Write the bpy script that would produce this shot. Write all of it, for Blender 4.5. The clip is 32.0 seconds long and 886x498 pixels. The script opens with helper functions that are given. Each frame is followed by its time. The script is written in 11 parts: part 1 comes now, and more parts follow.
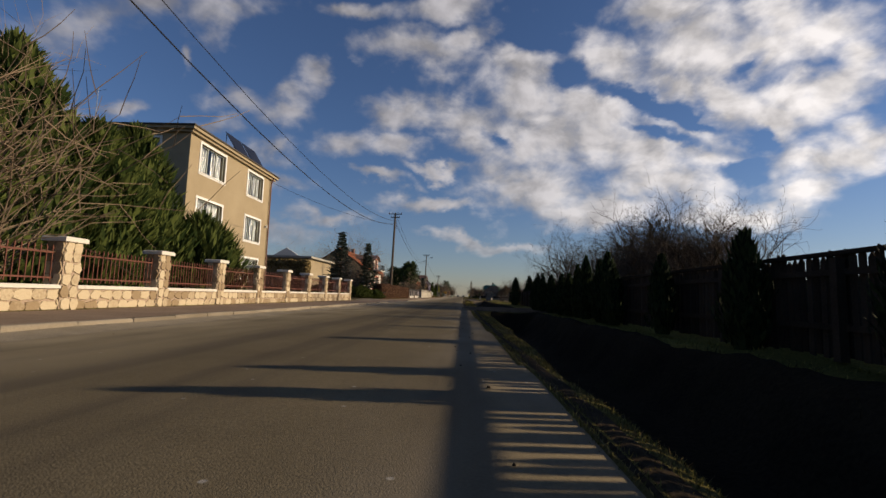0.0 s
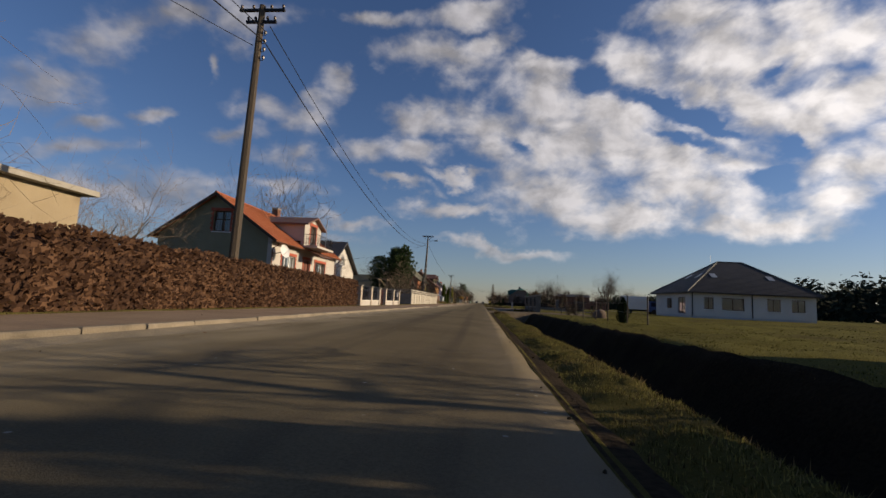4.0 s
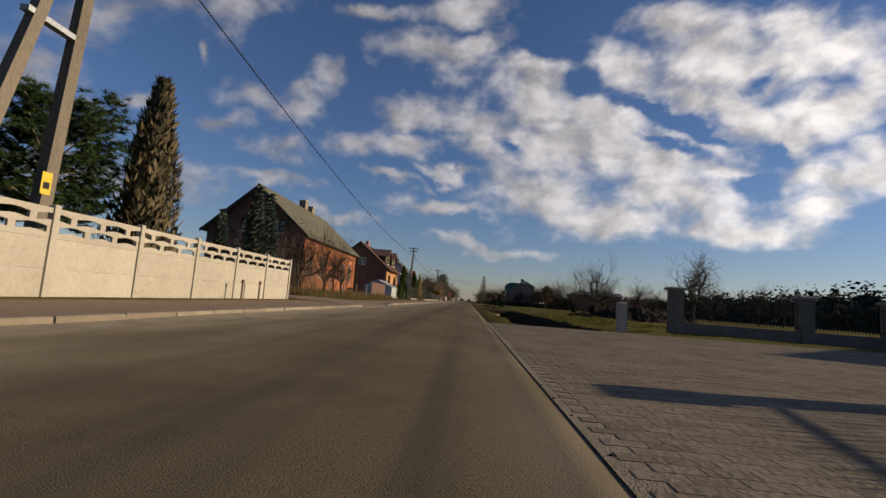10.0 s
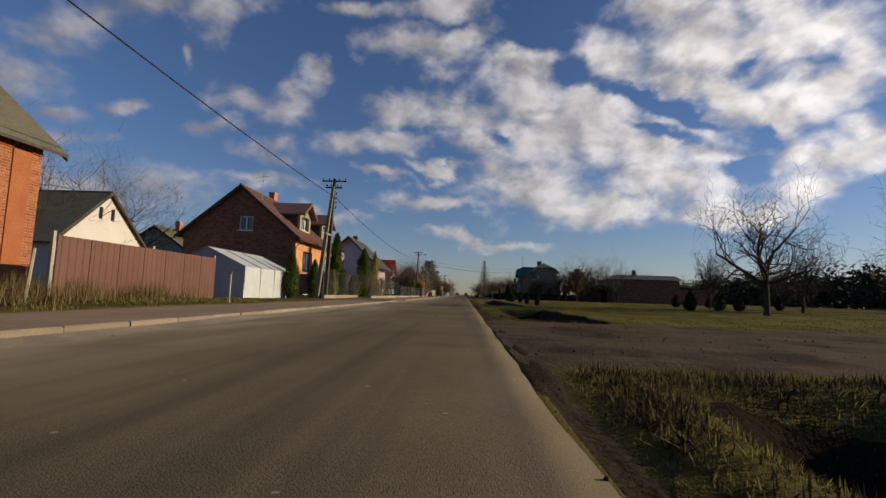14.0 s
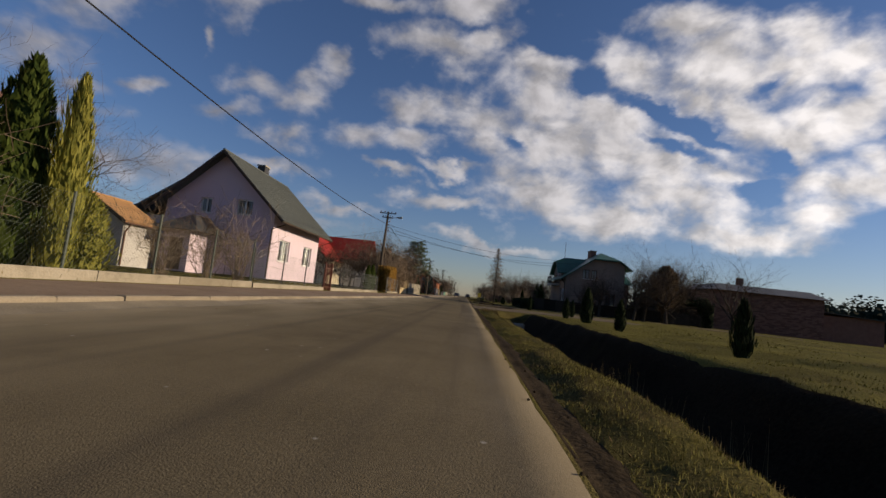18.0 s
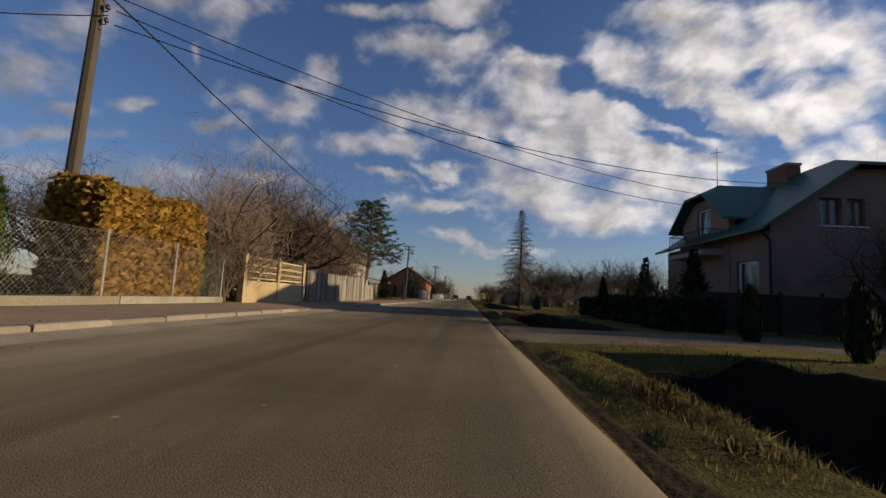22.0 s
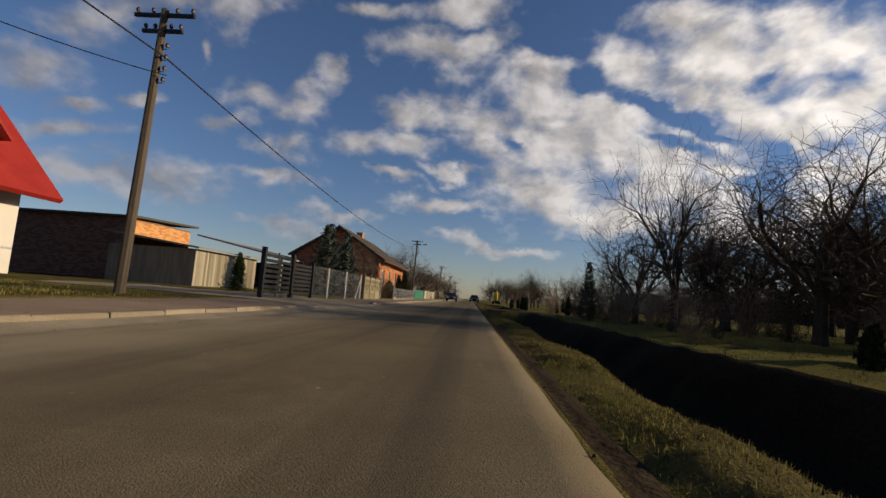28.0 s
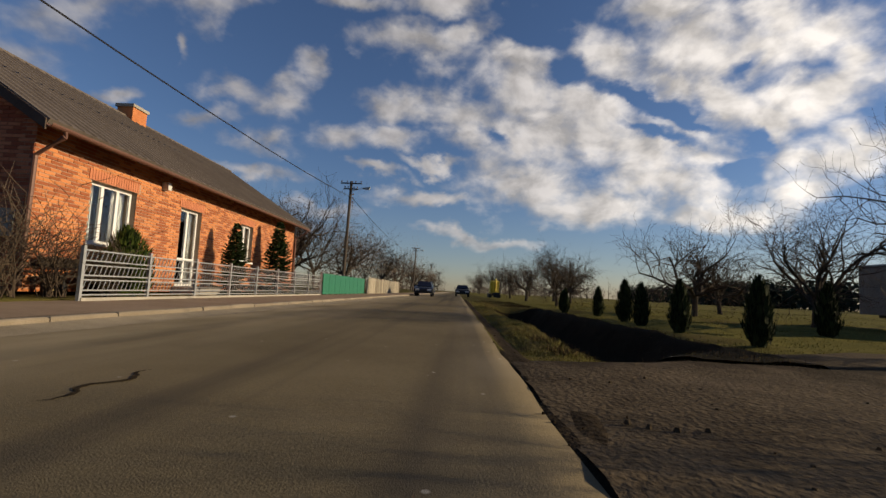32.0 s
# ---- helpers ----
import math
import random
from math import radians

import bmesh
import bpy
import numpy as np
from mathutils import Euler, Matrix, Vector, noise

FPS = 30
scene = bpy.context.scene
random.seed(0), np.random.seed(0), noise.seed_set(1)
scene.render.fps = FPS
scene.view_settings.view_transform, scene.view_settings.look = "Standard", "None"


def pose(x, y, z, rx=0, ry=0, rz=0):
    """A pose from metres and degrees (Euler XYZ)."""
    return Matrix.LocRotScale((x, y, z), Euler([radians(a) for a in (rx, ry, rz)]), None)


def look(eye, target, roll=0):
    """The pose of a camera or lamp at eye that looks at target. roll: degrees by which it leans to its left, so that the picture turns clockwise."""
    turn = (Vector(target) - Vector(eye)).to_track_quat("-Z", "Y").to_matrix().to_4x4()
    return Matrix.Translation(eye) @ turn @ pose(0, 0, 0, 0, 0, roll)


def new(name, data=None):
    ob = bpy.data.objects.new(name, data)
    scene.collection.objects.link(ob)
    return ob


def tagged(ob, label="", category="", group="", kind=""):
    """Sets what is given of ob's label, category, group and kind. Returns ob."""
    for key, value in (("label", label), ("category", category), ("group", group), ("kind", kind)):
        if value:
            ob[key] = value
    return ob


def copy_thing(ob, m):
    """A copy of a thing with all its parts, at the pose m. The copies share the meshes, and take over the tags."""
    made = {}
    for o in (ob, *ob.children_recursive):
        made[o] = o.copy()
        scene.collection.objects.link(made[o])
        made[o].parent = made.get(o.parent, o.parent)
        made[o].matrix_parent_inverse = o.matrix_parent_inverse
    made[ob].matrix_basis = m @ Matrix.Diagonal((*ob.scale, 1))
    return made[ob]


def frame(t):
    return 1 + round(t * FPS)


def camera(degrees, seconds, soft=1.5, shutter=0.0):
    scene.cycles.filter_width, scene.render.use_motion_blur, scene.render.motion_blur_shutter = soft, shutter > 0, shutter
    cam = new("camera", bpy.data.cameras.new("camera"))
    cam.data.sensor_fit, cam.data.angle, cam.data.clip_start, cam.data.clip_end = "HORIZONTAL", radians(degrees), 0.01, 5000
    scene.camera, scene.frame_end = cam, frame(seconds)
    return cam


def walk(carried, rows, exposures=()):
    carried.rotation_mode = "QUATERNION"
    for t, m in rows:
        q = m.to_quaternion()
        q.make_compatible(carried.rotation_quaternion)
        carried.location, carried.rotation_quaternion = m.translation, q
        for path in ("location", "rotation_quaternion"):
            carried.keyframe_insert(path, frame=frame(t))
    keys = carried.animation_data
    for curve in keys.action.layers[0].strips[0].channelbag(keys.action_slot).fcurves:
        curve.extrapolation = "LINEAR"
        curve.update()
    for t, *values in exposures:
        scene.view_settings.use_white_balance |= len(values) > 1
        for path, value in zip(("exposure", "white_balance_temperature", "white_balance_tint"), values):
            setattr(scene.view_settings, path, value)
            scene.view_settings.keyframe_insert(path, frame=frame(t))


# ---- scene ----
cam = camera(87.43, 32.0)
# seconds, x, y, yaw, pitch, roll
ROWS = [
    (0.0, 1.00, 0.27, 2.68, 5.78, -1.91),
    (0.5, 0.91, 4.99, 3.39, 5.91, -3.90),
    (1.0, 0.87, 9.67, 2.17, 5.39, -3.69),
    (1.5, 0.81, 14.36, 2.99, 5.79, -2.74),
    (2.0, 0.78, 19.16, 3.89, 6.05, -4.86),
    (2.5, 0.65, 23.85, 3.11, 5.72, -3.25),
    (3.0, 0.52, 28.54, 3.11, 5.84, -3.21),
    (3.5, 0.50, 33.34, 5.08, 6.50, -2.68),
    (5.5, 0.33, 52.98, 4.19, 5.94, -3.60),
    (6.0, 0.33, 57.79, 3.32, 5.97, -3.92),
    (6.5, 0.30, 62.47, 2.34, 6.38, -3.15),
    (7.0, 0.27, 67.10, 3.05, 5.95, -3.51),
    (7.5, 0.31, 71.67, 3.75, 6.13, -4.68),
    (8.0, 0.37, 76.13, 3.77, 5.78, -3.21),
    (8.5, 0.37, 80.48, 3.19, 6.67, -2.32),
    (9.0, 0.33, 84.86, 3.81, 6.17, -4.49),
    (9.5, 0.32, 89.16, 4.21, 6.36, -2.38),
    (10.0, 0.32, 93.43, 3.49, 6.12, -4.33),
    (10.5, 0.26, 97.67, 3.51, 6.50, -1.94),
    (11.0, 0.21, 102.05, 3.50, 5.72, -3.09),
    (11.5, 0.31, 106.76, 2.68, 5.85, -1.82),
    (12.0, 0.42, 111.60, 1.78, 5.81, -0.04),
    (12.5, 0.42, 116.47, 2.84, 6.14, -2.66),
    (13.0, 0.43, 121.19, 3.60, 5.87, -3.23),
    (13.5, 0.43, 125.64, 1.52, 6.51, -3.25),
    (14.0, 0.46, 130.11, 2.83, 5.58, -1.83),
    (14.5, 0.50, 134.48, 3.39, 5.60, -2.79),
    (16.5, 0.44, 151.47, 2.73, 5.65, -1.30),
    (17.0, 0.42, 155.98, 1.38, 5.75, -1.82),
    (17.5, 0.45, 160.61, 1.64, 5.97, -2.73),
    (18.0, 0.47, 165.23, 3.44, 5.48, -6.31),
    (18.5, 0.43, 169.78, 4.77, 5.81, -5.06),
    (19.0, 0.39, 174.16, 3.69, 5.91, -1.64),
    (19.5, 0.32, 178.53, 4.30, 5.81, -2.97),
    (20.0, 0.26, 182.89, 4.54, 6.09, -3.29),
    (20.5, 0.27, 187.04, 2.93, 5.72, -0.48),
    (21.0, 0.27, 191.06, 3.40, 5.88, -2.77),
    (21.5, 0.29, 194.90, 2.74, 6.09, -2.81),
    (22.0, 0.27, 198.70, 3.16, 5.93, -3.14),
    (22.5, 0.27, 202.57, 3.41, 5.96, -1.51),
    (23.0, 0.26, 206.47, 3.53, 5.88, -1.40),
    (23.5, 0.22, 210.36, 1.85, 6.24, -2.85),
    (24.0, 0.23, 214.41, 3.06, 5.64, -1.34),
    (24.5, 0.11, 218.42, 3.17, 6.08, -1.89),
    (26.5, 0.34, 235.34, 2.59, 6.02, -1.88),
    (27.0, 0.38, 239.57, 2.04, 6.24, -2.98),
    (27.5, 0.40, 243.67, 3.28, 5.95, -2.90),
    (28.0, 0.41, 247.66, 3.87, 5.91, -4.31),
    (28.5, 0.44, 251.78, 3.06, 5.98, -2.88),
    (29.0, 0.47, 255.92, 3.72, 6.00, -3.42),
    (29.5, 0.41, 260.01, 3.99, 5.98, -3.20),
    (30.0, 0.36, 264.03, 3.70, 6.08, -3.22),
    (30.5, 0.31, 267.85, 2.14, 6.32, -1.63),
    (31.0, 0.32, 271.53, 2.01, 6.11, -2.06),
    (31.5, 0.39, 274.87, 2.16, 5.67, -4.32),
    (32.0, 0.46, 278.14, 2.03, 5.15, -2.83),
]
CAM_H = 0.595
walk(cam, [(t, pose(x, y, CAM_H, 90 + p, 0, w) @ pose(0, 0, 0, 0, 0, -r)) for t, x, y, w, p, r in ROWS], [(0.0, 0.12, 6850, 13), (5.0, 0.14, 6850, 13), (22.0, 0.15, 6850, 13), (26.0, 0.17, 7100, 12), (32.0, 0.22, 7200, 11)])

# ---- light: a low sun from the right of the road, broken cloud ----
# banks and gaps of cloud ahead: across and up from the road's direction (tangents), half widths, tilt in degrees
CLOUDS_SUNWARD = [(0.302, 0.542, 0.104, 0.059, -23), (0.503, 0.58, 0.134, 0.076, 12), (0.552, 0.445, 0.128, 0.055, -33), (0.777, 0.617, 0.134, 0.067, 17), (0.797, 0.464, 0.122, 0.044, 27), (0.772, 0.321, 0.14, 0.051, 14), (0.728, 0.235, 0.073, 0.032, 12), (0.44, 0.477, 0.061, 0.043, -28), (0.634, 0.567, 0.085, 0.055, 2), (0.42, 0.648, 0.11, 0.049, 2), (0.848, 0.552, 0.049, 0.049, 2), (0.643, 0.382, 0.055, 0.024, -18), (0.855, 0.383, 0.073, 0.034, 12), (0.684, 0.644, 0.098, 0.044, 2), (0.572, 0.191, 0.146, 0.027, 6), (0.70, 0.45, 0.085, 0.05, 10), (0.66, 0.40, 0.07, 0.04, -10)]
CLOUDS_AHEAD = [(-0.015, 0.391, 0.098, 0.055, -18), (0.11, 0.477, 0.091, 0.061, -28), (0.178, 0.36, 0.134, 0.073, -8), (0.342, 0.323, 0.171, 0.08, -13), (0.519, 0.319, 0.104, 0.046, -13), (0.136, 0.239, 0.11, 0.051, -3), (0.304, 0.196, 0.146, 0.032, 2), (0.435, 0.256, 0.122, 0.044, 2), (-0.128, 0.558, 0.116, 0.039, -3), (-0.012, 0.582, 0.067, 0.024, 12), (0.109, 0.527, 0.073, 0.034, -8), (-0.046, 0.656, 0.079, 0.032, 2), (-0.142, 0.404, 0.073, 0.039, -8), (0.258, 0.425, 0.098, 0.049, -23), (-0.146, 0.329, 0.044, 0.022, -8), (-0.056, 0.281, 0.055, 0.012, -3), (-0.085, 0.208, 0.091, 0.018, 2), (-0.187, 0.254, 0.059, 0.012, -3), (0.053, 0.117, 0.11, 0.012, -8)]
CLOUDS_AWAY = [(-0.924, 0.627, 0.134, 0.068, 12), (-1.066, 0.492, 0.11, 0.056, -8), (-0.574, 0.645, 0.116, 0.044, 7), (-0.525, 0.447, 0.073, 0.029, -10), (-0.403, 0.41, 0.067, 0.041, -13), (-0.352, 0.491, 0.049, 0.032, -18), (-0.278, 0.328, 0.073, 0.028, 14), (-0.463, 0.316, 0.067, 0.027, -6), (-0.677, 0.547, 0.012, 0.029, 2), (-0.598, 0.374, 0.067, 0.02, 7), (-0.298, 0.173, 0.079, 0.015, 2), (-0.814, 0.429, 0.049, 0.013, 2), (-1.023, 0.322, 0.134, 0.024, 5), (-0.976, 0.397, 0.067, 0.017, 2), (-0.886, 0.225, 0.28, 0.041, -1), (-0.398, 0.136, 0.134, 0.017, -2), (-0.27, 0.656, 0.061, 0.017, 2), (-0.47, 0.237, 0.085, 0.017, -3), (-0.765, 0.668, 0.085, 0.032, 2)]
CLOUD_GAPS = [(0.153, 0.583, 0.067, 0.049, 2), (0.209, 0.503, 0.037, 0.032, -38), (0.362, 0.453, 0.073, 0.016, -20), (0.456, 0.397, 0.061, 0.012, -18), (0.653, 0.336, 0.030, 0.024, 2), (0.593, 0.276, 0.049, 0.015, 2), (-0.288, 0.477, 0.03, 0.037, 2), (0.597, 0.541, 0.049, 0.017, 32), (0.061, 0.346, 0.049, 0.015, -28), (0.426, 0.362, 0.073, 0.012, -13), (-0.452, 0.56, 0.073, 0.073, 2)]
SUN_EL, SUN_AZ = 16.3, 6.0   # degrees above the horizon; degrees from +x towards +y


world = bpy.data.worlds.new("sky")
scene.world = world
world.use_nodes = True
wt = world.node_tree
wt.nodes.clear()
w_out = wt.nodes.new("ShaderNodeOutputWorld")
w_bg = wt.nodes.new("ShaderNodeBackground")
w_sky = wt.nodes.new("ShaderNodeTexSky")
w_sky.sky_type = "NISHITA"
w_sky.sun_disc = False
w_sky.sun_elevation = radians(SUN_EL)
w_sky.sun_rotation = radians(90 - SUN_AZ)
w_sky.altitude = 100
w_sky.air_density, w_sky.dust_density, w_sky.ozone_density = 1.0, 0.35, 3.5
w_co = wt.nodes.new("ShaderNodeTexCoord")
w_sep = wt.nodes.new("ShaderNodeSeparateXYZ")
wt.links.new(w_co.outputs["Generated"], w_sep.inputs[0])


def wmath(op, a, b=None, c=None, clamp=False):
    n = wt.nodes.new("ShaderNodeMath")
    n.operation, n.use_clamp = op, clamp
    for i, value in enumerate((a, b, c)):
        if value is None:
            continue
        if isinstance(value, (int, float)):
            n.inputs[i].default_value = value
        else:
            wt.links.new(value, n.inputs[i])
    return n.outputs[0]


def wvec(op, a, b=None, scale=None):
    n = wt.nodes.new("ShaderNodeVectorMath")
    n.operation = op
    for i, value in enumerate((a, b)):
        if value is None:
            continue
        if isinstance(value, tuple):
            n.inputs[i].default_value = value
        else:
            wt.links.new(value, n.inputs[i])
    if scale is not None:
        n.inputs["Scale"].default_value = scale
    return n.outputs[1] if op in ("DOT_PRODUCT", "LENGTH") else n.outputs[0]


def wjoin(x, y, z=0.0):
    n = wt.nodes.new("ShaderNodeCombineXYZ")
    for i, value in enumerate((x, y, z)):
        if isinstance(value, (int, float)):
            n.inputs[i].default_value = value
        else:
            wt.links.new(value, n.inputs[i])
    return n.outputs[0]


def wrange(value, a, b, lo=0.0, hi=1.0, soft=True):
    n = wt.nodes.new("ShaderNodeMapRange")
    n.interpolation_type = "SMOOTHSTEP" if soft else "LINEAR"
    n.inputs["From Min"].default_value, n.inputs["From Max"].default_value = a, b
    n.inputs["To Min"].default_value, n.inputs["To Max"].default_value = lo, hi
    wt.links.new(value, n.inputs["Value"])
    return n.outputs[0]


def wnoise(vector, scale, detail, rough, distortion=0.0, colour=False):
    n = wt.nodes.new("ShaderNodeTexNoise")
    n.inputs["Scale"].default_value = scale
    n.inputs["Detail"].default_value = detail
    n.inputs["Roughness"].default_value = rough
    n.inputs["Distortion"].default_value = distortion
    wt.links.new(vector, n.inputs["Vector"])
    return n.outputs["Color" if colour else "Fac"]


# the heaps stand up in the air, a little flattened
w_layer = wvec("MULTIPLY", w_co.outputs["Generated"], (1.45, 1.45, 2.1))
# across and up from the road's direction, with the edges of the banks broken up
w_fwd = wmath("MAXIMUM", w_sep.outputs[1], 0.15)
w_flat = wjoin(wmath("DIVIDE", w_sep.outputs[0], w_fwd), wmath("DIVIDE", w_sep.outputs[2], w_fwd))
w_warp = wvec("SCALE", wvec("SUBTRACT", wnoise(w_layer, 4.2, 5.0, 0.56, 0.0, True), (0.5, 0.5, 0.5)), scale=0.17)
w_flat = wvec("MULTIPLY", wvec("ADD", w_flat, w_warp), (1.0, 1.0, 0.0))


def cloud_bank(a, b, ra, rb, tilt):
    """1 in the middle of a bank, 0 at its rim."""
    n = wt.nodes.new("ShaderNodeMapping")
    n.vector_type = "TEXTURE"
    n.inputs["Location"].default_value = (a, b, 0)
    n.inputs["Rotation"].default_value = (0, 0, radians(tilt))
    n.inputs["Scale"].default_value = (ra * 1.5, rb * 1.55, 1)
    wt.links.new(w_flat, n.inputs["Vector"])
    return wmath("SUBTRACT", 1.0, wvec("LENGTH", n.outputs[0]))


def banks_of(rows):
    total = cloud_bank(*rows[0])
    for row in rows[1:]:
        total = wmath("SMOOTH_MAX", total, cloud_bank(*row), 0.18)
    return wmath("MAXIMUM", total, -0.6)


w_thin = banks_of(CLOUDS_AWAY)
w_cover = wmath("SMOOTH_MAX", banks_of(CLOUDS_SUNWARD + CLOUDS_AHEAD), wmath("MULTIPLY_ADD", w_thin, 0.8, -0.05), 0.1)
w_cover = wmath("SUBTRACT", w_cover, wmath("MULTIPLY", wmath("MAXIMUM", banks_of(CLOUD_GAPS), 0.0), 0.75))
# to the sides and behind, the same broken layer goes on by chance, thinning out behind the road's start
w_side = wmath("MULTIPLY_ADD", wnoise(w_layer, 1.6, 3.0, 0.5), 3.0, -1.55)
w_front = wrange(w_sep.outputs[1], 0.30, 0.62)
w_cover = wmath("ADD", wmath("MULTIPLY", w_cover, w_front), wmath("MULTIPLY", wmath("SUBTRACT", w_side, wrange(w_sep.outputs[1], 0.2, -0.2, 0.0, 0.6)), wmath("SUBTRACT", 1.0, w_front)))
# heaps: rounded lumps over finer ones, lit from the sun's side
w_lump = wnoise(w_layer, 6.4, 5.0, 0.52, 0.25)
w_lump_sun = wnoise(wvec("ADD", w_layer, (0.04, -0.01, 0.02)), 6.4, 5.0, 0.52, 0.25)
w_cover = wmath("ADD", w_cover, wmath("MULTIPLY_ADD", w_lump, 1.3, -0.66))
w_cover = wmath("ADD", w_cover, wmath("MULTIPLY_ADD", wnoise(w_layer, 20.0, 4.0, 0.5, 0.2), 0.7, -0.35))
w_mask = wrange(w_cover, -0.12, 0.85)
w_puff = wrange(wmath("SUBTRACT", w_lump, w_lump_sun), -0.13, 0.13, 0.62, 1.2, False)
# thicker parts of a cloud are greyer below; towards the sun it glows
w_sunward = wmath("ADD", wmath("MULTIPLY", w_sep.outputs[0], math.cos(radians(SUN_AZ))), wmath("MULTIPLY", w_sep.outputs[1], math.sin(radians(SUN_AZ))))
w_glow = wmath("POWER", wmath("MAXIMUM", wmath("MULTIPLY_ADD", w_sunward, 0.5, 0.5), 0.0), 2.5)
w_cloudc = wt.nodes.new("ShaderNodeMix")
w_cloudc.data_type = "RGBA"
w_cloudc.inputs[6].default_value = (4.0, 4.1, 4.6, 1)
w_cloudc.inputs[7].default_value = (3.0, 3.1, 3.7, 1)
wt.links.new(wrange(w_cover, 0.45, 1.1), w_cloudc.inputs[0])
w_bright = wt.nodes.new("ShaderNodeMix")
w_bright.data_type = "RGBA"
w_bright.inputs[7].default_value = (16.4, 16.0, 15.5, 1)
wt.links.new(w_glow, w_bright.inputs[0])
wt.links.new(w_cloudc.outputs[2], w_bright.inputs[6])
w_mix = wt.nodes.new("ShaderNodeMix")
w_mix.data_type = "RGBA"
wt.links.new(wmath("MULTIPLY", w_mask, wmath("MULTIPLY", wmath("MULTIPLY_ADD", w_sep.outputs[2], 9.0, -0.25, True), 0.92)), w_mix.inputs[0])
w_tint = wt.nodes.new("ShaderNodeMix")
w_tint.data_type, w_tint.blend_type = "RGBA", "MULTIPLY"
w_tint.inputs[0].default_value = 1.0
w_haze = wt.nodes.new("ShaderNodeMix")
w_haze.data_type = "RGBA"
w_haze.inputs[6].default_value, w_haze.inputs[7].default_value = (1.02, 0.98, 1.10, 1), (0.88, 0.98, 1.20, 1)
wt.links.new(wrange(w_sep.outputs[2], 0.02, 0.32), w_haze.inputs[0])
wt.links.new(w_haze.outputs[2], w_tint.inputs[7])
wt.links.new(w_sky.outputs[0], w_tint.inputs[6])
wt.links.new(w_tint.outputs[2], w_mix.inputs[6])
w_heap = wt.nodes.new("ShaderNodeVectorMath")
w_heap.operation = "SCALE"
wt.links.new(w_bright.outputs[2], w_heap.inputs[0])
wt.links.new(w_puff, w_heap.inputs["Scale"])
wt.links.new(w_heap.outputs[0], w_mix.inputs[7])
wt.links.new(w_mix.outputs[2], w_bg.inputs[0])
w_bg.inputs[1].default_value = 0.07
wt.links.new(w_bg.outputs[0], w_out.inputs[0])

sun_data = bpy.data.lights.new("sun", "SUN")
sun_data.energy, sun_data.angle, sun_data.color = 4.8, radians(0.45), (1.0, 0.83, 0.59)
sun = new("sun", sun_data)
sun_dir = Vector((math.cos(radians(SUN_EL)) * math.cos(radians(SUN_AZ)), math.cos(radians(SUN_EL)) * math.sin(radians(SUN_AZ)), math.sin(radians(SUN_EL))))
sun.matrix_world = look(sun_dir * 200, (0, 0, 0))
sun.location = (60, 140, 60)
scene.view_settings.exposure = 0.0

# ---- materials ----
BASE_TONE = 0.87   # all base colours scaled down, so shade is deeper under the stronger sun


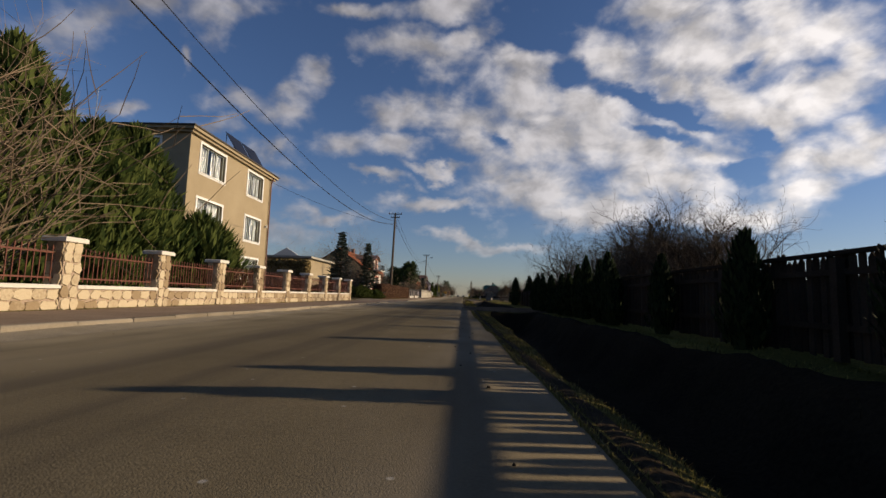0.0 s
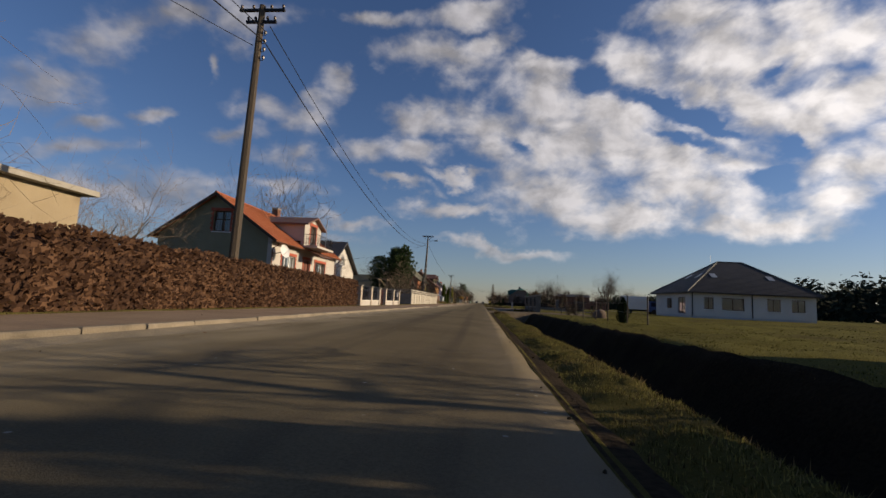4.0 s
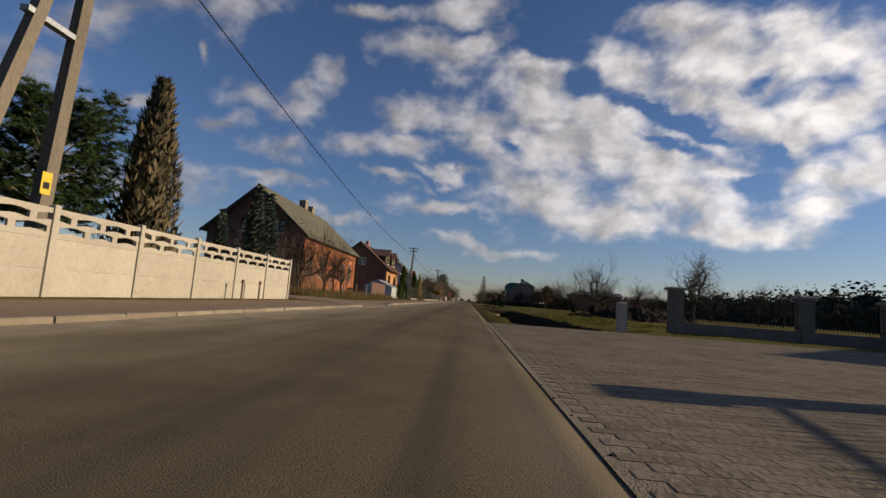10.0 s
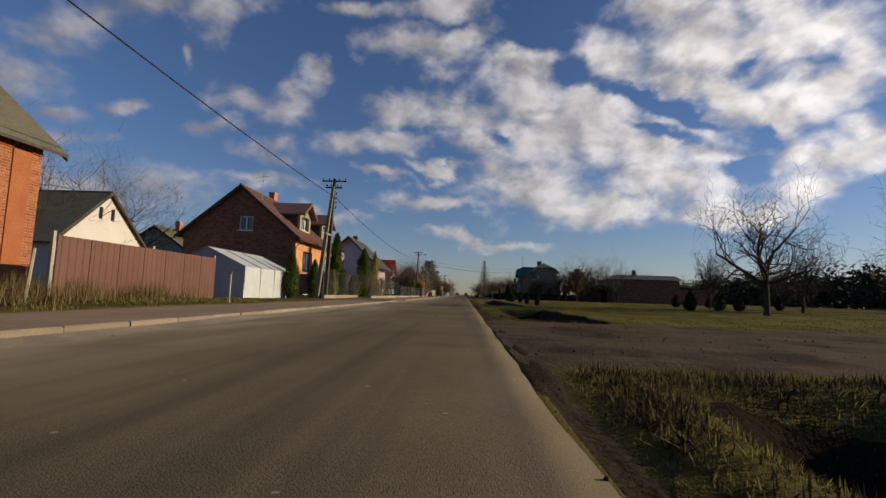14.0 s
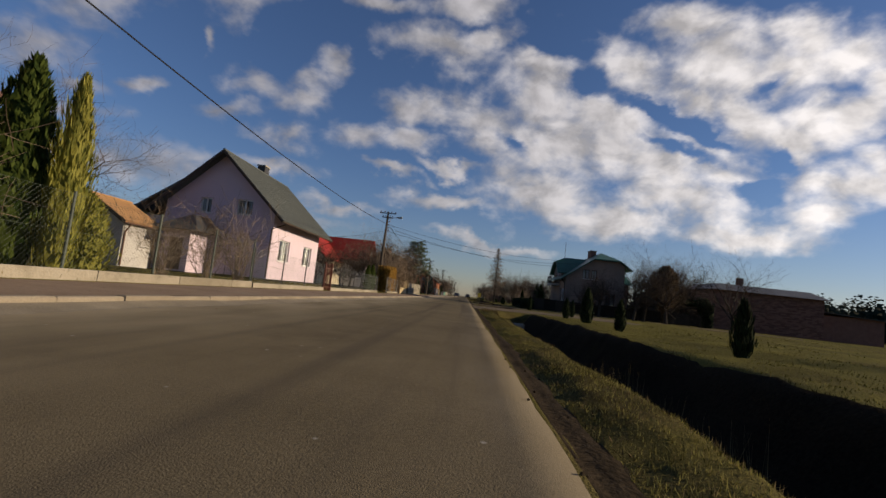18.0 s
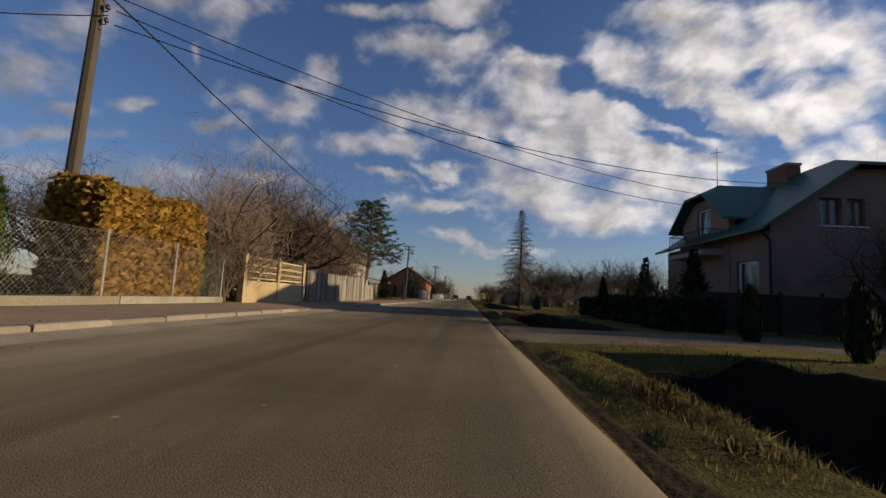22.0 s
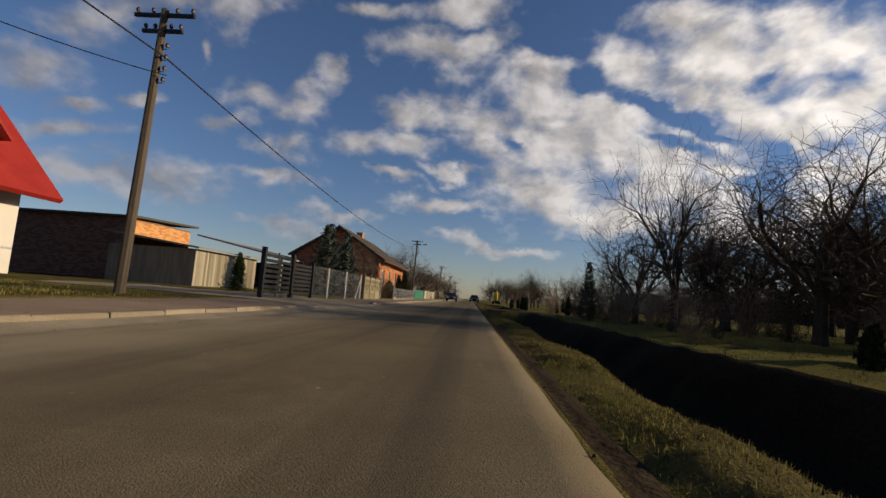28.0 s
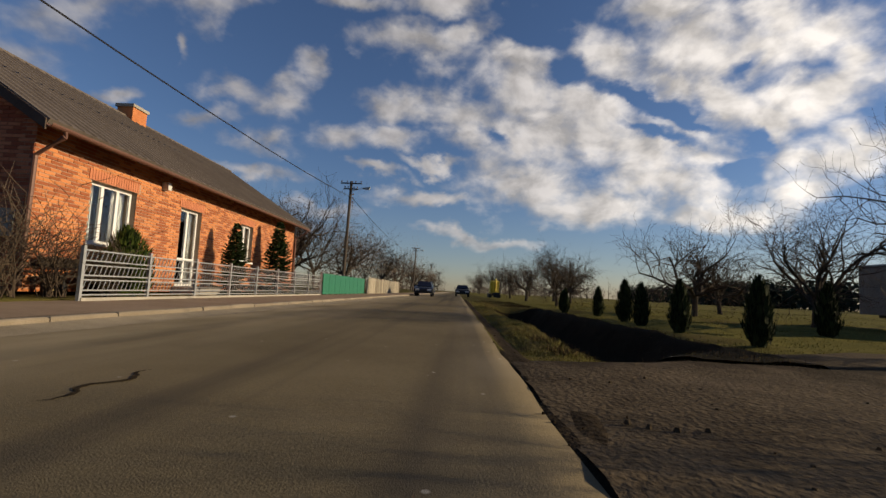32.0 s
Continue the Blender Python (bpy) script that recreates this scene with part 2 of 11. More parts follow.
def material(name, dark, light, rough=0.8, scale=3.0, fine=40.0, bump=0.3, bump_scale=None, metal=0.0, detail=6.0, stain=None, per_object=0.0, per_island=0.0, stretch=(1, 1, 1), spec=0.35):
    """A surface that varies between two colours at two scales, with fine relief."""
    dark, light = [c * BASE_TONE for c in dark], [c * BASE_TONE for c in light]
    if stain:
        stain = ([c * BASE_TONE for c in stain[0]],) + tuple(stain[1:])
    m = bpy.data.materials.new(name)
    m.use_nodes = True
    t = m.node_tree
    b = t.nodes["Principled BSDF"]
    b.inputs["Roughness"].default_value = rough
    b.inputs["Metallic"].default_value = metal
    b.inputs["Specular IOR Level"].default_value = spec
    g = t.nodes.new("ShaderNodeNewGeometry")
    mp = t.nodes.new("ShaderNodeMapping")
    mp.inputs["Scale"].default_value = stretch
    t.links.new(g.outputs["Position"], mp.inputs["Vector"])
    big = t.nodes.new("ShaderNodeTexNoise")
    big.inputs["Scale"].default_value, big.inputs["Detail"].default_value, big.inputs["Roughness"].default_value = scale, detail, 0.6
    small = t.nodes.new("ShaderNodeTexNoise")
    small.inputs["Scale"].default_value, small.inputs["Detail"].default_value = fine, 3.0
    for n in (big, small):
        t.links.new(mp.outputs[0], n.inputs["Vector"])
    mean = t.nodes.new("ShaderNodeMath")
    mean.operation = "MULTIPLY_ADD"
    mean.inputs[1].default_value = 0.45
    t.links.new(small.outputs["Fac"], mean.inputs[0])
    half = t.nodes.new("ShaderNodeMath")
    half.operation = "MULTIPLY"
    half.inputs[1].default_value = 0.55
    t.links.new(big.outputs["Fac"], half.inputs[0])
    t.links.new(half.outputs[0], mean.inputs[2])
    last = mean.outputs[0]
    if per_object or per_island:
        if per_object:
            info, amount = t.nodes.new("ShaderNodeObjectInfo").outputs["Random"], per_object
        else:
            info, amount = g.outputs["Random Per Island"], per_island
        vary = t.nodes.new("ShaderNodeMath")
        vary.operation = "MULTIPLY_ADD"
        vary.inputs[1].default_value = amount
        t.links.new(info, vary.inputs[0])
        t.links.new(last, vary.inputs[2])
        shift = t.nodes.new("ShaderNodeMath")
        shift.operation = "SUBTRACT"
        shift.inputs[1].default_value = amount * 0.5
        t.links.new(vary.outputs[0], shift.inputs[0])
        last = shift.outputs[0]
    ramp = t.nodes.new("ShaderNodeMapRange")
    ramp.inputs["From Min"].default_value, ramp.inputs["From Max"].default_value = 0.32, 0.68
    t.links.new(last, ramp.inputs["Value"])
    mix = t.nodes.new("ShaderNodeMix")
    mix.data_type = "RGBA"
    mix.inputs[6].default_value, mix.inputs[7].default_value = (*dark, 1), (*light, 1)
    t.links.new(ramp.outputs[0], mix.inputs[0])
    colour = mix.outputs[2]
    if stain:
        patch = t.nodes.new("ShaderNodeTexNoise")
        patch.inputs["Scale"].default_value, patch.inputs["Detail"].default_value, patch.inputs["Roughness"].default_value = stain[1], 8.0, 0.65
        t.links.new(mp.outputs[0], patch.inputs["Vector"])
        edge = t.nodes.new("ShaderNodeMapRange")
        edge.inputs["From Min"].default_value, edge.inputs["From Max"].default_value = stain[2], stain[2] + 0.12
        edge.inputs["To Max"].default_value = stain[3] if len(stain) > 3 else 0.8
        t.links.new(patch.outputs["Fac"], edge.inputs["Value"])
        over = t.nodes.new("ShaderNodeMix")
        over.data_type = "RGBA"
        over.inputs[7].default_value = (*stain[0], 1)
        t.links.new(edge.outputs[0], over.inputs[0])
        t.links.new(colour, over.inputs[6])
        colour = over.outputs[2]
    t.links.new(colour, b.inputs["Base Color"])
    if bump:
        bp = t.nodes.new("ShaderNodeBump")
        bp.inputs["Strength"].default_value, bp.inputs["Distance"].default_value = bump, 0.02
        grain = small
        if bump_scale:
            grain = t.nodes.new("ShaderNodeTexNoise")
            grain.inputs["Scale"].default_value, grain.inputs["Detail"].default_value = bump_scale, 4.0
            t.links.new(mp.outputs[0], grain.inputs["Vector"])
        t.links.new(grain.outputs["Fac"], bp.inputs["Height"])
        t.links.new(bp.outputs[0], b.inputs["Normal"])
    return m


def glass(name, tint=(0.9, 0.95, 1.0)):
    m = bpy.data.materials.new(name)
    m.use_nodes = True
    b = m.node_tree.nodes["Principled BSDF"]
    b.inputs["Base Color"].default_value = (*tint, 1)
    b.inputs["Transmission Weight"].default_value = 1.0
    b.inputs["Roughness"].default_value = 0.02
    b.inputs["IOR"].default_value = 1.45
    return m


M = {}
def asphalt_material():
    """Worn asphalt: lengthwise wear tracks, sandy dust towards both edges, pale chips."""
    m = material("asphalt", (0.112, 0.091, 0.056), (0.212, 0.172, 0.106), 0.92, 0.5, 70, 0.3, 150, detail=9, stain=((0.070, 0.058, 0.040), 0.22, 0.55, 0.55), spec=0.04)
    t = m.node_tree
    b = t.nodes["Principled BSDF"]
    colour = b.inputs["Base Color"].links[0].from_socket
    g = t.nodes.new("ShaderNodeNewGeometry")
    sep = t.nodes.new("ShaderNodeSeparateXYZ")
    t.links.new(g.outputs["Position"], sep.inputs[0])

    def texture(scale, stretch, detail=6.0):
        mp = t.nodes.new("ShaderNodeMapping")
        mp.inputs["Scale"].default_value = stretch
        t.links.new(g.outputs["Position"], mp.inputs["Vector"])
        n = t.nodes.new("ShaderNodeTexNoise")
        n.inputs["Scale"].default_value, n.inputs["Detail"].default_value = scale, detail
        t.links.new(mp.outputs[0], n.inputs["Vector"])
        return n.outputs["Fac"]

    def ranged(value, a, c, lo=0.0, hi=1.0):
        n = t.nodes.new("ShaderNodeMapRange")
        n.interpolation_type = "SMOOTHSTEP"
        n.inputs["From Min"].default_value, n.inputs["From Max"].default_value = a, c
        n.inputs["To Min"].default_value, n.inputs["To Max"].default_value = lo, hi
        t.links.new(value, n.inputs["Value"])
        return n.outputs[0]

    def times(a, c):
        n = t.nodes.new("ShaderNodeMath")
        n.operation = "MULTIPLY"
        t.links.new(a, n.inputs[0])
        t.links.new(c, n.inputs[1])
        return n.outputs[0]

    def over(base, top, factor):
        n = t.nodes.new("ShaderNodeMix")
        n.data_type = "RGBA"
        n.inputs[7].default_value = (*top, 1)
        t.links.new(factor, n.inputs[0])
        t.links.new(base, n.inputs[6])
        return n.outputs[2]

    colour = over(colour, (0.058, 0.050, 0.040), ranged(texture(1.0, (1.6, 0.03, 1)), 0.46, 0.66, 0.0, 0.6))
    dust = texture(1.3, (1, 0.35, 1), 8.0)
    colour = over(colour, (0.30, 0.25, 0.165), times(ranged(sep.outputs[0], -0.9, -3.5), ranged(dust, 0.28, 0.7, 0.3, 1.0)))
    colour = over(colour, (0.20, 0.17, 0.125), times(ranged(sep.outputs[0], 0.25, 0.9), ranged(dust, 0.35, 0.75, 0.1, 0.7)))
    v = t.nodes.new("ShaderNodeTexVoronoi")
    v.inputs["Scale"].default_value = 3.4
    t.links.new(g.outputs["Position"], v.inputs["Vector"])
    colour = over(colour, (0.34, 0.32, 0.28), ranged(v.outputs["Distance"], 0.064, 0.03, 0.0, 0.75))
    t.links.new(colour, b.inputs["Base Color"])
    return m


M["asphalt"] = asphalt_material()
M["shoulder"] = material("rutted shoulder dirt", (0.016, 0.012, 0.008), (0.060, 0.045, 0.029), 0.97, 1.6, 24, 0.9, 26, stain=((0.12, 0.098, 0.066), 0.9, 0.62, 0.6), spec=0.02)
M["sand_edge"] = material("sandy road edge", (0.20, 0.17, 0.125), (0.36, 0.31, 0.23), 0.95, 1.4, 60, 0.6, 90, spec=0.04)
M["kerb"] = material("kerb concrete", (0.20, 0.165, 0.118), (0.32, 0.27, 0.20), 0.92, 2.0, 50, 0.5, per_object=0.3, stain=((0.19, 0.16, 0.115), 1.1, 0.55, 0.6))
M["pavement"] = material("pavement blocks", (0.23, 0.165, 0.112), (0.35, 0.262, 0.188), 0.9, 0.9, 22, 0.4, 30, stain=((0.30, 0.26, 0.2), 0.6, 0.6, 0.5), spec=0.06)
M["verge"] = material("earth and grass", (0.026, 0.021, 0.009), (0.150, 0.126, 0.046), 0.97, 0.9, 60, 1.0, 70, stain=((0.100, 0.090, 0.024), 0.35, 0.46, 0.7), spec=0.02)
M["field"] = material("short field turf", (0.050, 0.045, 0.014), (0.205, 0.182, 0.048), 0.97, 0.28, 36, 1.0, 30, stain=((0.070, 0.052, 0.024), 0.16, 0.54, 0.75), spec=0.02)
M["meadow"] = material("meadow grass", (0.082, 0.078, 0.016), (0.280, 0.252, 0.068), 0.9, 0.25, 20, 0.3, per_island=0.7, spec=0.05)
M["weed_brown"] = material("withered brown weeds", (0.045, 0.032, 0.017), (0.16, 0.115, 0.058), 0.95, 0.6, 20, 0.2, per_island=0.7, spec=0.04)
M["dead_leaf_dark"] = material("dry brown leaves", (0.08, 0.055, 0.03), (0.20, 0.14, 0.08), 0.85, 1.2, 12, 0, per_island=0.8, spec=0.1)
M["thuja_brown"] = material("browning thuja sprays", (0.035, 0.032, 0.016), (0.15, 0.115, 0.060), 0.8, 1.2, 12, 0, per_island=0.9)
# concrete bank blocks; the fence's shade on them is in the dark colour
M["dark_block"] = material("bank blocks darkened for shade", (0.022, 0.019, 0.014), (0.048, 0.042, 0.031), 0.95, 1.2, 22, 0.6, per_object=0.4, spec=0.06)
M["grass"] = material("grass", (0.058, 0.054, 0.015), (0.265, 0.240, 0.078), 0.9, 0.6, 20, 0.3, per_island=0.7, spec=0.05)
# ditch soil: the shade between the banks is put into this colour
M["ditch_soil"] = material("ditch soil darkened for shade", (0.008, 0.0065, 0.0045), (0.030, 0.024, 0.015), 0.97, 0.9, 22, 1.0, 24, stain=((0.030, 0.028, 0.012), 0.5, 0.58, 0.6), spec=0.02)
M["mossy_concrete"] = material("mossy concrete", (0.15, 0.132, 0.080), (0.27, 0.24, 0.155), 0.92, 1.4, 26, 0.6, per_object=0.2)
# weeds of the ditch, coloured darker to match its shade
M["ditch_weed"] = material("shade-darkened ditch weeds", (0.014, 0.012, 0.006), (0.058, 0.046, 0.022), 0.95, 0.6, 20, 0.2, per_island=0.7, spec=0.02)
M["roof_taupe"] = material("dull brown-grey sheet roof", (0.085, 0.068, 0.055), (0.145, 0.120, 0.098), 0.6, 0.9, 18, 0.2)
M["dry_grass"] = material("dry grass", (0.10, 0.075, 0.032), (0.29, 0.225, 0.11), 0.9, 0.6, 20, 0.2, per_island=0.7, spec=0.05)
M["dirt"] = material("bare dirt", (0.040, 0.030, 0.020), (0.150, 0.116, 0.076), 0.97, 0.9, 30, 0.9, 24, stain=((0.030, 0.023, 0.015), 0.55, 0.50, 0.8), spec=0.03)
M["sandy_dirt"] = material("sandy yard dirt", (0.085, 0.066, 0.045), (0.225, 0.182, 0.130), 0.97, 0.8, 30, 0.8, 28, stain=((0.055, 0.044, 0.030), 0.5, 0.56, 0.7), spec=0.04)
M["concrete"] = material("old concrete", (0.27, 0.25, 0.21), (0.45, 0.42, 0.36), 0.9, 1.2, 30, 0.5)
M["white_concrete"] = material("painted concrete", (0.38, 0.345, 0.275), (0.50, 0.46, 0.385), 0.88, 1.3, 18, 0.6, 12, per_object=0.2, stain=((0.33, 0.295, 0.23), 0.8, 0.6, 0.6))
M["grey_concrete"] = material("grey concrete fence", (0.19, 0.175, 0.15), (0.33, 0.31, 0.27), 0.92, 1.2, 22, 0.6, per_object=0.2, spec=0.08)
M["stucco_beige"] = material("beige render", (0.30, 0.235, 0.145), (0.41, 0.335, 0.22), 0.92, 0.5, 60, 0.5, 80, stain=((0.24, 0.19, 0.125), 0.3, 0.6, 0.6))
M["stucco_cream"] = material("cream render", (0.46, 0.42, 0.37), (0.57, 0.53, 0.48), 0.92, 0.6, 60, 0.5, 90, stain=((0.40, 0.34, 0.27), 0.5, 0.6, 0.5))
M["stucco_olive"] = material("olive render", (0.20, 0.19, 0.12), (0.29, 0.28, 0.19), 0.9, 0.6, 50, 0.4, 80)
M["stucco_white"] = material("white render", (0.54, 0.515, 0.47), (0.66, 0.635, 0.59), 0.92, 0.5, 60, 0.4, 90, stain=((0.42, 0.395, 0.345), 0.4, 0.6, 0.5))
M["stucco_pink"] = material("pink render", (0.61, 0.50, 0.57), (0.70, 0.585, 0.655), 0.92, 0.4, 60, 0.4, 90, stain=((0.54, 0.43, 0.46), 0.4, 0.6, 0.4))
M["stucco_grey"] = material("grey render", (0.42, 0.40, 0.38), (0.55, 0.53, 0.5), 0.9, 0.5, 60, 0.3, 90)
M["stucco_old"] = material("stained cream render", (0.42, 0.37, 0.27), (0.68, 0.62, 0.48), 0.92, 0.8, 40, 0.6, 50, stain=((0.26, 0.22, 0.15), 0.5, 0.56, 0.7))
M["peeled_log"] = material("peeled weathered logs", (0.16, 0.125, 0.08), (0.32, 0.26, 0.18), 0.9, 3.0, 30, 0.6, spec=0.08)
M["gable_boards"] = material("weathered brown gable boards", (0.10, 0.075, 0.05), (0.22, 0.165, 0.115), 0.92, 0.9, 30, 0.6, stretch=(9, 9, 0.4), spec=0.08)
M["stucco_mauve"] = material("grey-mauve spatter render", (0.23, 0.165, 0.125), (0.33, 0.25, 0.20), 0.95, 0.7, 40, 0.5, 50, stain=((0.15, 0.125, 0.11), 0.5, 0.58, 0.5), spec=0.08)
M["stucco_tan"] = material("weathered tan render", (0.40, 0.34, 0.22), (0.58, 0.51, 0.37), 0.92, 0.7, 40, 0.6, 50, stain=((0.25, 0.2, 0.13), 0.5, 0.58, 0.7))
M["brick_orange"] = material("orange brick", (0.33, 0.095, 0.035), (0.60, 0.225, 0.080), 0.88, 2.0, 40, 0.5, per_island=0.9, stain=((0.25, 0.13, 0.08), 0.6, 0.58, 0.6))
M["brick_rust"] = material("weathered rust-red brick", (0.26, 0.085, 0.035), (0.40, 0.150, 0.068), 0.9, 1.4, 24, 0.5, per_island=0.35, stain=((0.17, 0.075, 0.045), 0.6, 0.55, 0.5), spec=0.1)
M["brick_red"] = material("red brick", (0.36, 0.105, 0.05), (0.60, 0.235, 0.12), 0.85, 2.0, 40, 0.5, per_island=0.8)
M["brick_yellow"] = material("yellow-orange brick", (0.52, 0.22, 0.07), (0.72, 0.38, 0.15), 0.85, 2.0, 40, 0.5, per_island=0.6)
# brown brick for chimneys and barn; also the shaded tone of house gables
M["brick_dark"] = material("brown and shade-toned brick", (0.14, 0.065, 0.045), (0.25, 0.125, 0.085), 0.88, 2.0, 40, 0.5, per_island=0.6)
M["brick_white"] = material("white brick", (0.42, 0.365, 0.30), (0.56, 0.50, 0.42), 0.88, 2.0, 40, 0.4, per_island=0.4)
M["mortar"] = material("mortar", (0.34, 0.25, 0.18), (0.46, 0.36, 0.27), 0.95, 3, 60, 0.6)
M["mortar_dark"] = material("dark mortar", (0.16, 0.10, 0.075), (0.24, 0.16, 0.12), 0.95, 3, 60, 0.6)
M["trim_brick"] = material("brick red trim", (0.33, 0.07, 0.04), (0.46, 0.12, 0.07), 0.8, 4, 40, 0.4, per_object=0.2)
M["roof_orange"] = material("rusty orange sheet roof", (0.30, 0.085, 0.035), (0.46, 0.155, 0.065), 0.6, 0.9, 18, 0.3, 14, stain=((0.24, 0.07, 0.035), 0.7, 0.6, 0.7), stretch=(0.4, 2.5, 0.4))
M["roof_brown"] = material("brown sheet roof", (0.13, 0.07, 0.052), (0.20, 0.115, 0.085), 0.5, 0.9, 18, 0.2)
M["roof_black"] = material("anthracite roof tiles", (0.030, 0.030, 0.033), (0.055, 0.055, 0.058), 0.55, 0.9, 14, 0.4)
M["roof_grey"] = material("grey-green sheet roof", (0.075, 0.085, 0.078), (0.115, 0.125, 0.113), 0.55, 0.6, 14, 0.2)
M["roof_moss"] = material("mossy asbestos slate", (0.075, 0.072, 0.05), (0.17, 0.16, 0.115), 0.95, 0.9, 9, 0.9, 12, stain=((0.10, 0.105, 0.04), 0.9, 0.54, 0.8))
M["roof_red"] = material("red tile roof", (0.24, 0.018, 0.014), (0.36, 0.034, 0.025), 0.6, 0.9, 14, 0.3, spec=0.15)
M["roof_rust"] = material("rusty tan sheet roof", (0.30, 0.16, 0.07), (0.46, 0.27, 0.13), 0.7, 1.1, 20, 0.3, spec=0.1)
M["roof_green"] = material("green sheet roof", (0.012, 0.075, 0.045), (0.03, 0.125, 0.08), 0.45, 0.8, 14, 0.2)
M["roof_old"] = material("dark old roof", (0.05, 0.043, 0.035), (0.10, 0.087, 0.07), 0.9, 0.9, 14, 0.6)
M["soffit"] = material("dark boards", (0.045, 0.03, 0.022), (0.09, 0.062, 0.045), 0.8, 2, 30, 0.3)
M["white_frame"] = material("white window frame", (0.74, 0.74, 0.72), (0.83, 0.83, 0.81), 0.45, 3, 30, 0.05)
M["brown_frame"] = material("brown window frame", (0.08, 0.045, 0.03), (0.13, 0.075, 0.05), 0.5, 3, 30, 0.1)
M["grey_frame"] = material("weathered grey frame", (0.22, 0.24, 0.22), (0.36, 0.39, 0.36), 0.8, 3, 30, 0.3)
M["curtain"] = material("lace curtain", (0.17, 0.17, 0.16), (0.30, 0.30, 0.285), 0.9, 6, 30, 0.4, 9, stretch=(3, 3, 0.4))
M["room"] = material("dim interior", (0.06, 0.055, 0.05), (0.11, 0.10, 0.09), 0.95, 1, 10, 0)
M["door_brown"] = material("brown door paint", (0.13, 0.05, 0.035), (0.21, 0.085, 0.06), 0.6, 2, 30, 0.3)
M["metal_black"] = material("black painted iron", (0.012, 0.012, 0.013), (0.03, 0.03, 0.03), 0.5, 4, 30, 0.2, metal=0.3)
M["metal_rust"] = material("rust-red painted iron", (0.10, 0.032, 0.022), (0.19, 0.07, 0.045), 0.65, 4, 30, 0.3, metal=0.2)
M["metal_brown"] = material("brown sheet metal", (0.12, 0.055, 0.04), (0.17, 0.085, 0.06), 0.55, 1, 20, 0.2, metal=0.1)
M["zinc"] = material("galvanised steel", (0.38, 0.40, 0.41), (0.58, 0.60, 0.60), 0.45, 3, 40, 0.1, metal=0.7)
M["old_plinth"] = material("stained concrete plinth", (0.22, 0.19, 0.14), (0.36, 0.32, 0.25), 0.93, 1.6, 26, 0.6, per_object=0.3, stain=((0.14, 0.12, 0.08), 0.8, 0.55, 0.6), spec=0.08)
M["mesh_wire"] = material("chain-link wire", (0.28, 0.29, 0.28), (0.45, 0.46, 0.44), 0.5, 3, 40, 0, metal=0.5)
M["mesh_green"] = material("green chain-link wire", (0.05, 0.065, 0.05), (0.10, 0.12, 0.10), 0.6, 3, 40, 0)
M["white_metal"] = material("white painted metal", (0.68, 0.68, 0.66), (0.80, 0.80, 0.78), 0.5, 3, 40, 0.1)
M["green_metal"] = material("green sheet metal", (0.01, 0.12, 0.07), (0.025, 0.19, 0.11), 0.5, 3, 40, 0.1)
M["pole_concrete"] = material("utility pole concrete", (0.13, 0.11, 0.085), (0.25, 0.215, 0.165), 0.9, 1.2, 30, 0.4, stretch=(1, 1, 0.3))
M["pole_wood"] = material("tarred wooden pole", (0.045, 0.035, 0.026), (0.12, 0.095, 0.07), 0.85, 2, 40, 0.5, stretch=(4, 4, 0.2))
M["cable"] = material("black cable", (0.008, 0.008, 0.009), (0.016, 0.016, 0.018), 0.6, 3, 30, 0)
M["insulator"] = material("brown porcelain", (0.05, 0.028, 0.02), (0.09, 0.05, 0.035), 0.25, 3, 30, 0)
M["bark"] = material("dark bark", (0.032, 0.026, 0.02), (0.085, 0.072, 0.056), 0.95, 5, 40, 0.8, spec=0.06)
M["twig"] = material("brown twigs", (0.05, 0.037, 0.027), (0.12, 0.09, 0.065), 0.9, 5, 40, 0, spec=0.06)
M["twig_light"] = material("sunlit grey-brown twigs", (0.14, 0.10, 0.065), (0.27, 0.20, 0.135), 0.9, 5, 40, 0)
M["pine_bark"] = material("orange pine bark", (0.14, 0.075, 0.042), (0.28, 0.16, 0.09), 0.95, 5, 40, 0.8)
M["pale_bark"] = material("pale bark", (0.22, 0.18, 0.12), (0.36, 0.31, 0.22), 0.95, 5, 40, 0.6)
M["spruce"] = material("spruce needles", (0.016, 0.030, 0.012), (0.055, 0.085, 0.030), 0.75, 1.2, 12, 0, per_island=0.8, spec=0.06)
M["blue_spruce"] = material("blue spruce needles", (0.030, 0.048, 0.040), (0.10, 0.135, 0.11), 0.75, 1.2, 12, 0, per_island=0.8)
M["juniper"] = material("juniper sprays", (0.028, 0.048, 0.014), (0.12, 0.15, 0.042), 0.75, 1.2, 12, 0, per_island=0.9, spec=0.06)
M["thuja"] = material("thuja sprays", (0.022, 0.040, 0.010), (0.085, 0.115, 0.025), 0.75, 1.2, 12, 0, per_island=0.8, spec=0.06)
M["thuja_yellow"] = material("yellow-green thuja sprays", (0.13, 0.14, 0.018), (0.33, 0.31, 0.055), 0.75, 1.2, 12, 0, per_island=0.8)
M["thuja_orange"] = material("autumn orange hedge leaves", (0.21, 0.11, 0.014), (0.50, 0.29, 0.05), 0.8, 1.2, 12, 0, per_island=0.9)
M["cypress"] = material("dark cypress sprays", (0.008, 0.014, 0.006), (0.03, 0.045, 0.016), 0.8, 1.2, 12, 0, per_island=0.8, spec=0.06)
M["dead_leaf"] = material("brown beech leaves", (0.075, 0.036, 0.02), (0.19, 0.10, 0.055), 0.85, 1.2, 12, 0, per_island=0.9)
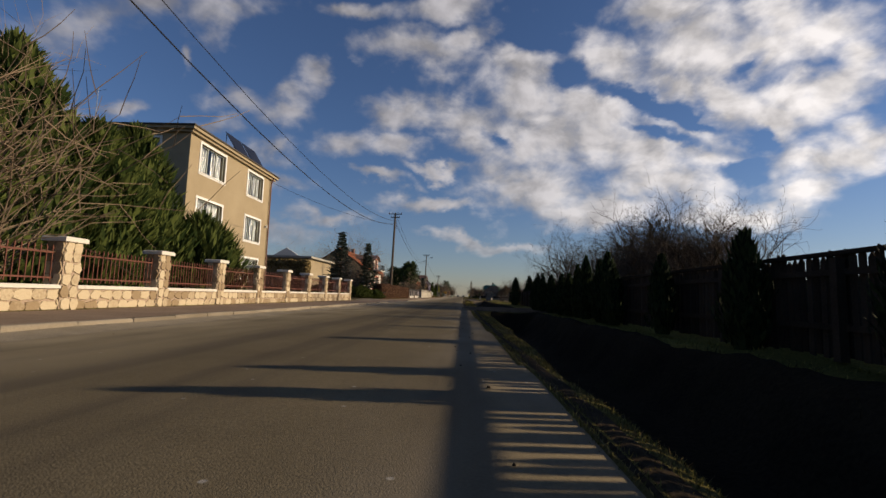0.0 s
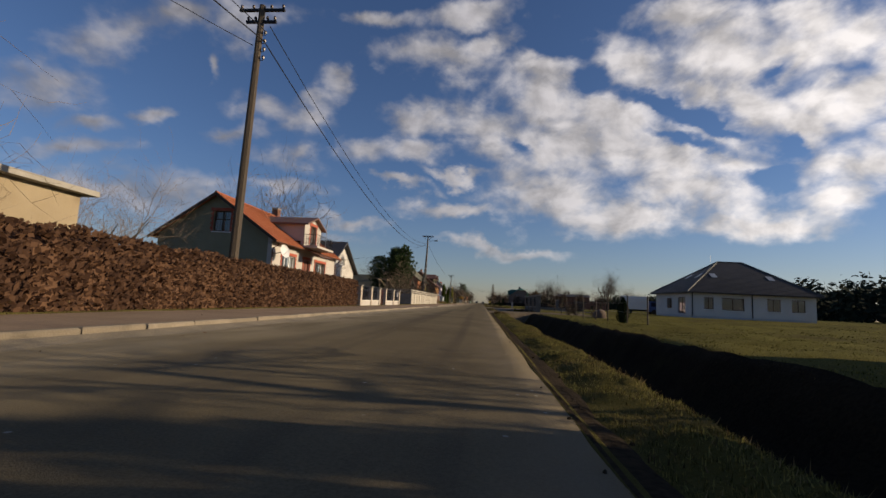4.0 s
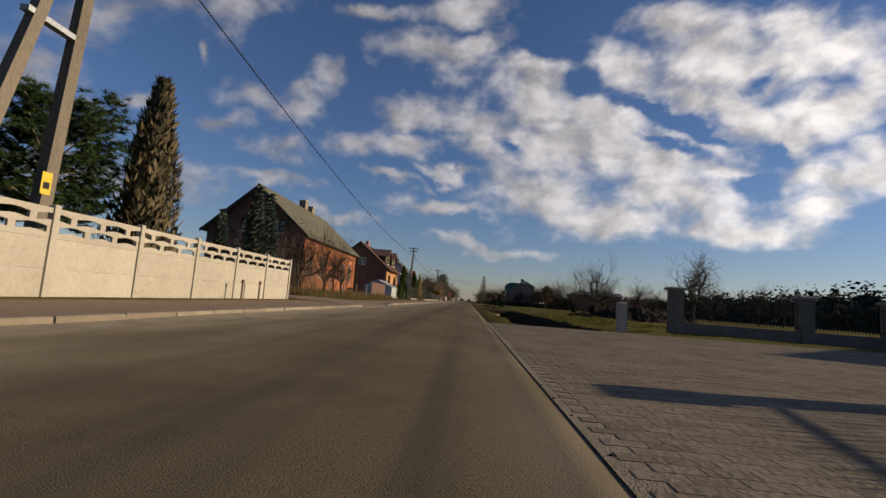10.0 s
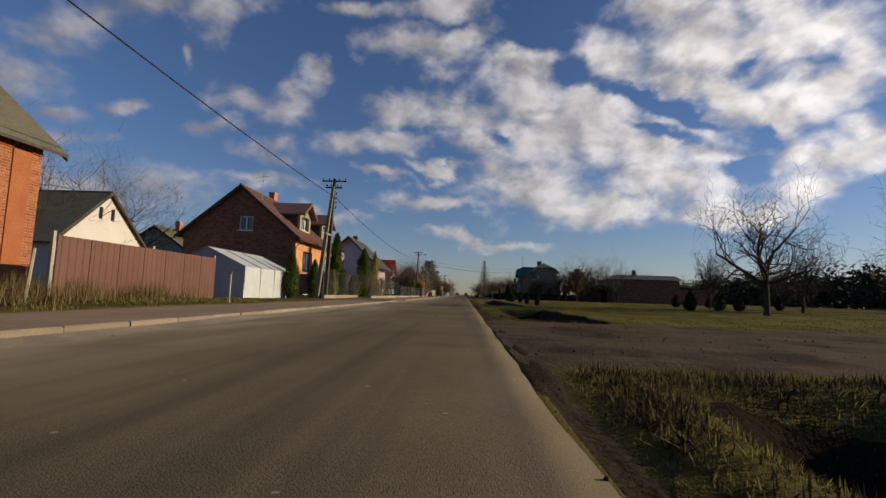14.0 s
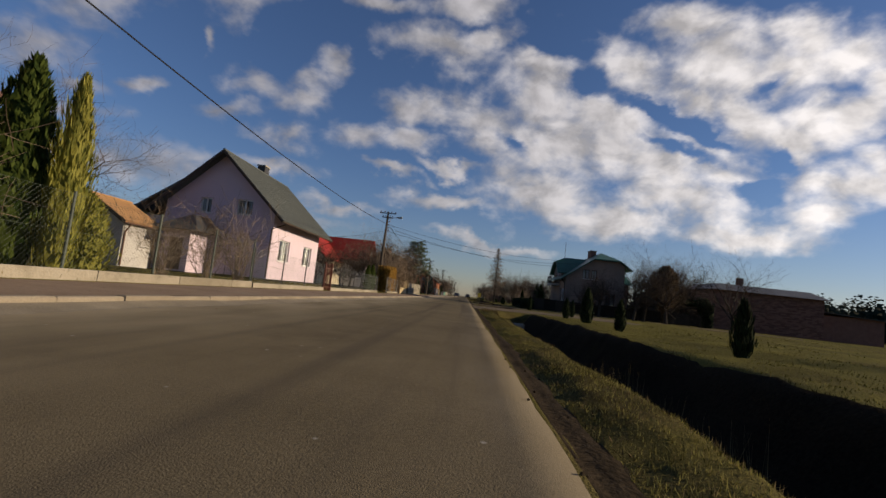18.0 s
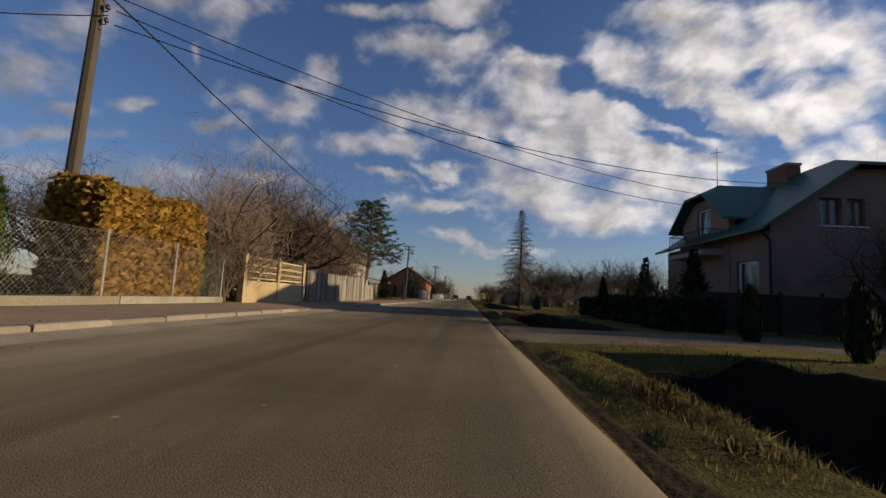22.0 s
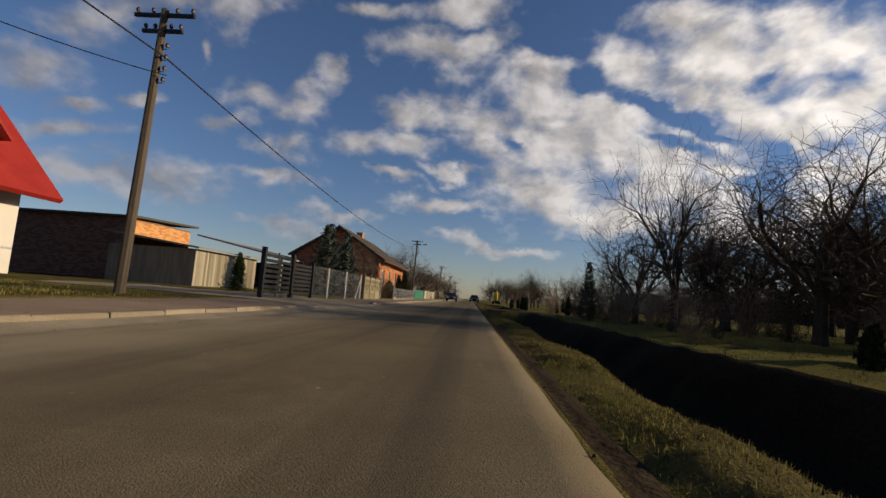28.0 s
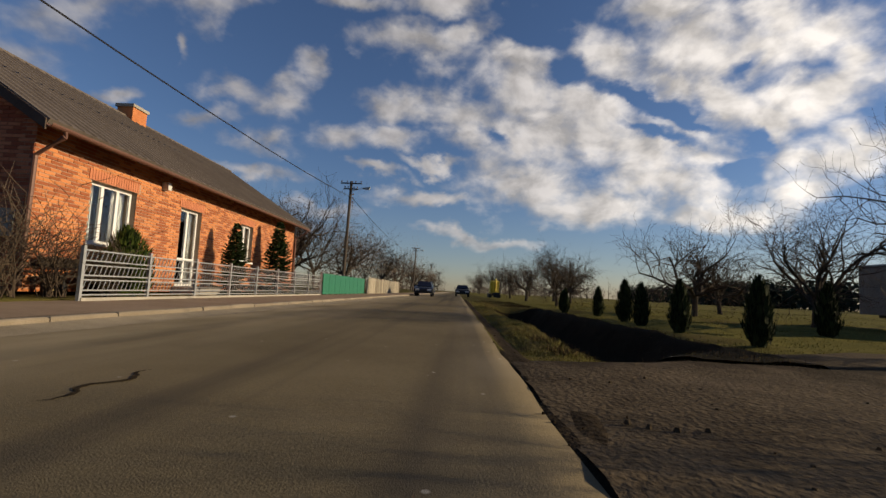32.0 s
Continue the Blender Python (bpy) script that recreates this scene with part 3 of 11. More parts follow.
M["pine_needle"] = material("pine needles", (0.03, 0.05, 0.018), (0.10, 0.13, 0.045), 0.75, 1.2, 12, 0, per_island=0.8)
M["forest"] = material("far pine forest", (0.012, 0.018, 0.012), (0.035, 0.045, 0.028), 0.9, 0.1, 2, 0, per_island=0.6, spec=0.06)
M["stone"] = material("fence sandstone", (0.30, 0.22, 0.13), (0.56, 0.46, 0.31), 0.9, 1.8, 26, 0.6, per_object=0.9)
M["stone_cap"] = material("white cap slab", (0.62, 0.58, 0.50), (0.76, 0.72, 0.64), 0.8, 2, 30, 0.2)
M["wood_grey"] = material("weathered grey boards", (0.19, 0.165, 0.12), (0.40, 0.36, 0.275), 0.9, 2, 40, 0.5, per_object=0.6, stretch=(3, 3, 0.3))
M["wood_tan"] = material("tan concrete fence", (0.36, 0.27, 0.14), (0.52, 0.40, 0.22), 0.85, 2, 40, 0.4, per_object=0.3)
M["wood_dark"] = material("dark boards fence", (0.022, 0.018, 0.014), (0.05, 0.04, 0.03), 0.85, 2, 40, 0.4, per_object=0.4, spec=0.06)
M["stone_grey"] = material("grey fence pillar", (0.125, 0.112, 0.095), (0.22, 0.20, 0.172), 0.92, 2, 26, 0.6, spec=0.06)
M["plastic_white"] = material("pale grey plastic", (0.52, 0.51, 0.48), (0.66, 0.65, 0.62), 0.5, 2, 20, 0.05)
M["solar"] = material("solar collector", (0.006, 0.009, 0.022), (0.012, 0.017, 0.038), 0.45, 2, 20, 0, spec=0.2)
M["reed"] = material("dry ivy wall", (0.12, 0.085, 0.030), (0.32, 0.235, 0.10), 0.9, 2, 30, 0, per_island=0.8)
M["film"] = material("greenhouse film", (0.42, 0.46, 0.46), (0.60, 0.64, 0.63), 0.35, 2, 14, 0.3)
M["red_paint"] = material("red paint", (0.45, 0.02, 0.02), (0.6, 0.04, 0.03), 0.5, 2, 20, 0)
M["yellow_paint"] = material("yellow paint", (0.6, 0.42, 0.03), (0.75, 0.55, 0.06), 0.5, 2, 20, 0)
M["car_paint"] = material("dark blue car paint", (0.012, 0.017, 0.03), (0.02, 0.026, 0.042), 0.25, 2, 20, 0, spec=0.6)
M["tyre"] = material("black rubber", (0.012, 0.012, 0.012), (0.025, 0.025, 0.025), 0.85, 4, 30, 0.2)
# heap soil near black: the shade of its backlit side is in the colour
M["soil"] = material("turned soil darkened as if backlit", (0.012, 0.009, 0.006), (0.040, 0.031, 0.021), 0.95, 1.2, 16, 1.2, 14, spec=0.06)
M["rock"] = material("boulder", (0.085, 0.055, 0.038), (0.18, 0.125, 0.09), 0.9, 2, 24, 0.8)
M["glass"] = glass("window glass")


def let_light_through(m, share):
    """Thin leaves: part of the light passes to the other side."""
    t = m.node_tree
    b = t.nodes["Principled BSDF"]
    tr = t.nodes.new("ShaderNodeBsdfTranslucent")
    mix = t.nodes.new("ShaderNodeMixShader")
    mix.inputs[0].default_value = share
    t.links.new(b.inputs["Base Color"].links[0].from_socket, tr.inputs["Color"])
    t.links.new(b.outputs[0], mix.inputs[1])
    t.links.new(tr.outputs[0], mix.inputs[2])
    t.links.new(mix.outputs[0], t.nodes["Material Output"].inputs["Surface"])


for key in ("grass", "dry_grass", "juniper", "thuja", "thuja_yellow", "thuja_orange", "dead_leaf"):
    let_light_through(M[key], 0.35)

# ---- building tools ----
class Geo:
    """Vertices and faces gathered for one mesh."""

    def __init__(self):
        self.v, self.f = [], []

    def box(self, x0, x1, y0, y1, z0, z1):
        n = len(self.v)
        self.v += [(x0, y0, z0), (x1, y0, z0), (x1, y1, z0), (x0, y1, z0), (x0, y0, z1), (x1, y0, z1), (x1, y1, z1), (x0, y1, z1)]
        self.f += [(n, n + 3, n + 2, n + 1), (n + 4, n + 5, n + 6, n + 7), (n, n + 1, n + 5, n + 4), (n + 1, n + 2, n + 6, n + 5), (n + 2, n + 3, n + 7, n + 6), (n + 3, n, n + 4, n + 7)]
        return self

    def chamfered(self, x0, x1, y0, y1, z0, z1, c=0.01):
        """A box whose upper edges are worn off."""
        n = len(self.v)
        for z, k in ((z0, 0), (z1 - c, 0), (z1, c)):
            self.v += [(x0 + k, y0 + k, z), (x1 - k, y0 + k, z), (x1 - k, y1 - k, z), (x0 + k, y1 - k, z)]
        self.f.append((n, n + 3, n + 2, n + 1))
        for a in (n, n + 4):
            for i in range(4):
                j = (i + 1) % 4
                self.f.append((a + i, a + j, a + 4 + j, a + 4 + i))
        self.f.append((n + 8, n + 9, n + 10, n + 11))
        return self

    def prism(self, ring0, ring1):
        """Two rings of the same number of points, joined and closed."""
        n, k = len(self.v), len(ring0)
        self.v += [tuple(p) for p in ring0] + [tuple(p) for p in ring1]
        self.f += [tuple(range(n + k - 1, n - 1, -1)), tuple(range(n + k, n + 2 * k))]
        for i in range(k):
            j = (i + 1) % k
            self.f.append((n + i, n + j, n + k + j, n + k + i))
        return self

    def tube(self, p0, p1, r0, r1, sides=6, closed=True):
        p0, p1 = Vector(p0), Vector(p1)
        d = (p1 - p0)
        if d.length < 1e-6:
            return self
        d.normalize()
        a = d.orthogonal().normalized()
        b = d.cross(a)
        ring0 = [p0 + (a * math.cos(i * math.tau / sides) + b * math.sin(i * math.tau / sides)) * r0 for i in range(sides)]
        ring1 = [p1 + (a * math.cos(i * math.tau / sides) + b * math.sin(i * math.tau / sides)) * r1 for i in range(sides)]
        n = len(self.v)
        self.v += [tuple(p) for p in ring0 + ring1]
        for i in range(sides):
            j = (i + 1) % sides
            self.f.append((n + i, n + j, n + sides + j, n + sides + i))
        if closed:
            self.f += [tuple(range(n + sides - 1, n - 1, -1)), tuple(range(n + sides, n + 2 * sides))]
        return self

    def path(self, points, radius, sides=6):
        """A bent rod of even thickness, one skin from end to end."""
        pts = [Vector(p) for p in points]
        rings = []
        for i, p in enumerate(pts):
            d = (pts[min(i + 1, len(pts) - 1)] - pts[max(i - 1, 0)])
            d = d.normalized() if d.length > 1e-6 else Vector((0, 0, 1))
            a = d.cross(Vector((0, 0, 1)) if abs(d.z) < 0.9 else Vector((0, 1, 0))).normalized()
            b = d.cross(a)
            rings.append([p + (a * math.cos(k * math.tau / sides) + b * math.sin(k * math.tau / sides)) * radius for k in range(sides)])
        n = len(self.v)
        for r in rings:
            self.v += [tuple(q) for q in r]
        for i in range(len(rings) - 1):
            for k in range(sides):
                j = (k + 1) % sides
                self.f.append((n + i * sides + k, n + i * sides + j, n + (i + 1) * sides + j, n + (i + 1) * sides + k))
        m = n + (len(rings) - 1) * sides
        self.f += [tuple(range(n + sides - 1, n - 1, -1)), tuple(range(m, m + sides))]
        return self

    def weld(self):
        """Joins corners that meet, so that the pieces of one part hang together."""
        seen, to, keep = {}, [], []
        for p in self.v:
            k = (round(p[0], 3), round(p[1], 3), round(p[2], 3))
            if k not in seen:
                seen[k] = len(keep)
                keep.append(p)
            to.append(seen[k])
        self.v = keep
        out = []
        for f in self.f:
            r = []
            for i in f:
                if to[i] not in r:
                    r.append(to[i])
            if len(r) > 2:
                out.append(tuple(r))
        self.f = out
        return self

    def quad(self, a, b, c, d):
        n = len(self.v)
        self.v += [tuple(a), tuple(b), tuple(c), tuple(d)]
        self.f.append((n, n + 1, n + 2, n + 3))
        return self

    def tri(self, a, b, c):
        n = len(self.v)
        self.v += [tuple(a), tuple(b), tuple(c)]
        self.f.append((n, n + 1, n + 2))
        return self

    def lathe(self, cx, cy, rows, sides=10):
        """Rows of (z, radius) turned about an upright axis."""
        n = len(self.v)
        for z, r in rows:
            self.v += [(cx + r * math.cos(i * math.tau / sides), cy + r * math.sin(i * math.tau / sides), z) for i in range(sides)]
        for k in range(len(rows) - 1):
            for i in range(sides):
                j = (i + 1) % sides
                self.f.append((n + k * sides + i, n + k * sides + j, n + (k + 1) * sides + j, n + (k + 1) * sides + i))
        return self

    def mesh(self, name, mat=None, smooth=False):
        me = bpy.data.meshes.new(name)
        me.from_pydata(self.v, [], self.f)
        if mat is not None:
            me.materials.append(mat)
        if smooth:
            me.polygons.foreach_set("use_smooth", [True] * len(me.polygons))
        me.update()
        return me


def thing(name, label, category, base=(0, 0, 0), group="", kind=""):
    e = new(name)
    e.location = base
    e.empty_display_size = 0.3
    return tagged(e, label, category, group, kind)


def part(name, geo, mat, parent, label="", smooth=False, kind=""):
    """Links geo, given in world coordinates, as one mesh under a thing or under a part."""
    me = geo if isinstance(geo, bpy.types.Mesh) else geo.mesh(name, mat, smooth)
    ob = new(name, me)
    ob.parent = parent
    if parent.type == "EMPTY":
        ob.matrix_parent_inverse = Matrix.Translation(-parent.location)
    return tagged(ob, label, kind=kind)


def piece(name, me, parent, at, turn=0.0, size=(1, 1, 1), tilt=(0, 0)):
    """One of many alike pieces that share a mesh."""
    ob = new(name, me)
    ob.parent = parent
    if parent.type == "EMPTY":
        ob.matrix_parent_inverse = Matrix.Translation(-parent.location)
    ob.location, ob.rotation_euler, ob.scale = at, (tilt[0], tilt[1], turn), size
    return ob


def single(name, geo, mat, label, category, kind="", group="", smooth=False):
    """A thing that is one mesh."""
    ob = new(name, geo.mesh(name, mat, smooth))
    return tagged(ob, label, category, group, kind)


rnd = random.Random(7)


class Plane:
    """An upright wall plane. axis 'x': it lies at x = at and runs along y; axis 'y': at y = at and runs along x. out: which way it faces."""

    def __init__(self, axis, at, out):
        self.axis, self.at, self.out = axis, at, out

    def p(self, u, w, z):
        return (self.at + self.out * w, u, z) if self.axis == "x" else (u, self.at + self.out * w, z)

    def box(self, geo, u0, u1, w0, w1, z0, z1):
        a, b = self.p(u0, w0, z0), self.p(u1, w1, z1)
        lo, hi = [min(i, j) for i, j in zip(a, b)], [max(i, j) for i, j in zip(a, b)]
        return geo.box(lo[0], hi[0], lo[1], hi[1], lo[2], hi[2])


def walled(geo, plane, u0, u1, z0, top, holes=(), thick=0.3, breaks=()):
    """A wall with thickness and through openings; top is a height or a function of u. holes: (u0, u1, z0, z1)."""
    topf = top if callable(top) else (lambda u: top)
    us = sorted({u0, u1, *breaks, *[h[0] for h in holes], *[h[1] for h in holes]})
    us = [u for u in us if u0 <= u <= u1]
    for a, b in zip(us[:-1], us[1:]):
        if b - a < 1e-4:
            continue
        cuts = sorted((h[2], h[3]) for h in holes if h[0] <= a + 1e-5 and h[1] >= b - 1e-5)
        low = z0
        spans = []
        for c0, c1 in cuts:
            spans.append((low, c0, False))
            low = c1
        spans.append((low, None, True))
        for s0, s1, last in spans:
            za, zb = (topf(a + 1e-4), topf(b - 1e-4)) if last else (s1, s1)
            if max(za, zb) - s0 < 1e-3:
                continue
            za, zb = max(za, s0 + 0.001), max(zb, s0 + 0.001)
            ring0 = [plane.p(a, 0, s0), plane.p(b, 0, s0), plane.p(b, 0, zb), plane.p(a, 0, za)]
            ring1 = [plane.p(a, -thick, s0), plane.p(b, -thick, s0), plane.p(b, -thick, zb), plane.p(a, -thick, za)]
            geo.prism(ring0, ring1)
    return geo.weld()


def window(house, plane, u0, u1, z0, z1, frame_mat, bars=1, cross=0.0, trim=None, trim_w=0.1, sill=True, curtain=True, deep=0.12, sill_mat=None, label=""):
    """A window set in an opening: frame, panes, sill, surround and the curtain behind."""
    g, t = Geo(), 0.07
    plane.box(g, u0, u1, -deep - 0.05, -deep, z0, z0 + t)
    plane.box(g, u0, u1, -deep - 0.05, -deep, z1 - t, z1)
    plane.box(g, u0, u0 + t, -deep - 0.05, -deep, z0 + t, z1 - t)
    plane.box(g, u1 - t, u1, -deep - 0.05, -deep, z0 + t, z1 - t)
    for i in range(bars):
        u = u0 + (u1 - u0) * (i + 1) / (bars + 1)
        plane.box(g, u - t * 0.6, u + t * 0.6, -deep - 0.05, -deep + 0.004, z0 + t, z1 - t)
    if cross:
        z = z0 + (z1 - z0) * cross
        plane.box(g, u0 + t, u1 - t, -deep - 0.05, -deep - 0.004, z - 0.03, z + 0.03)
    w = part("window", g.weld(), frame_mat, house, label)
    n = bars + 1
    for i in range(n):
        a, b = u0 + t + (u1 - u0 - 2 * t) * i / n, u0 + t + (u1 - u0 - 2 * t) * (i + 1) / n
        q = Geo()
        plane.box(q, a + 0.02, b - 0.02, -deep - 0.032, -deep - 0.026, z0 + t, z1 - t)
        part("pane", q, M["glass"], w).visible_shadow = False
    if sill:
        s = Geo()
        plane.box(s, u0 - 0.06, u1 + 0.06, -deep, 0.07, z0 - 0.05, z0)
        part("sill", s, sill_mat or M["white_frame"], w)
    if trim:
        s = Geo()
        plane.box(s, u0 - trim_w, u0, 0.0, 0.03, z0 - trim_w, z1 + trim_w)
        plane.box(s, u1, u1 + trim_w, 0.0, 0.03, z0 - trim_w, z1 + trim_w)
        plane.box(s, u0, u1, 0.0, 0.03, z1, z1 + trim_w)
        plane.box(s, u0, u1, 0.0, 0.03, z0 - trim_w, z0 - 0.052)
        part("surround", s, trim, w)
    if curtain:
        c, k = Geo(), 14
        for lo, hi in ((0.0, 0.3), (0.66, 1.0)) if curtain == "drawn" else ((0.0, 0.42), (0.56, 1.0)):
            pts = []
            for i in range(k + 1):
                u = u0 + (u1 - u0) * (lo + (hi - lo) * i / k)
                pts.append((u, -deep - 0.16 - 0.025 * math.sin(i * 2.4)))
            for (ua, wa), (ub, wb) in zip(pts[:-1], pts[1:]):
                c.quad(plane.p(ua, wa, z0 + 0.06), plane.p(ub, wb, z0 + 0.06), plane.p(ub, wb, z1 - 0.04), plane.p(ua, wa, z1 - 0.04))
        part("curtain", c, M["curtain"], w)
    return w


def door(house, plane, u0, u1, z0, z1, mat, glazed=False, handle=True, label=""):
    g = Geo()
    plane.box(g, u0, u1, -0.2, -0.15, z0, z1)
    for a, b in ((0.08, 0.46), (0.54, 0.92)):
        for c, d in ((0.08, 0.45), (0.52, 0.92)):
            plane.box(g, u0 + (u1 - u0) * a, u0 + (u1 - u0) * b, -0.15, -0.125, z0 + (z1 - z0) * c, z0 + (z1 - z0) * d)
    w = part("door", g, mat, house, label)
    f = Geo()
    plane.box(f, u0 - 0.002, u0 + 0.06, -0.22, -0.06, z0, z1)
    plane.box(f, u1 - 0.06, u1 + 0.002, -0.22, -0.06, z0, z1)
    plane.box(f, u0 + 0.06, u1 - 0.06, -0.22, -0.06, z1 - 0.06, z1)
    part("door_frame", f, mat, w)
    if handle:
        h = Geo()
        plane.box(h, u1 - 0.16, u1 - 0.12, -0.125, -0.07, z0 + 1.0, z0 + 1.14)
        part("handle", h, M["zinc"], w)
    return w


def brick_skin(parent, plane, u0, u1, z0, z1, mat, holes=(), length=0.25, height=0.075, proud=0.012, skip=None, name="brickwork", stuff=True):
    """Bricks in running bond, each with its own edges, proud of the mortar behind."""
    g, row, z = Geo(), 0, z0
    gap = 0.011
    while z + height * 0.6 < z1:
        u = u0 - (length / 2 if row % 2 else 0)
        zt = min(z + height - gap, z1)
        while u < u1:
            a, b = max(u, u0), min(u + length - gap, u1)
            spans = [(a, b)]
            for h in holes:
                if h[2] < zt - 0.005 and h[3] > z + 0.005:
                    out = []
                    for s, e in spans:
                        if h[1] <= s or h[0] >= e:
                            out.append((s, e))
                        else:
                            if h[0] - s > 0.03:
                                out.append((s, h[0]))
                            if e - h[1] > 0.03:
                                out.append((h[1], e))
                    spans = out
            for s, e in spans:
                if e - s > 0.03 and not (skip and skip((s + e) / 2, z)):
                    k = proud + rnd.uniform(-0.004, 0.004)
                    n = len(g.v)
                    g.v += [plane.p(s, 0, z), plane.p(e, 0, z), plane.p(e, 0, zt), plane.p(s, 0, zt)]
                    g.v += [plane.p(s + .003, k, z + .003), plane.p(e - .003, k, z + .003), plane.p(e - .003, k, zt - .003), plane.p(s + .003, k, zt - .003)]
                    g.f += [(n + 4, n + 5, n + 6, n + 7), (n, n + 1, n + 5, n + 4), (n + 1, n + 2, n + 6, n + 5), (n + 2, n + 3, n + 7, n + 6), (n + 3, n, n + 4, n + 7)]
            u += length
        z += height
        row += 1
    return part(name, g, mat, parent, kind="stuff" if stuff else "")


def pitched_slab(geo, x_eave, z_eave, x_ridge, z_ridge, y0, y1, thick=0.1):
    """One slope of a gable roof whose ridge runs along y."""
    d = Vector((x_ridge - x_eave, 0, z_ridge - z_eave)).normalized()
    nrm = Vector((-d.z, 0, d.x)) * (1 if x_eave < x_ridge else -1)
    if nrm.z < 0:
        nrm = -nrm
    a, b = Vector((x_eave, 0, z_eave)), Vector((x_ridge, 0, z_ridge))
    ring = [a, b, b + nrm * thick, a + nrm * thick]
    geo.prism([(p.x, y0, p.z) for p in ring], [(p.x, y1, p.z) for p in ring])
    return nrm


def gutter(house, x, y0, y1, z, drop_to=None, mat=None, ends=(0, 1), wall_x=None):
    g = Geo()
    k = 8
    pts = [(x + 0.065 * math.cos(math.pi + math.pi * i / k), z + 0.065 * math.sin(math.pi + math.pi * i / k)) for i in range(k + 1)]
    for (xa, za), (xb, zb) in zip(pts[:-1], pts[1:]):
        g.prism([(xa, y0, za), (xb, y0, zb), (xb, y0, zb + 0.008), (xa, y0, za + 0.008)], [(xa, y1, za), (xb, y1, zb), (xb, y1, zb + 0.008), (xa, y1, za + 0.008)])
    gut = part("gutter", g.weld(), mat or M["metal_brown"], house)
    if drop_to is not None:
        for e in ends:
            y = y0 + 0.35 if e == 0 else y1 - 0.35
            d = Geo()
            wx = wall_x if wall_x is not None else x - 0.3
            d.path([(x, y, z - 0.05), (x, y, z - 0.15), (wx + 0.08, y, z - 0.5), (wx + 0.08, y, drop_to)], 0.045, 8)
            part("downpipe", d, mat or M["metal_brown"], gut)
    return gut


def chimney(house, x, y, z0, z1, mat, w=0.5, d=0.5):
    g = Geo().box(x - w / 2, x + w / 2, y - d / 2, y + d / 2, z0, z1 - 0.1)
    c = part("chimney", g, mat, house)
    part("cap", Geo().box(x - w / 2 - 0.05, x + w / 2 + 0.05, y - d / 2 - 0.05, y + d / 2 + 0.05, z1 - 0.1, z1), M["concrete"], c)
    return c


def ribs(geo, x_eave, z_eave, x_ridge, z_ridge, y0, y1, step, size=0.03, lift=0.1):
    """Standing ribs down a roof slope."""
    d = Vector((x_ridge - x_eave, 0, z_ridge - z_eave)).normalized()
    nrm = Vector((-d.z, 0, d.x))
    if nrm.z < 0:
        nrm = -nrm
    y = y0 + step / 2
    a, b = Vector((x_eave, 0, z_eave)) + nrm * lift, Vector((x_ridge, 0, z_ridge)) + nrm * lift
    while y < y1:
        geo.prism([(a.x, y - size, a.z), (a.x, y + size, a.z), (a.x + nrm.x * size, y, a.z + nrm.z * size)], [(b.x, y - size, b.z), (b.x, y + size, b.z), (b.x + nrm.x * size, y, b.z + nrm.z * size)])
        y += step


def gable_house(name, label, xf, depth, y0, y1, zb, eave, ridge, walls, roof, over=0.45, over_y=0.35, front_holes=(), gable_holes=(), rib=0.0, side_mat=None, gut=True, gut_mat=None, group="", rake=None, lower_back=None):
    """A house with its ridge along the road: front wall at x = xf facing the road, gables at y0 and y1. Returns the thing and its two wall planes."""
    xr = xf - depth / 2
    h = thing(name, label, "house", (xr, (y0 + y1) / 2, zb), group)
    front, near = Plane("x", xf, 1), Plane("y", y0, -1)
    slope = (ridge - eave) / (depth / 2)
    part("front_wall", walled(Geo(), front, y0, y1, zb, eave, front_holes), walls, h)
    top = lambda u: eave + slope * (u - (xf - depth)) if u < xr else eave + slope * (xf - u)
    part("gable_wall", walled(Geo(), near, xf - depth, xf - 0.3, zb, top, gable_holes, 0.3, (xr,)), side_mat or walls, h)
    part("gable_wall", walled(Geo(), Plane("y", y1, 1), xf - depth, xf - 0.3, zb, top, (), 0.3, (xr,)), side_mat or walls, h)
    part("back_wall", walled(Geo(), Plane("x", xf - depth, -1), y0 + 0.3, y1 - 0.3, zb, eave), side_mat or walls, h)
    part("upper_floor", Geo().box(xf - depth + 0.3, xf - 0.3, y0 + 0.3, y1 - 0.3, eave - 0.12, eave + 0.06), M["room"], h)
    for side in (1, -1):
        xe = xr + side * (depth / 2 + over)
        ze = eave - slope * over + 0.02
        g = Geo()
        pitched_slab(g, xe, ze, xr, ridge + 0.02, y0 - over_y, y1 + over_y, 0.1)
        r = part("roof", g, roof, h)
        if rib:
            q = Geo()
            ribs(q, xe, ze, xr, ridge + 0.02, y0 - over_y, y1 + over_y, rib)
            part("rib", q, roof, r, kind="stuff")
        for yy in (y0 - over_y - 0.03, y1 + over_y):
            b = Geo()
            b.prism([(xe, yy, ze - 0.12), (xr, yy, ridge - 0.1), (xr, yy, ridge + 0.1), (xe, yy, ze + 0.08)], [(xe, yy + 0.03, ze - 0.12), (xr, yy + 0.03, ridge - 0.1), (xr, yy + 0.03, ridge + 0.1), (xe, yy + 0.03, ze + 0.08)])
            part("barge_board", b, rake or M["soffit"], r)
    part("ridge_cap", Geo().tube((xr, y0 - over_y, ridge + 0.1), (xr, y1 + over_y, ridge + 0.1), 0.09, 0.09, 8), roof, h)
    if gut:
        gutter(h, xf + over + 0.05, y0 - over_y, y1 + over_y, eave - slope * over + 0.02, zb + 0.1, gut_mat, (0, 1), xf)
    return h, front, near

# ---- ground, road, kerb, pavement ----
X_KERB, X_EDGE, X_FENCE = -3.87, 0.94, -6.2
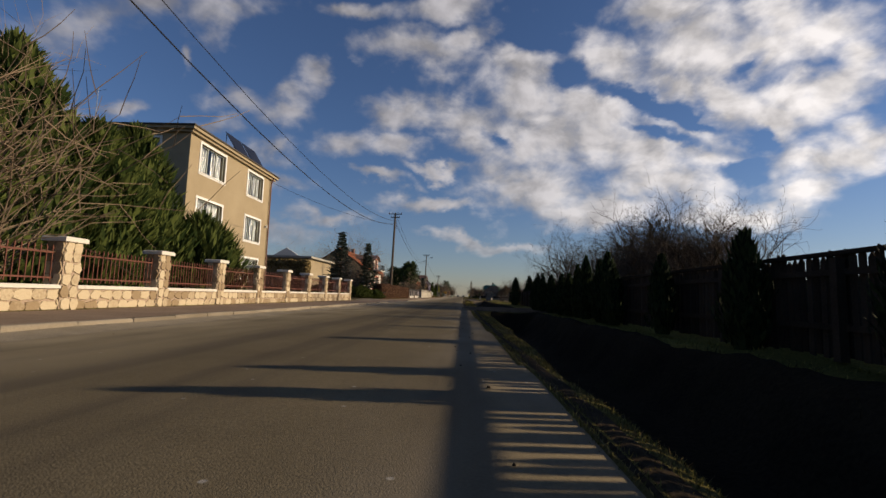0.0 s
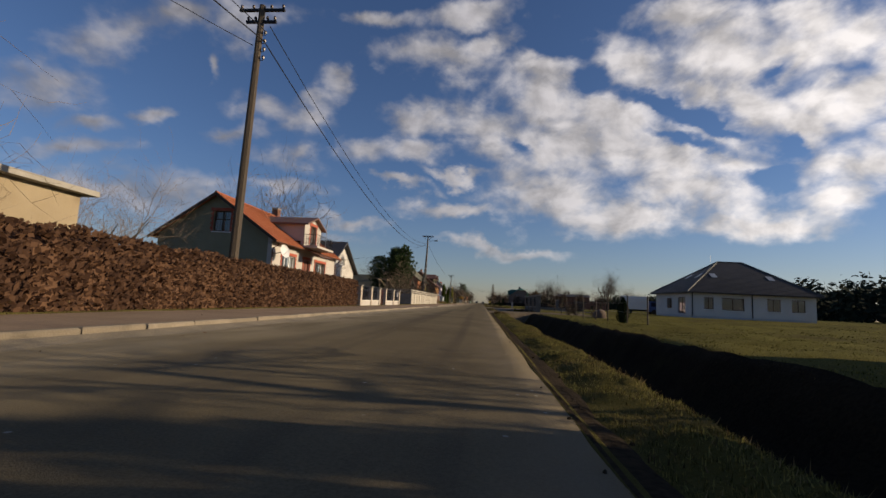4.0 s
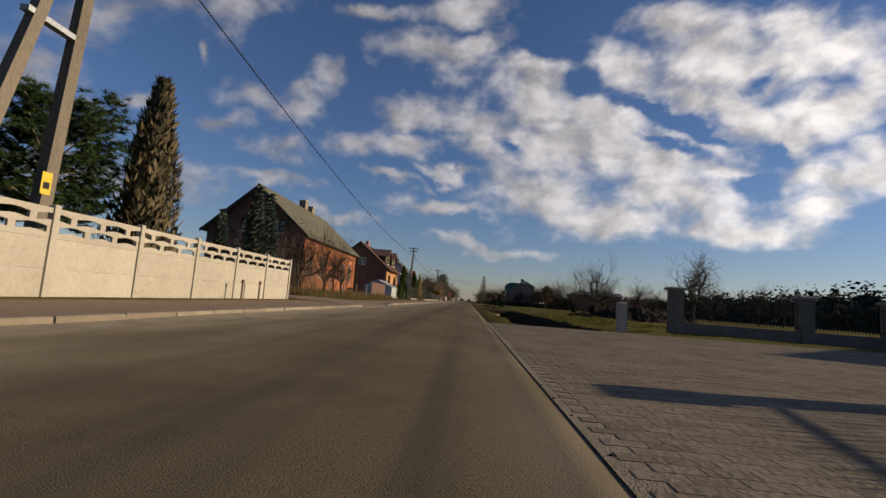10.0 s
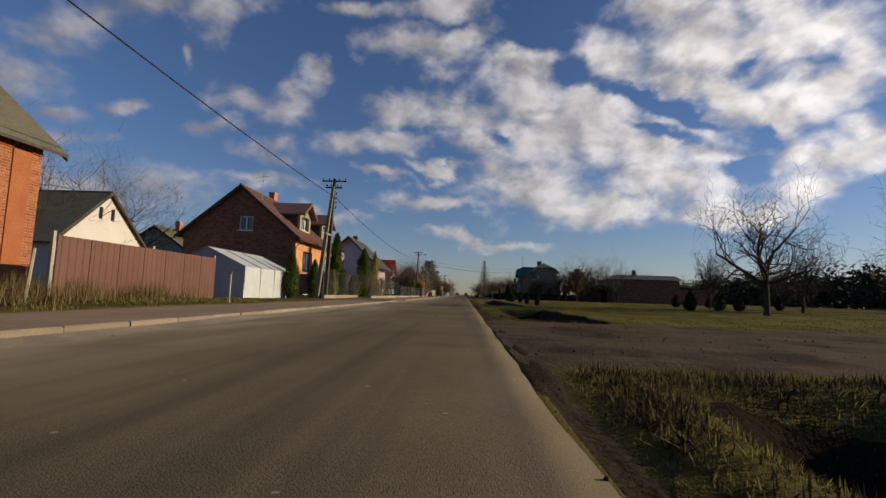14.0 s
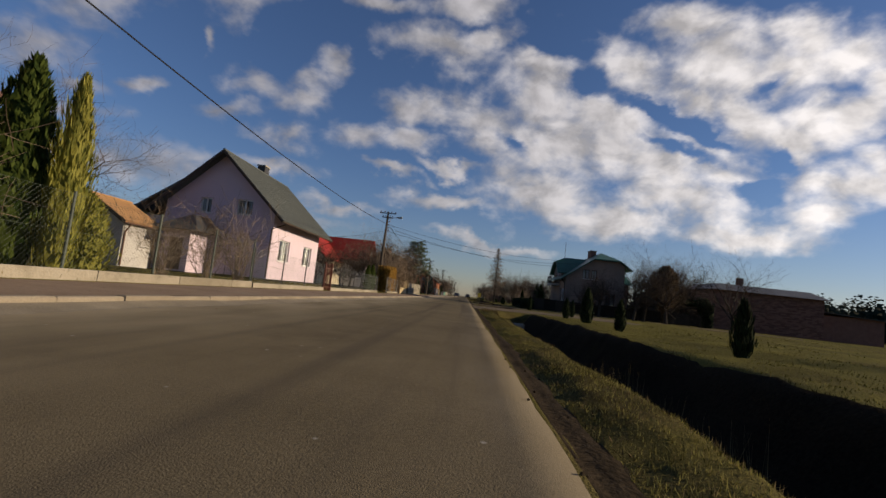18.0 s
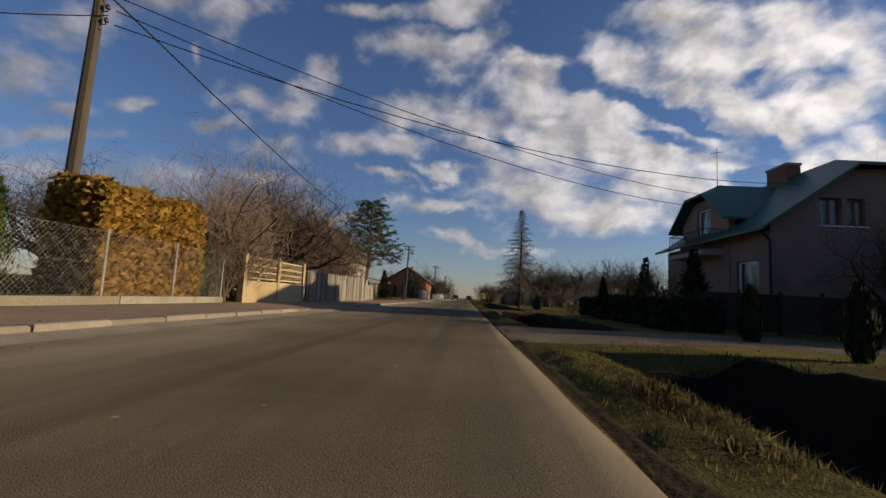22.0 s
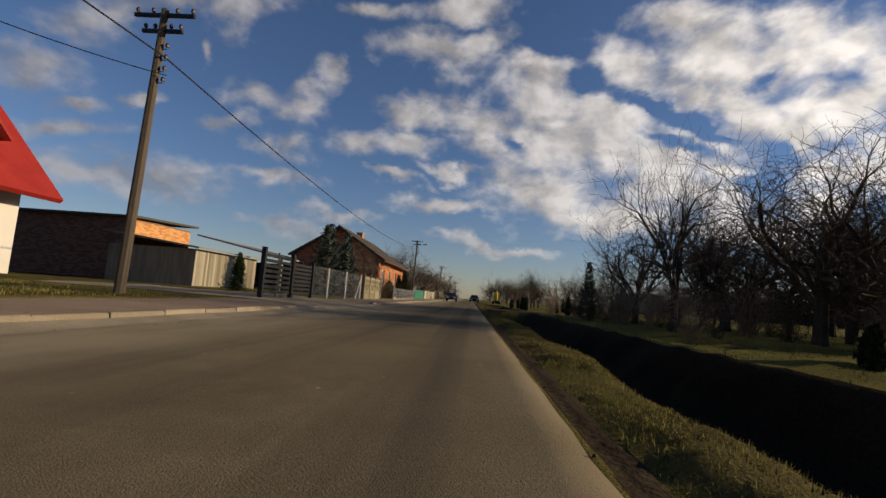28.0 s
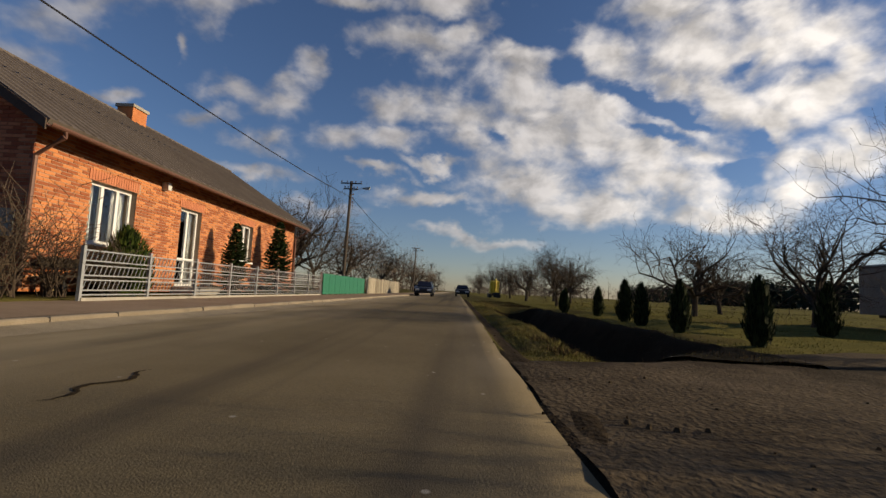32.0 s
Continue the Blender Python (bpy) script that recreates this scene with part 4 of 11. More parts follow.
CROSSINGS = [(-40, -6), (20.4, 30.2), (71.6, 78.2), (95.2, 107.2), (133.4, 142.5), (152, 159.2), (190.8, 200.5), (205.3, 210.9), (224, 229.5), (276.9, 283.0), (300, 330)]


ASLANT = [(71.6, 78.2), (190.8, 200.5), (276.9, 283.0)]


def wide(y):
    """The asphalt is wider by the first yards."""
    return float(np.interp(y, (-10, 3, 12, 22, 31, 40, 60), (0.72, 0.66, 0.48, 0.40, 0.11, 0.03, 0.0)))


def smooth(a, b, x):
    t = min(max((x - a) / (b - a), 0.0), 1.0)
    return t * t * (3 - 2 * t)


def ditch_depth(y):
    d = 0.85
    for a, b in CROSSINGS:
        d *= 1 - smooth(a - 0.5, a + 0.4, y) * (1 - smooth(b - 0.4, b + 0.5, y))
    return d * (1 - smooth(300, 310, y)) * smooth(-60, -50, y)


def ground_z(x, y):
    n = noise.noise((x * 0.35, y * 0.35, 0.0))
    m = noise.noise((x * 1.7, y * 1.7, 5.0))
    if x < X_KERB:
        z = 0.10 + 0.05 * smooth(-5.5, -7.0, x) + (0.05 * n + 0.02 * m) * smooth(-6.3, -7.5, x)
        if x > -6.25:
            z = -0.05
        return z
    if x < X_EDGE - 0.05 + wide(y):
        return -0.06
    w, c = wide(y), 1 - min(1.0, max(0.0, (0.85 - ditch_depth(y)) / 0.6))
    # a rut below the asphalt's edge, then a hump of turf before the ditch
    z = (0.025 * m - 0.01) * smooth(X_EDGE + w, 1.4 + w, x) * (0.2 + 0.8 * c) - 0.02 * (1 - c)
    z += (-0.07 * smooth(0.95, 1.06, x - w) + (0.07 + 0.04 * n + 0.02 * m) * smooth(1.14 + 0.06 * n, 1.5 + 0.05 * m, x - w)) * (0.05 + 0.95 * c)
    # tussocks of the turf
    if 1.1 < x - w < 2.5:
        tuft = max(0.0, noise.noise((x * 4.2, y * 3.0, 8.0)) + 0.7 * noise.noise((x * 9.0, y * 7.0, 9.0)))
        z += (0.055 * tuft - 0.016) * smooth(1.12, 1.35, x - w) * (1 - smooth(2.1, 2.5, x - w)) * c
    paved = smooth(79.5, 81.0, y) * (1 - smooth(94.8, 95.6, y))
    left = smooth(1.75 + 0.18 * n, 2.75, x) * (1 - smooth(3.35, 4.25 + 0.25 * n, x) * (1 - paved) - min(max((x - 3.35) / 2.1, 0.0), 1.0) * paved)
    # the field entrances cross the ditch aslant
    skew = max((smooth(a - 3, a + 1, y) * (1 - smooth(b + 1, b + 4, y)) for a, b in ASLANT), default=0.0)
    z -= ditch_depth(y + 0.4 * n - 0.85 * skew * (x - 2.2)) * left
    z += (0.12 * n + 0.07 * m) * smooth(4.2, 6.0, x) * (1 - smooth(0.2, 0.9, 0.9 - ditch_depth(y)) * (1 - smooth(6, 12, x)))
    return z


def strip_mesh(name, xs, ys, zf, mat):
    g = Geo()
    g.v = [(x, y, zf(x, y)) for y in ys for x in xs]
    k = len(xs)
    g.f = [(j * k + i, j * k + i + 1, (j + 1) * k + i + 1, (j + 1) * k + i) for j in range(len(ys) - 1) for i in range(k - 1)]
    return g.mesh(name, mat, True)


gx = [-3000, -1200, -500, -250, -140, -90, -60, -42, -30, -22, -16, -12, -9.5, -8, -7.2, -6.6, -6.26, -6.24, -5, -3.88, -3.86, -1.5, 0.85, 0.9, 0.97, 1.04, 1.12, 1.2, 1.28, 1.36, 1.44, 1.52, 1.6, 1.68, 1.76, 1.84, 1.92, 2.0, 2.1, 2.2, 2.3, 2.5, 2.7, 2.9, 3.1, 3.3, 3.5, 3.7, 3.9, 4.1, 4.3, 4.6, 5, 5.5, 6.2, 7, 8, 9.5, 11, 13, 16, 20, 26, 34, 45, 60, 80, 120, 200, 400, 1000, 3000]
gy = [-1500, -400, -120, -60, -30, -15, -10, -6] + [-4 + 0.2 * i for i in range(1601)] + [318, 322, 330, 340, 355, 375, 400, 440, 500, 600, 800, 1200, 2000, 3500]
ground = new("ground", strip_mesh("ground", gx, gy, ground_z, M["verge"]))
ground.data.materials.append(M["field"])
for face in ground.data.polygons:
    if face.center.x > 4.05:
        face.material_index = 1
tagged(ground, "rough grassy earth with a roadside ditch", "ground", kind="structure")


def road_z(x, y):
    return 0.0 + 0.03 * (1 - ((x + 1.46) / 2.4) ** 2) * 0.5


def edge_x(y):
    return X_EDGE + wide(y) + 0.035 * noise.noise((0.0, y * 0.5, 2.0)) + 0.022 * noise.noise((3.0, y * 3.1, 1.0))


rg = Geo()
ry = [-300, -100, -40, -20] + [-10 + 0.4 * i for i in range(813)] + [318, 325, 340, 370, 420, 500, 700, 1000, 1600]
for y in ry:
    e = edge_x(y)
    for x in (X_KERB + 0.02, -3.2, -2.4, -1.4, -0.4, 0.4, 0.75, e):
        rg.v.append((x, y, road_z(x, y)))
    rg.v.append((e + 0.05, y, -0.07))
for j in range(len(ry) - 1):
    for i in range(8):
        rg.f.append((j * 9 + i, j * 9 + i + 1, (j + 1) * 9 + i + 1, (j + 1) * 9 + i))
road = new("road", rg.mesh("road", M["asphalt"], True))
tagged(road, "worn grey-brown asphalt village road", "road", kind="structure")

# sand washed along the kerb and the broken right edge
sg = Geo()
for y in ry[4:817]:
    a = 0.36 + 0.14 * noise.noise((1.0, y * 0.5, 0.0)) + 0.05 * noise.noise((1.0, y * 2.3, 0.0))
    sg.v += [(X_KERB + 0.02, y, road_z(X_KERB + 0.02, y) + 0.055 + 0.03 * noise.noise((5.0, y * 0.4, 0.0))), (X_KERB + 0.02 + a * 0.5, y, road_z(X_KERB + a, y) + 0.016), (X_KERB + 0.02 + max(a, 0.05), y, road_z(X_KERB + a, y) + 0.001)]
for j in range(812):
    for i in range(2):
        sg.f.append((j * 3 + i, j * 3 + i + 1, j * 3 + i + 4, j * 3 + i + 3))
single("gutter_sand", sg, M["sand_edge"], "drifted sand lying along the kerb", "sand", kind="structure", smooth=True)

KERB_DIPS = [(30.5, 40.5), (76.8, 83.6), (112.0, 118.0), (160.2, 163.4), (211.0, 217.0), (261.0, 267.5)]


def kerb_top(y):
    z = 0.118
    for a, b in KERB_DIPS:
        z -= 0.085 * smooth(a - 1.0, a + 0.5, y) * (1 - smooth(b - 0.5, b + 1.0, y))
    return z


def pave_z(x, y):
    return 0.112 - (0.118 - kerb_top(y)) * smooth(-5.7, -4.05, x) + 0.004 * (x < -5) + 0.006 * noise.noise((x, y * 0.7, 3.0))


# pavement on the left, between kerb and fences
pg = Geo()
py = [-60, -30, -15] + [-10 + 1.0 * i for i in range(326)] + [330, 360, 420, 600, 1000]
for y in py:
    for x in (-6.25, -5.6, -4.9, -4.02):
        pg.v.append((x, y, pave_z(x, y)))
for j in range(len(py) - 1):
    for i in range(3):
        pg.f.append((j * 4 + i, j * 4 + i + 1, (j + 1) * 4 + i + 1, (j + 1) * 4 + i))
pavement = new("pavement", pg.mesh("pavement", M["pavement"], True))
tagged(pavement, "reddish-brown block pavement, sandy and worn", "pavement", kind="structure")


# bare, rutted dirt along the broken edge of the asphalt
dg = Geo()
for y in ry[4:817]:
    w = 0.24 + 0.08 * noise.noise((2.0, y * 0.45, 0.0)) + 0.06 * noise.noise((2.0, y * 2.7, 0.0))
    e = edge_x(y)
    for k, (x, dz) in enumerate(((e - 0.08, -0.04), (e + 0.04, 0.014), (e + 0.10, 0.004), (e + 0.16, 0.020), (e + w, 0.012), (e + w + 0.08, -0.03))):
        dz += 0.008 * noise.noise((x * 6, y * 4.0, 1.0))
        dg.v.append((x, y, ground_z(max(x, 0.99 + wide(y)), y) + dz))
for j in range(812):
    if 94.6 < ry[4 + j] < 107.4:
        continue
    for i in range(5):
        dg.f.append((j * 6 + i, j * 6 + i + 1, j * 6 + i + 7, j * 6 + i + 6))
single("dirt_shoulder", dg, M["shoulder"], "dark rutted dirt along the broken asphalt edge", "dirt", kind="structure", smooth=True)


# soil sheet lining the ditch, its near-black colour carrying the shade down there
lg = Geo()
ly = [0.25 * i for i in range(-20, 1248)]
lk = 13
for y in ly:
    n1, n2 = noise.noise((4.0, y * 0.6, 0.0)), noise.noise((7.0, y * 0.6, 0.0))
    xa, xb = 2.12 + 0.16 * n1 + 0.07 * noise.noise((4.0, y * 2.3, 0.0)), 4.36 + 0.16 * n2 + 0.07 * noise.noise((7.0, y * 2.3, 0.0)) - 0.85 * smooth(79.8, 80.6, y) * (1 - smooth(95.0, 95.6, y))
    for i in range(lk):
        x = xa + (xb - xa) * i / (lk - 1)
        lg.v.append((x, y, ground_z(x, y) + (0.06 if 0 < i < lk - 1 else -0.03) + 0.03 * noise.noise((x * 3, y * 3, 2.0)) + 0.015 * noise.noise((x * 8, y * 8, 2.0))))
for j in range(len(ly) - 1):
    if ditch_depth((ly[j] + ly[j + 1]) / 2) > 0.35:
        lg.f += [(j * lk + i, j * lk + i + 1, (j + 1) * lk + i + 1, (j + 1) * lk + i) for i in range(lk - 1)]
single("ditch", lg, M["ditch_soil"], "steep roadside ditch of soil darkened for shade", "ditch", kind="structure", smooth=True)

# ---- houses on the left of the road, from the start on ----
def beige_house():
    """Flat-roofed three-storey block with white-framed windows."""
    xf, y0, y1, top = -13.9, 23.9, 34.5, 9.05
    h = thing("beige_house", "beige rendered three-storey block with a flat roof and white window surrounds", "house", (xf - 5, 29, 0.1))
    pl = Plane("x", xf, 1)
    cols, rows = ((24.95, 27.6), (30.65, 32.95)), ((7.05, 8.65), (3.95, 5.55), (1.25, 2.7))
    holes = [(a, b, c, d) for a, b in cols for c, d in rows]
    part("front_wall", walled(Geo(), pl, y0, y1, 0.1, top, holes), M["stucco_beige"], h)
    near = Plane("y", y0, -1)
    side = [(-21.5, -20.1, 7.05, 8.6), (-17.2, -15.6, 7.05, 8.6)]
    part("side_wall", walled(Geo(), near, xf - 10, xf - 0.3, 0.1, top, side), M["stucco_beige"], h)
    part("side_wall", walled(Geo(), Plane("y", y1, 1), xf - 10, xf - 0.3, 0.1, top), M["stucco_beige"], h)
    part("back_wall", walled(Geo(), Plane("x", xf - 10, -1), y0 + 0.3, y1 - 0.3, 0.1, top), M["stucco_beige"], h)
    for z in (2.95, 6.2):
        part("floor_slab", Geo().box(xf - 9.7, xf - 0.3, y0 + 0.3, y1 - 0.3, z, z + 0.2), M["room"], h)
    part("partition", Geo().box(xf - 4.2, xf - 4.0, y0 + 0.3, y1 - 0.3, 0.1, 9.0), M["room"], h)
    for i, (a, b) in enumerate(cols):
        for j, (c, d) in enumerate(rows):
            window(h, pl, a, b, c, d, M["grey_frame"], 2 if i == 0 else 2, 0.0, M["white_frame"], 0.14, label="wide three-light window in a white surround")
    for s in side:
        window(h, near, *s, M["grey_frame"], 1, 0, M["white_frame"], 0.12)
    cor = Geo().box(xf - 10.35, xf + 0.35, y0 - 0.35, y1 + 0.35, top, top + 0.16)
    cor.box(xf - 10.2, xf + 0.2, y0 - 0.2, y1 + 0.2, top - 0.14, top)
    part("cornice", cor, M["stucco_beige"], h, "moulded beige cornice")
    part("roof", Geo().box(xf - 10.4, xf + 0.42, y0 - 0.42, y1 + 0.42, top + 0.16, top + 0.24), M["roof_old"], h)
    g = Geo().path([(xf + 0.3, y1 - 0.3, top + 0.1), (xf + 0.1, y1 - 0.3, top - 0.4), (xf + 0.1, y1 - 0.3, 0.2)], 0.05, 8)
    part("downpipe", g, M["metal_brown"], h)
    part("wall_lamp", Geo().lathe(xf + 0.12, y1 - 0.75, [(5.15, 0.0), (5.2, 0.09), (5.3, 0.11), (5.38, 0.06), (5.4, 0.0)], 8), M["plastic_white"], h)
    part("band", Geo().box(xf + 0.0, xf + 0.03, y0, y1, 2.95, 3.02), M["stucco_beige"], h)
    part("awning", Geo().box(xf + 0.0, xf + 0.16, 24.7, 27.7, 2.78, 2.86), M["white_frame"], h)
    for k in range(2):
        ya = 28.3 + k * 2.15
        sp = Geo().prism([(xf + 0.25, ya, top + 0.3), (xf + 0.25, ya + 1.9, top + 0.3), (xf - 0.5, ya + 1.9, top + 1.5), (xf - 0.5, ya, top + 1.5)], [(xf + 0.19, ya, top + 0.34), (xf + 0.19, ya + 1.9, top + 0.34), (xf - 0.56, ya + 1.9, top + 1.54), (xf - 0.56, ya, top + 1.54)])
        col = part("solar_panel", sp, M["solar"], h, "dark blue solar collector on the roof")
        for yp in (ya + 0.2, ya + 1.25):
            part("prop", Geo().tube((xf - 0.6, yp, top + 0.24), (xf - 0.56, yp, top + 1.5), 0.03, 0.03, 5), M["zinc"], col)
    part("antenna", Geo().tube((xf - 6, 24.5, top), (xf - 6, 24.5, top + 2.6), 0.02, 0.02, 5).tube((xf - 6.5, 24.5, top + 2.3), (xf - 5.5, 24.5, top + 2.5), 0.012, 0.012, 4), M["zinc"], h)


beige_house()


def toothed(house, pl, a, b, c, d, step=0.16):
    """Brick-red quoins set like teeth round an opening, and a flat arch."""
    g = Geo()
    z, i = c, 0
    while z < d:
        w = 0.2 if i % 2 else 0.12
        pl.box(g, a - w, a, 0, 0.035, z, min(z + step - 0.012, d))
        pl.box(g, b, b + w, 0, 0.035, z, min(z + step - 0.012, d))
        z, i = z + step, i + 1
    pl.box(g, a - 0.22, b + 0.22, 0, 0.04, d, d + 0.2)
    return part("toothed_surround", g, M["trim_brick"], house, "toothed red brick window surround")


def cottage_with_dormer():
    holes = [(69.0, 71.3, 1.3, 3.3), (72.9, 74.2, 0.5, 3.3), (75.4, 77.8, 1.4, 3.3)]
    gh = [(-17.6, -16.4, 4.5, 5.9)]
    h, f, n = gable_house("cottage", "cream cottage with orange sheet roof, balcony dormer and brick trim", -13.4, 8.0, 67.4, 80.4, 0.15, 4.25, 7.0, M["stucco_cream"], M["roof_orange"], 0.45, 0.4, holes, gh, 0.32, M["stucco_olive"])
    window(h, f, *holes[0], M["white_frame"], 2, curtain="drawn")
    window(h, f, *holes[2], M["brown_frame"], 2, curtain="drawn")
    door(h, f, *holes[1], M["door_brown"], label="brown glazed front door")
    for o in gh:
        window(h, n, *o, M["brown_frame"], 1, 0.6)
        toothed(h, n, *o)
    for o in holes:
        toothed(h, f, *o)
    # projecting bay with the balcony door above
    xd, a, b = -13.0, 71.7, 75.2
    pl = Plane("x", xd, 1)
    zr = 6.55
    mid = (a + b) / 2
    top = lambda u: 5.9 + (zr - 5.9) * (1 - abs(u - mid) / (b - a) * 2)
    o = (72.85, 74.05, 4.4, 5.95)
    d = part("dormer", walled(Geo(), pl, a, b, 4.3, top, [o], 0.25, (mid,)), M["stucco_cream"], h)
    for ya in (a, b - 0.2):
        part("cheek", Geo().box(xd - 3.5, xd - 0.25, ya, ya + 0.2, 4.6, 5.95), M["stucco_cream"], d)
    for s in (-1, 1):
        e = mid + s * ((b - a) / 2 + 0.3)
        ze = 5.9 - (zr - 5.9) / (b - a) * 2 * 0.3
        g = Geo().prism([(xd + 0.35, e, ze), (xd + 0.35, mid, zr), (xd + 0.35, mid, zr + 0.12), (xd + 0.35, e, ze + 0.12)], [(xd - 4.2, e, ze), (xd - 4.2, mid, zr), (xd - 4.2, mid, zr + 0.12), (xd - 4.2, e, ze + 0.12)])
        part("dormer_roof", g, M["roof_brown"], d)
    window(h, pl, *o, M["brown_frame"], 1, 0.0, None, sill=False)
    toothed(h, pl, *o)
    part("balcony_slab", Geo().box(xd, xd + 1.1, a - 0.1, b + 0.1, 4.1, 4.27), M["stucco_cream"], h)
    rail = Geo()
    for z in (4.45, 4.75, 5.1):
        rail.path([(xd, a, z), (xd + 1.05, a, z), (xd + 1.05, b, z), (xd, b, z)], 0.016, 5)
    for k in range(19):
        y = a + (b - a) * k / 18
        rail.tube((xd + 1.05, y, 4.27), (xd + 1.05, y, 5.1), 0.012, 0.012, 4)
    for k in range(6):
        for y in (a, b):
            rail.tube((xd + 1.05 * k / 6, y, 4.27), (xd + 1.05 * k / 6, y, 5.1), 0.012, 0.012, 4)
    part("railing", rail, M["metal_black"], h, "black iron balcony railing")
    part("canopy", Geo().prism([(xd, a + 0.3, 3.95), (xd, b - 0.3, 3.95), (xd + 1.2, b - 0.3, 3.5), (xd + 1.2, a + 0.3, 3.5)], [(xd, a + 0.3, 4.02), (xd, b - 0.3, 4.02), (xd + 1.2, b - 0.3, 3.57), (xd + 1.2, a + 0.3, 3.57)]), M["metal_brown"], h)
    dish = Geo()
    k = 18
    c = Vector((-12.75, 67.75, 3.35))
    ax = Vector((0.9, -0.25, 0.25)).normalized()
    e1 = ax.orthogonal().normalized()
    e2 = ax.cross(e1)
    rings = [(0.0, 0.0), (0.18, 0.02), (0.34, 0.07), (0.45, 0.13)]
    for (r0, o0), (r1, o1) in zip(rings[:-1], rings[1:]):
        for i in range(k):
            t0, t1 = i * math.tau / k, (i + 1) * math.tau / k
            dish.quad(*[c + e1 * r * math.cos(t) + e2 * r * math.sin(t) + ax * q for r, t, q in ((r0, t0, o0), (r0, t1, o0), (r1, t1, o1), (r1, t0, o1))])
    part("satellite_dish", dish, M["white_metal"], h, "white satellite dish", True)
    part("dish_arm", Geo().tube(c, (-13.4, 67.8, 3.2), 0.03, 0.03, 6).tube(c + ax * 0.1 - e1 * 0.4, c + ax * 0.5, 0.015, 0.015, 5), M["zinc"], h)
    part("antenna", Geo().tube((-12.9, 76.2, 4.1), (-12.9, 76.2, 7.2), 0.025, 0.025, 5).tube((-13.6, 76.2, 7.1), (-12.2, 76.2, 7.2), 0.015, 0.015, 4).tube((-13.3, 75.9, 7.1), (-13.3, 76.5, 7.1), 0.012, 0.012, 4).tube((-12.8, 75.9, 7.15), (-12.8, 76.5, 7.15), 0.012, 0.012, 4).tube((-12.4, 75.9, 7.17), (-12.4, 76.5, 7.17), 0.012, 0.012, 4), M["zinc"], h)
    chimney(h, -17.6, 76.5, 6.6, 7.9, M["brick_dark"], 0.5, 0.6)


cottage_with_dormer()


def white_gable_house():
    """A white house whose gable faces the road; its ridge runs away from the road."""
    xf, y0, y1, ym, eave, ridge, depth = -18.8, 94.3, 105.9, 100.1, 4.25, 7.9, 9.0
    h = thing("white_house", "white rendered house with a black roof, its gable to the road", "house", (xf - depth / 2, ym, 0.15))
    pl = Plane("x", xf, 1)
    s = (ridge - eave) / (ym - y0)
    top = lambda u: ridge - s * abs(u - ym)
    holes = [(99.5, 101.3, 4.9, 5.85), (96.3, 97.7, 1.7, 3.0), (99.8, 101.2, 1.7, 3.05), (103.0, 104.2, 1.7, 3.0)]
    part("gable_wall", walled(Geo(), pl, y0, y1, 0.15, top, holes, 0.3, (ym,)), M["stucco_white"], h)
    part("back_gable", walled(Geo(), Plane("x", xf - depth, -1), y0, y1, 0.15, top, (), 0.3, (ym,)), M["stucco_white"], h)
    for y, o in ((y0, -1), (y1, 1)):
        part("side_wall", walled(Geo(), Plane("y", y, o), xf - depth + 0.3, xf - 0.3, 0.15, top(y) + 0.05), M["stucco_white"], h)
    part("upper_floor", Geo().box(xf - depth + 0.3, xf - 0.3, y0 + 0.3, y1 - 0.3, 3.5, 3.7), M["room"], h)
    for i, o in enumerate(holes):
        window(h, pl, *o, M["white_frame"], 1, 0.5 if i == 0 else 0)
    for side in (-1, 1):
        ye = y0 - 0.6 if side < 0 else y1 + 0.6
        ze = ridge - s * abs(ye - ym)
        ring = lambda x: [(x, ye, ze), (x, ym, ridge), (x, ym, ridge + 0.16), (x, ye, ze + 0.16)]
        r = part("roof", Geo().prism(ring(xf + 0.55), ring(xf - depth - 0.5)), M["roof_black"], h)
        part("barge_board", Geo().prism([(xf + 0.55, ye, ze - 0.12), (xf + 0.55, ym, ridge - 0.12), (xf + 0.55, ym, ridge + 0.17), (xf + 0.55, ye, ze + 0.17)], [(xf + 0.6, ye, ze - 0.12), (xf + 0.6, ym, ridge - 0.12), (xf + 0.6, ym, ridge + 0.17), (xf + 0.6, ye, ze + 0.17)]), M["roof_black"], r)
    # dormer on the slope that faces the camera
    dx0, dx1 = -23.9, -20.9
    dm = (dx0 + dx1) / 2
    dp = Plane("y", 95.5, -1)
    tp = lambda u: 5.5 + 0.85 * (1 - abs(u - dm) / (dx1 - dx0) * 2)
    d = part("dormer", walled(Geo(), dp, dx0, dx1, 4.4, tp, [(-23.1, -21.7, 4.75, 5.55)], 0.2, (dm,)), M["stucco_white"], h)
    for xa in (dx0, dx1 - 0.2):
        part("cheek", Geo().box(xa, xa + 0.2, 95.7, 98.4, 4.6, 5.5), M["stucco_white"], d)
    for sd in (-1, 1):
        e = dm + sd * ((dx1 - dx0) / 2 + 0.3)
        g = Geo().prism([(e, 95.0, 5.3), (dm, 95.0, 6.4), (dm, 95.0, 6.54), (e, 95.0, 5.44)], [(e, 98.6, 5.3), (dm, 98.6, 6.4), (dm, 98.6, 6.54), (e, 98.6, 5.44)])
        part("dormer_roof", g, M["roof_black"], d)
    window(h, dp, -23.1, -21.7, 4.75, 5.55, M["white_frame"], 1)
    part("porch", Geo().box(-25.5, -21.0, 91.6, 94.3, 2.75, 2.95), M["roof_black"], h)
    part("porch_wall", Geo().box(-24.8, -22.6, 92.0, 94.3, 0.15, 2.75), M["stucco_white"], h)
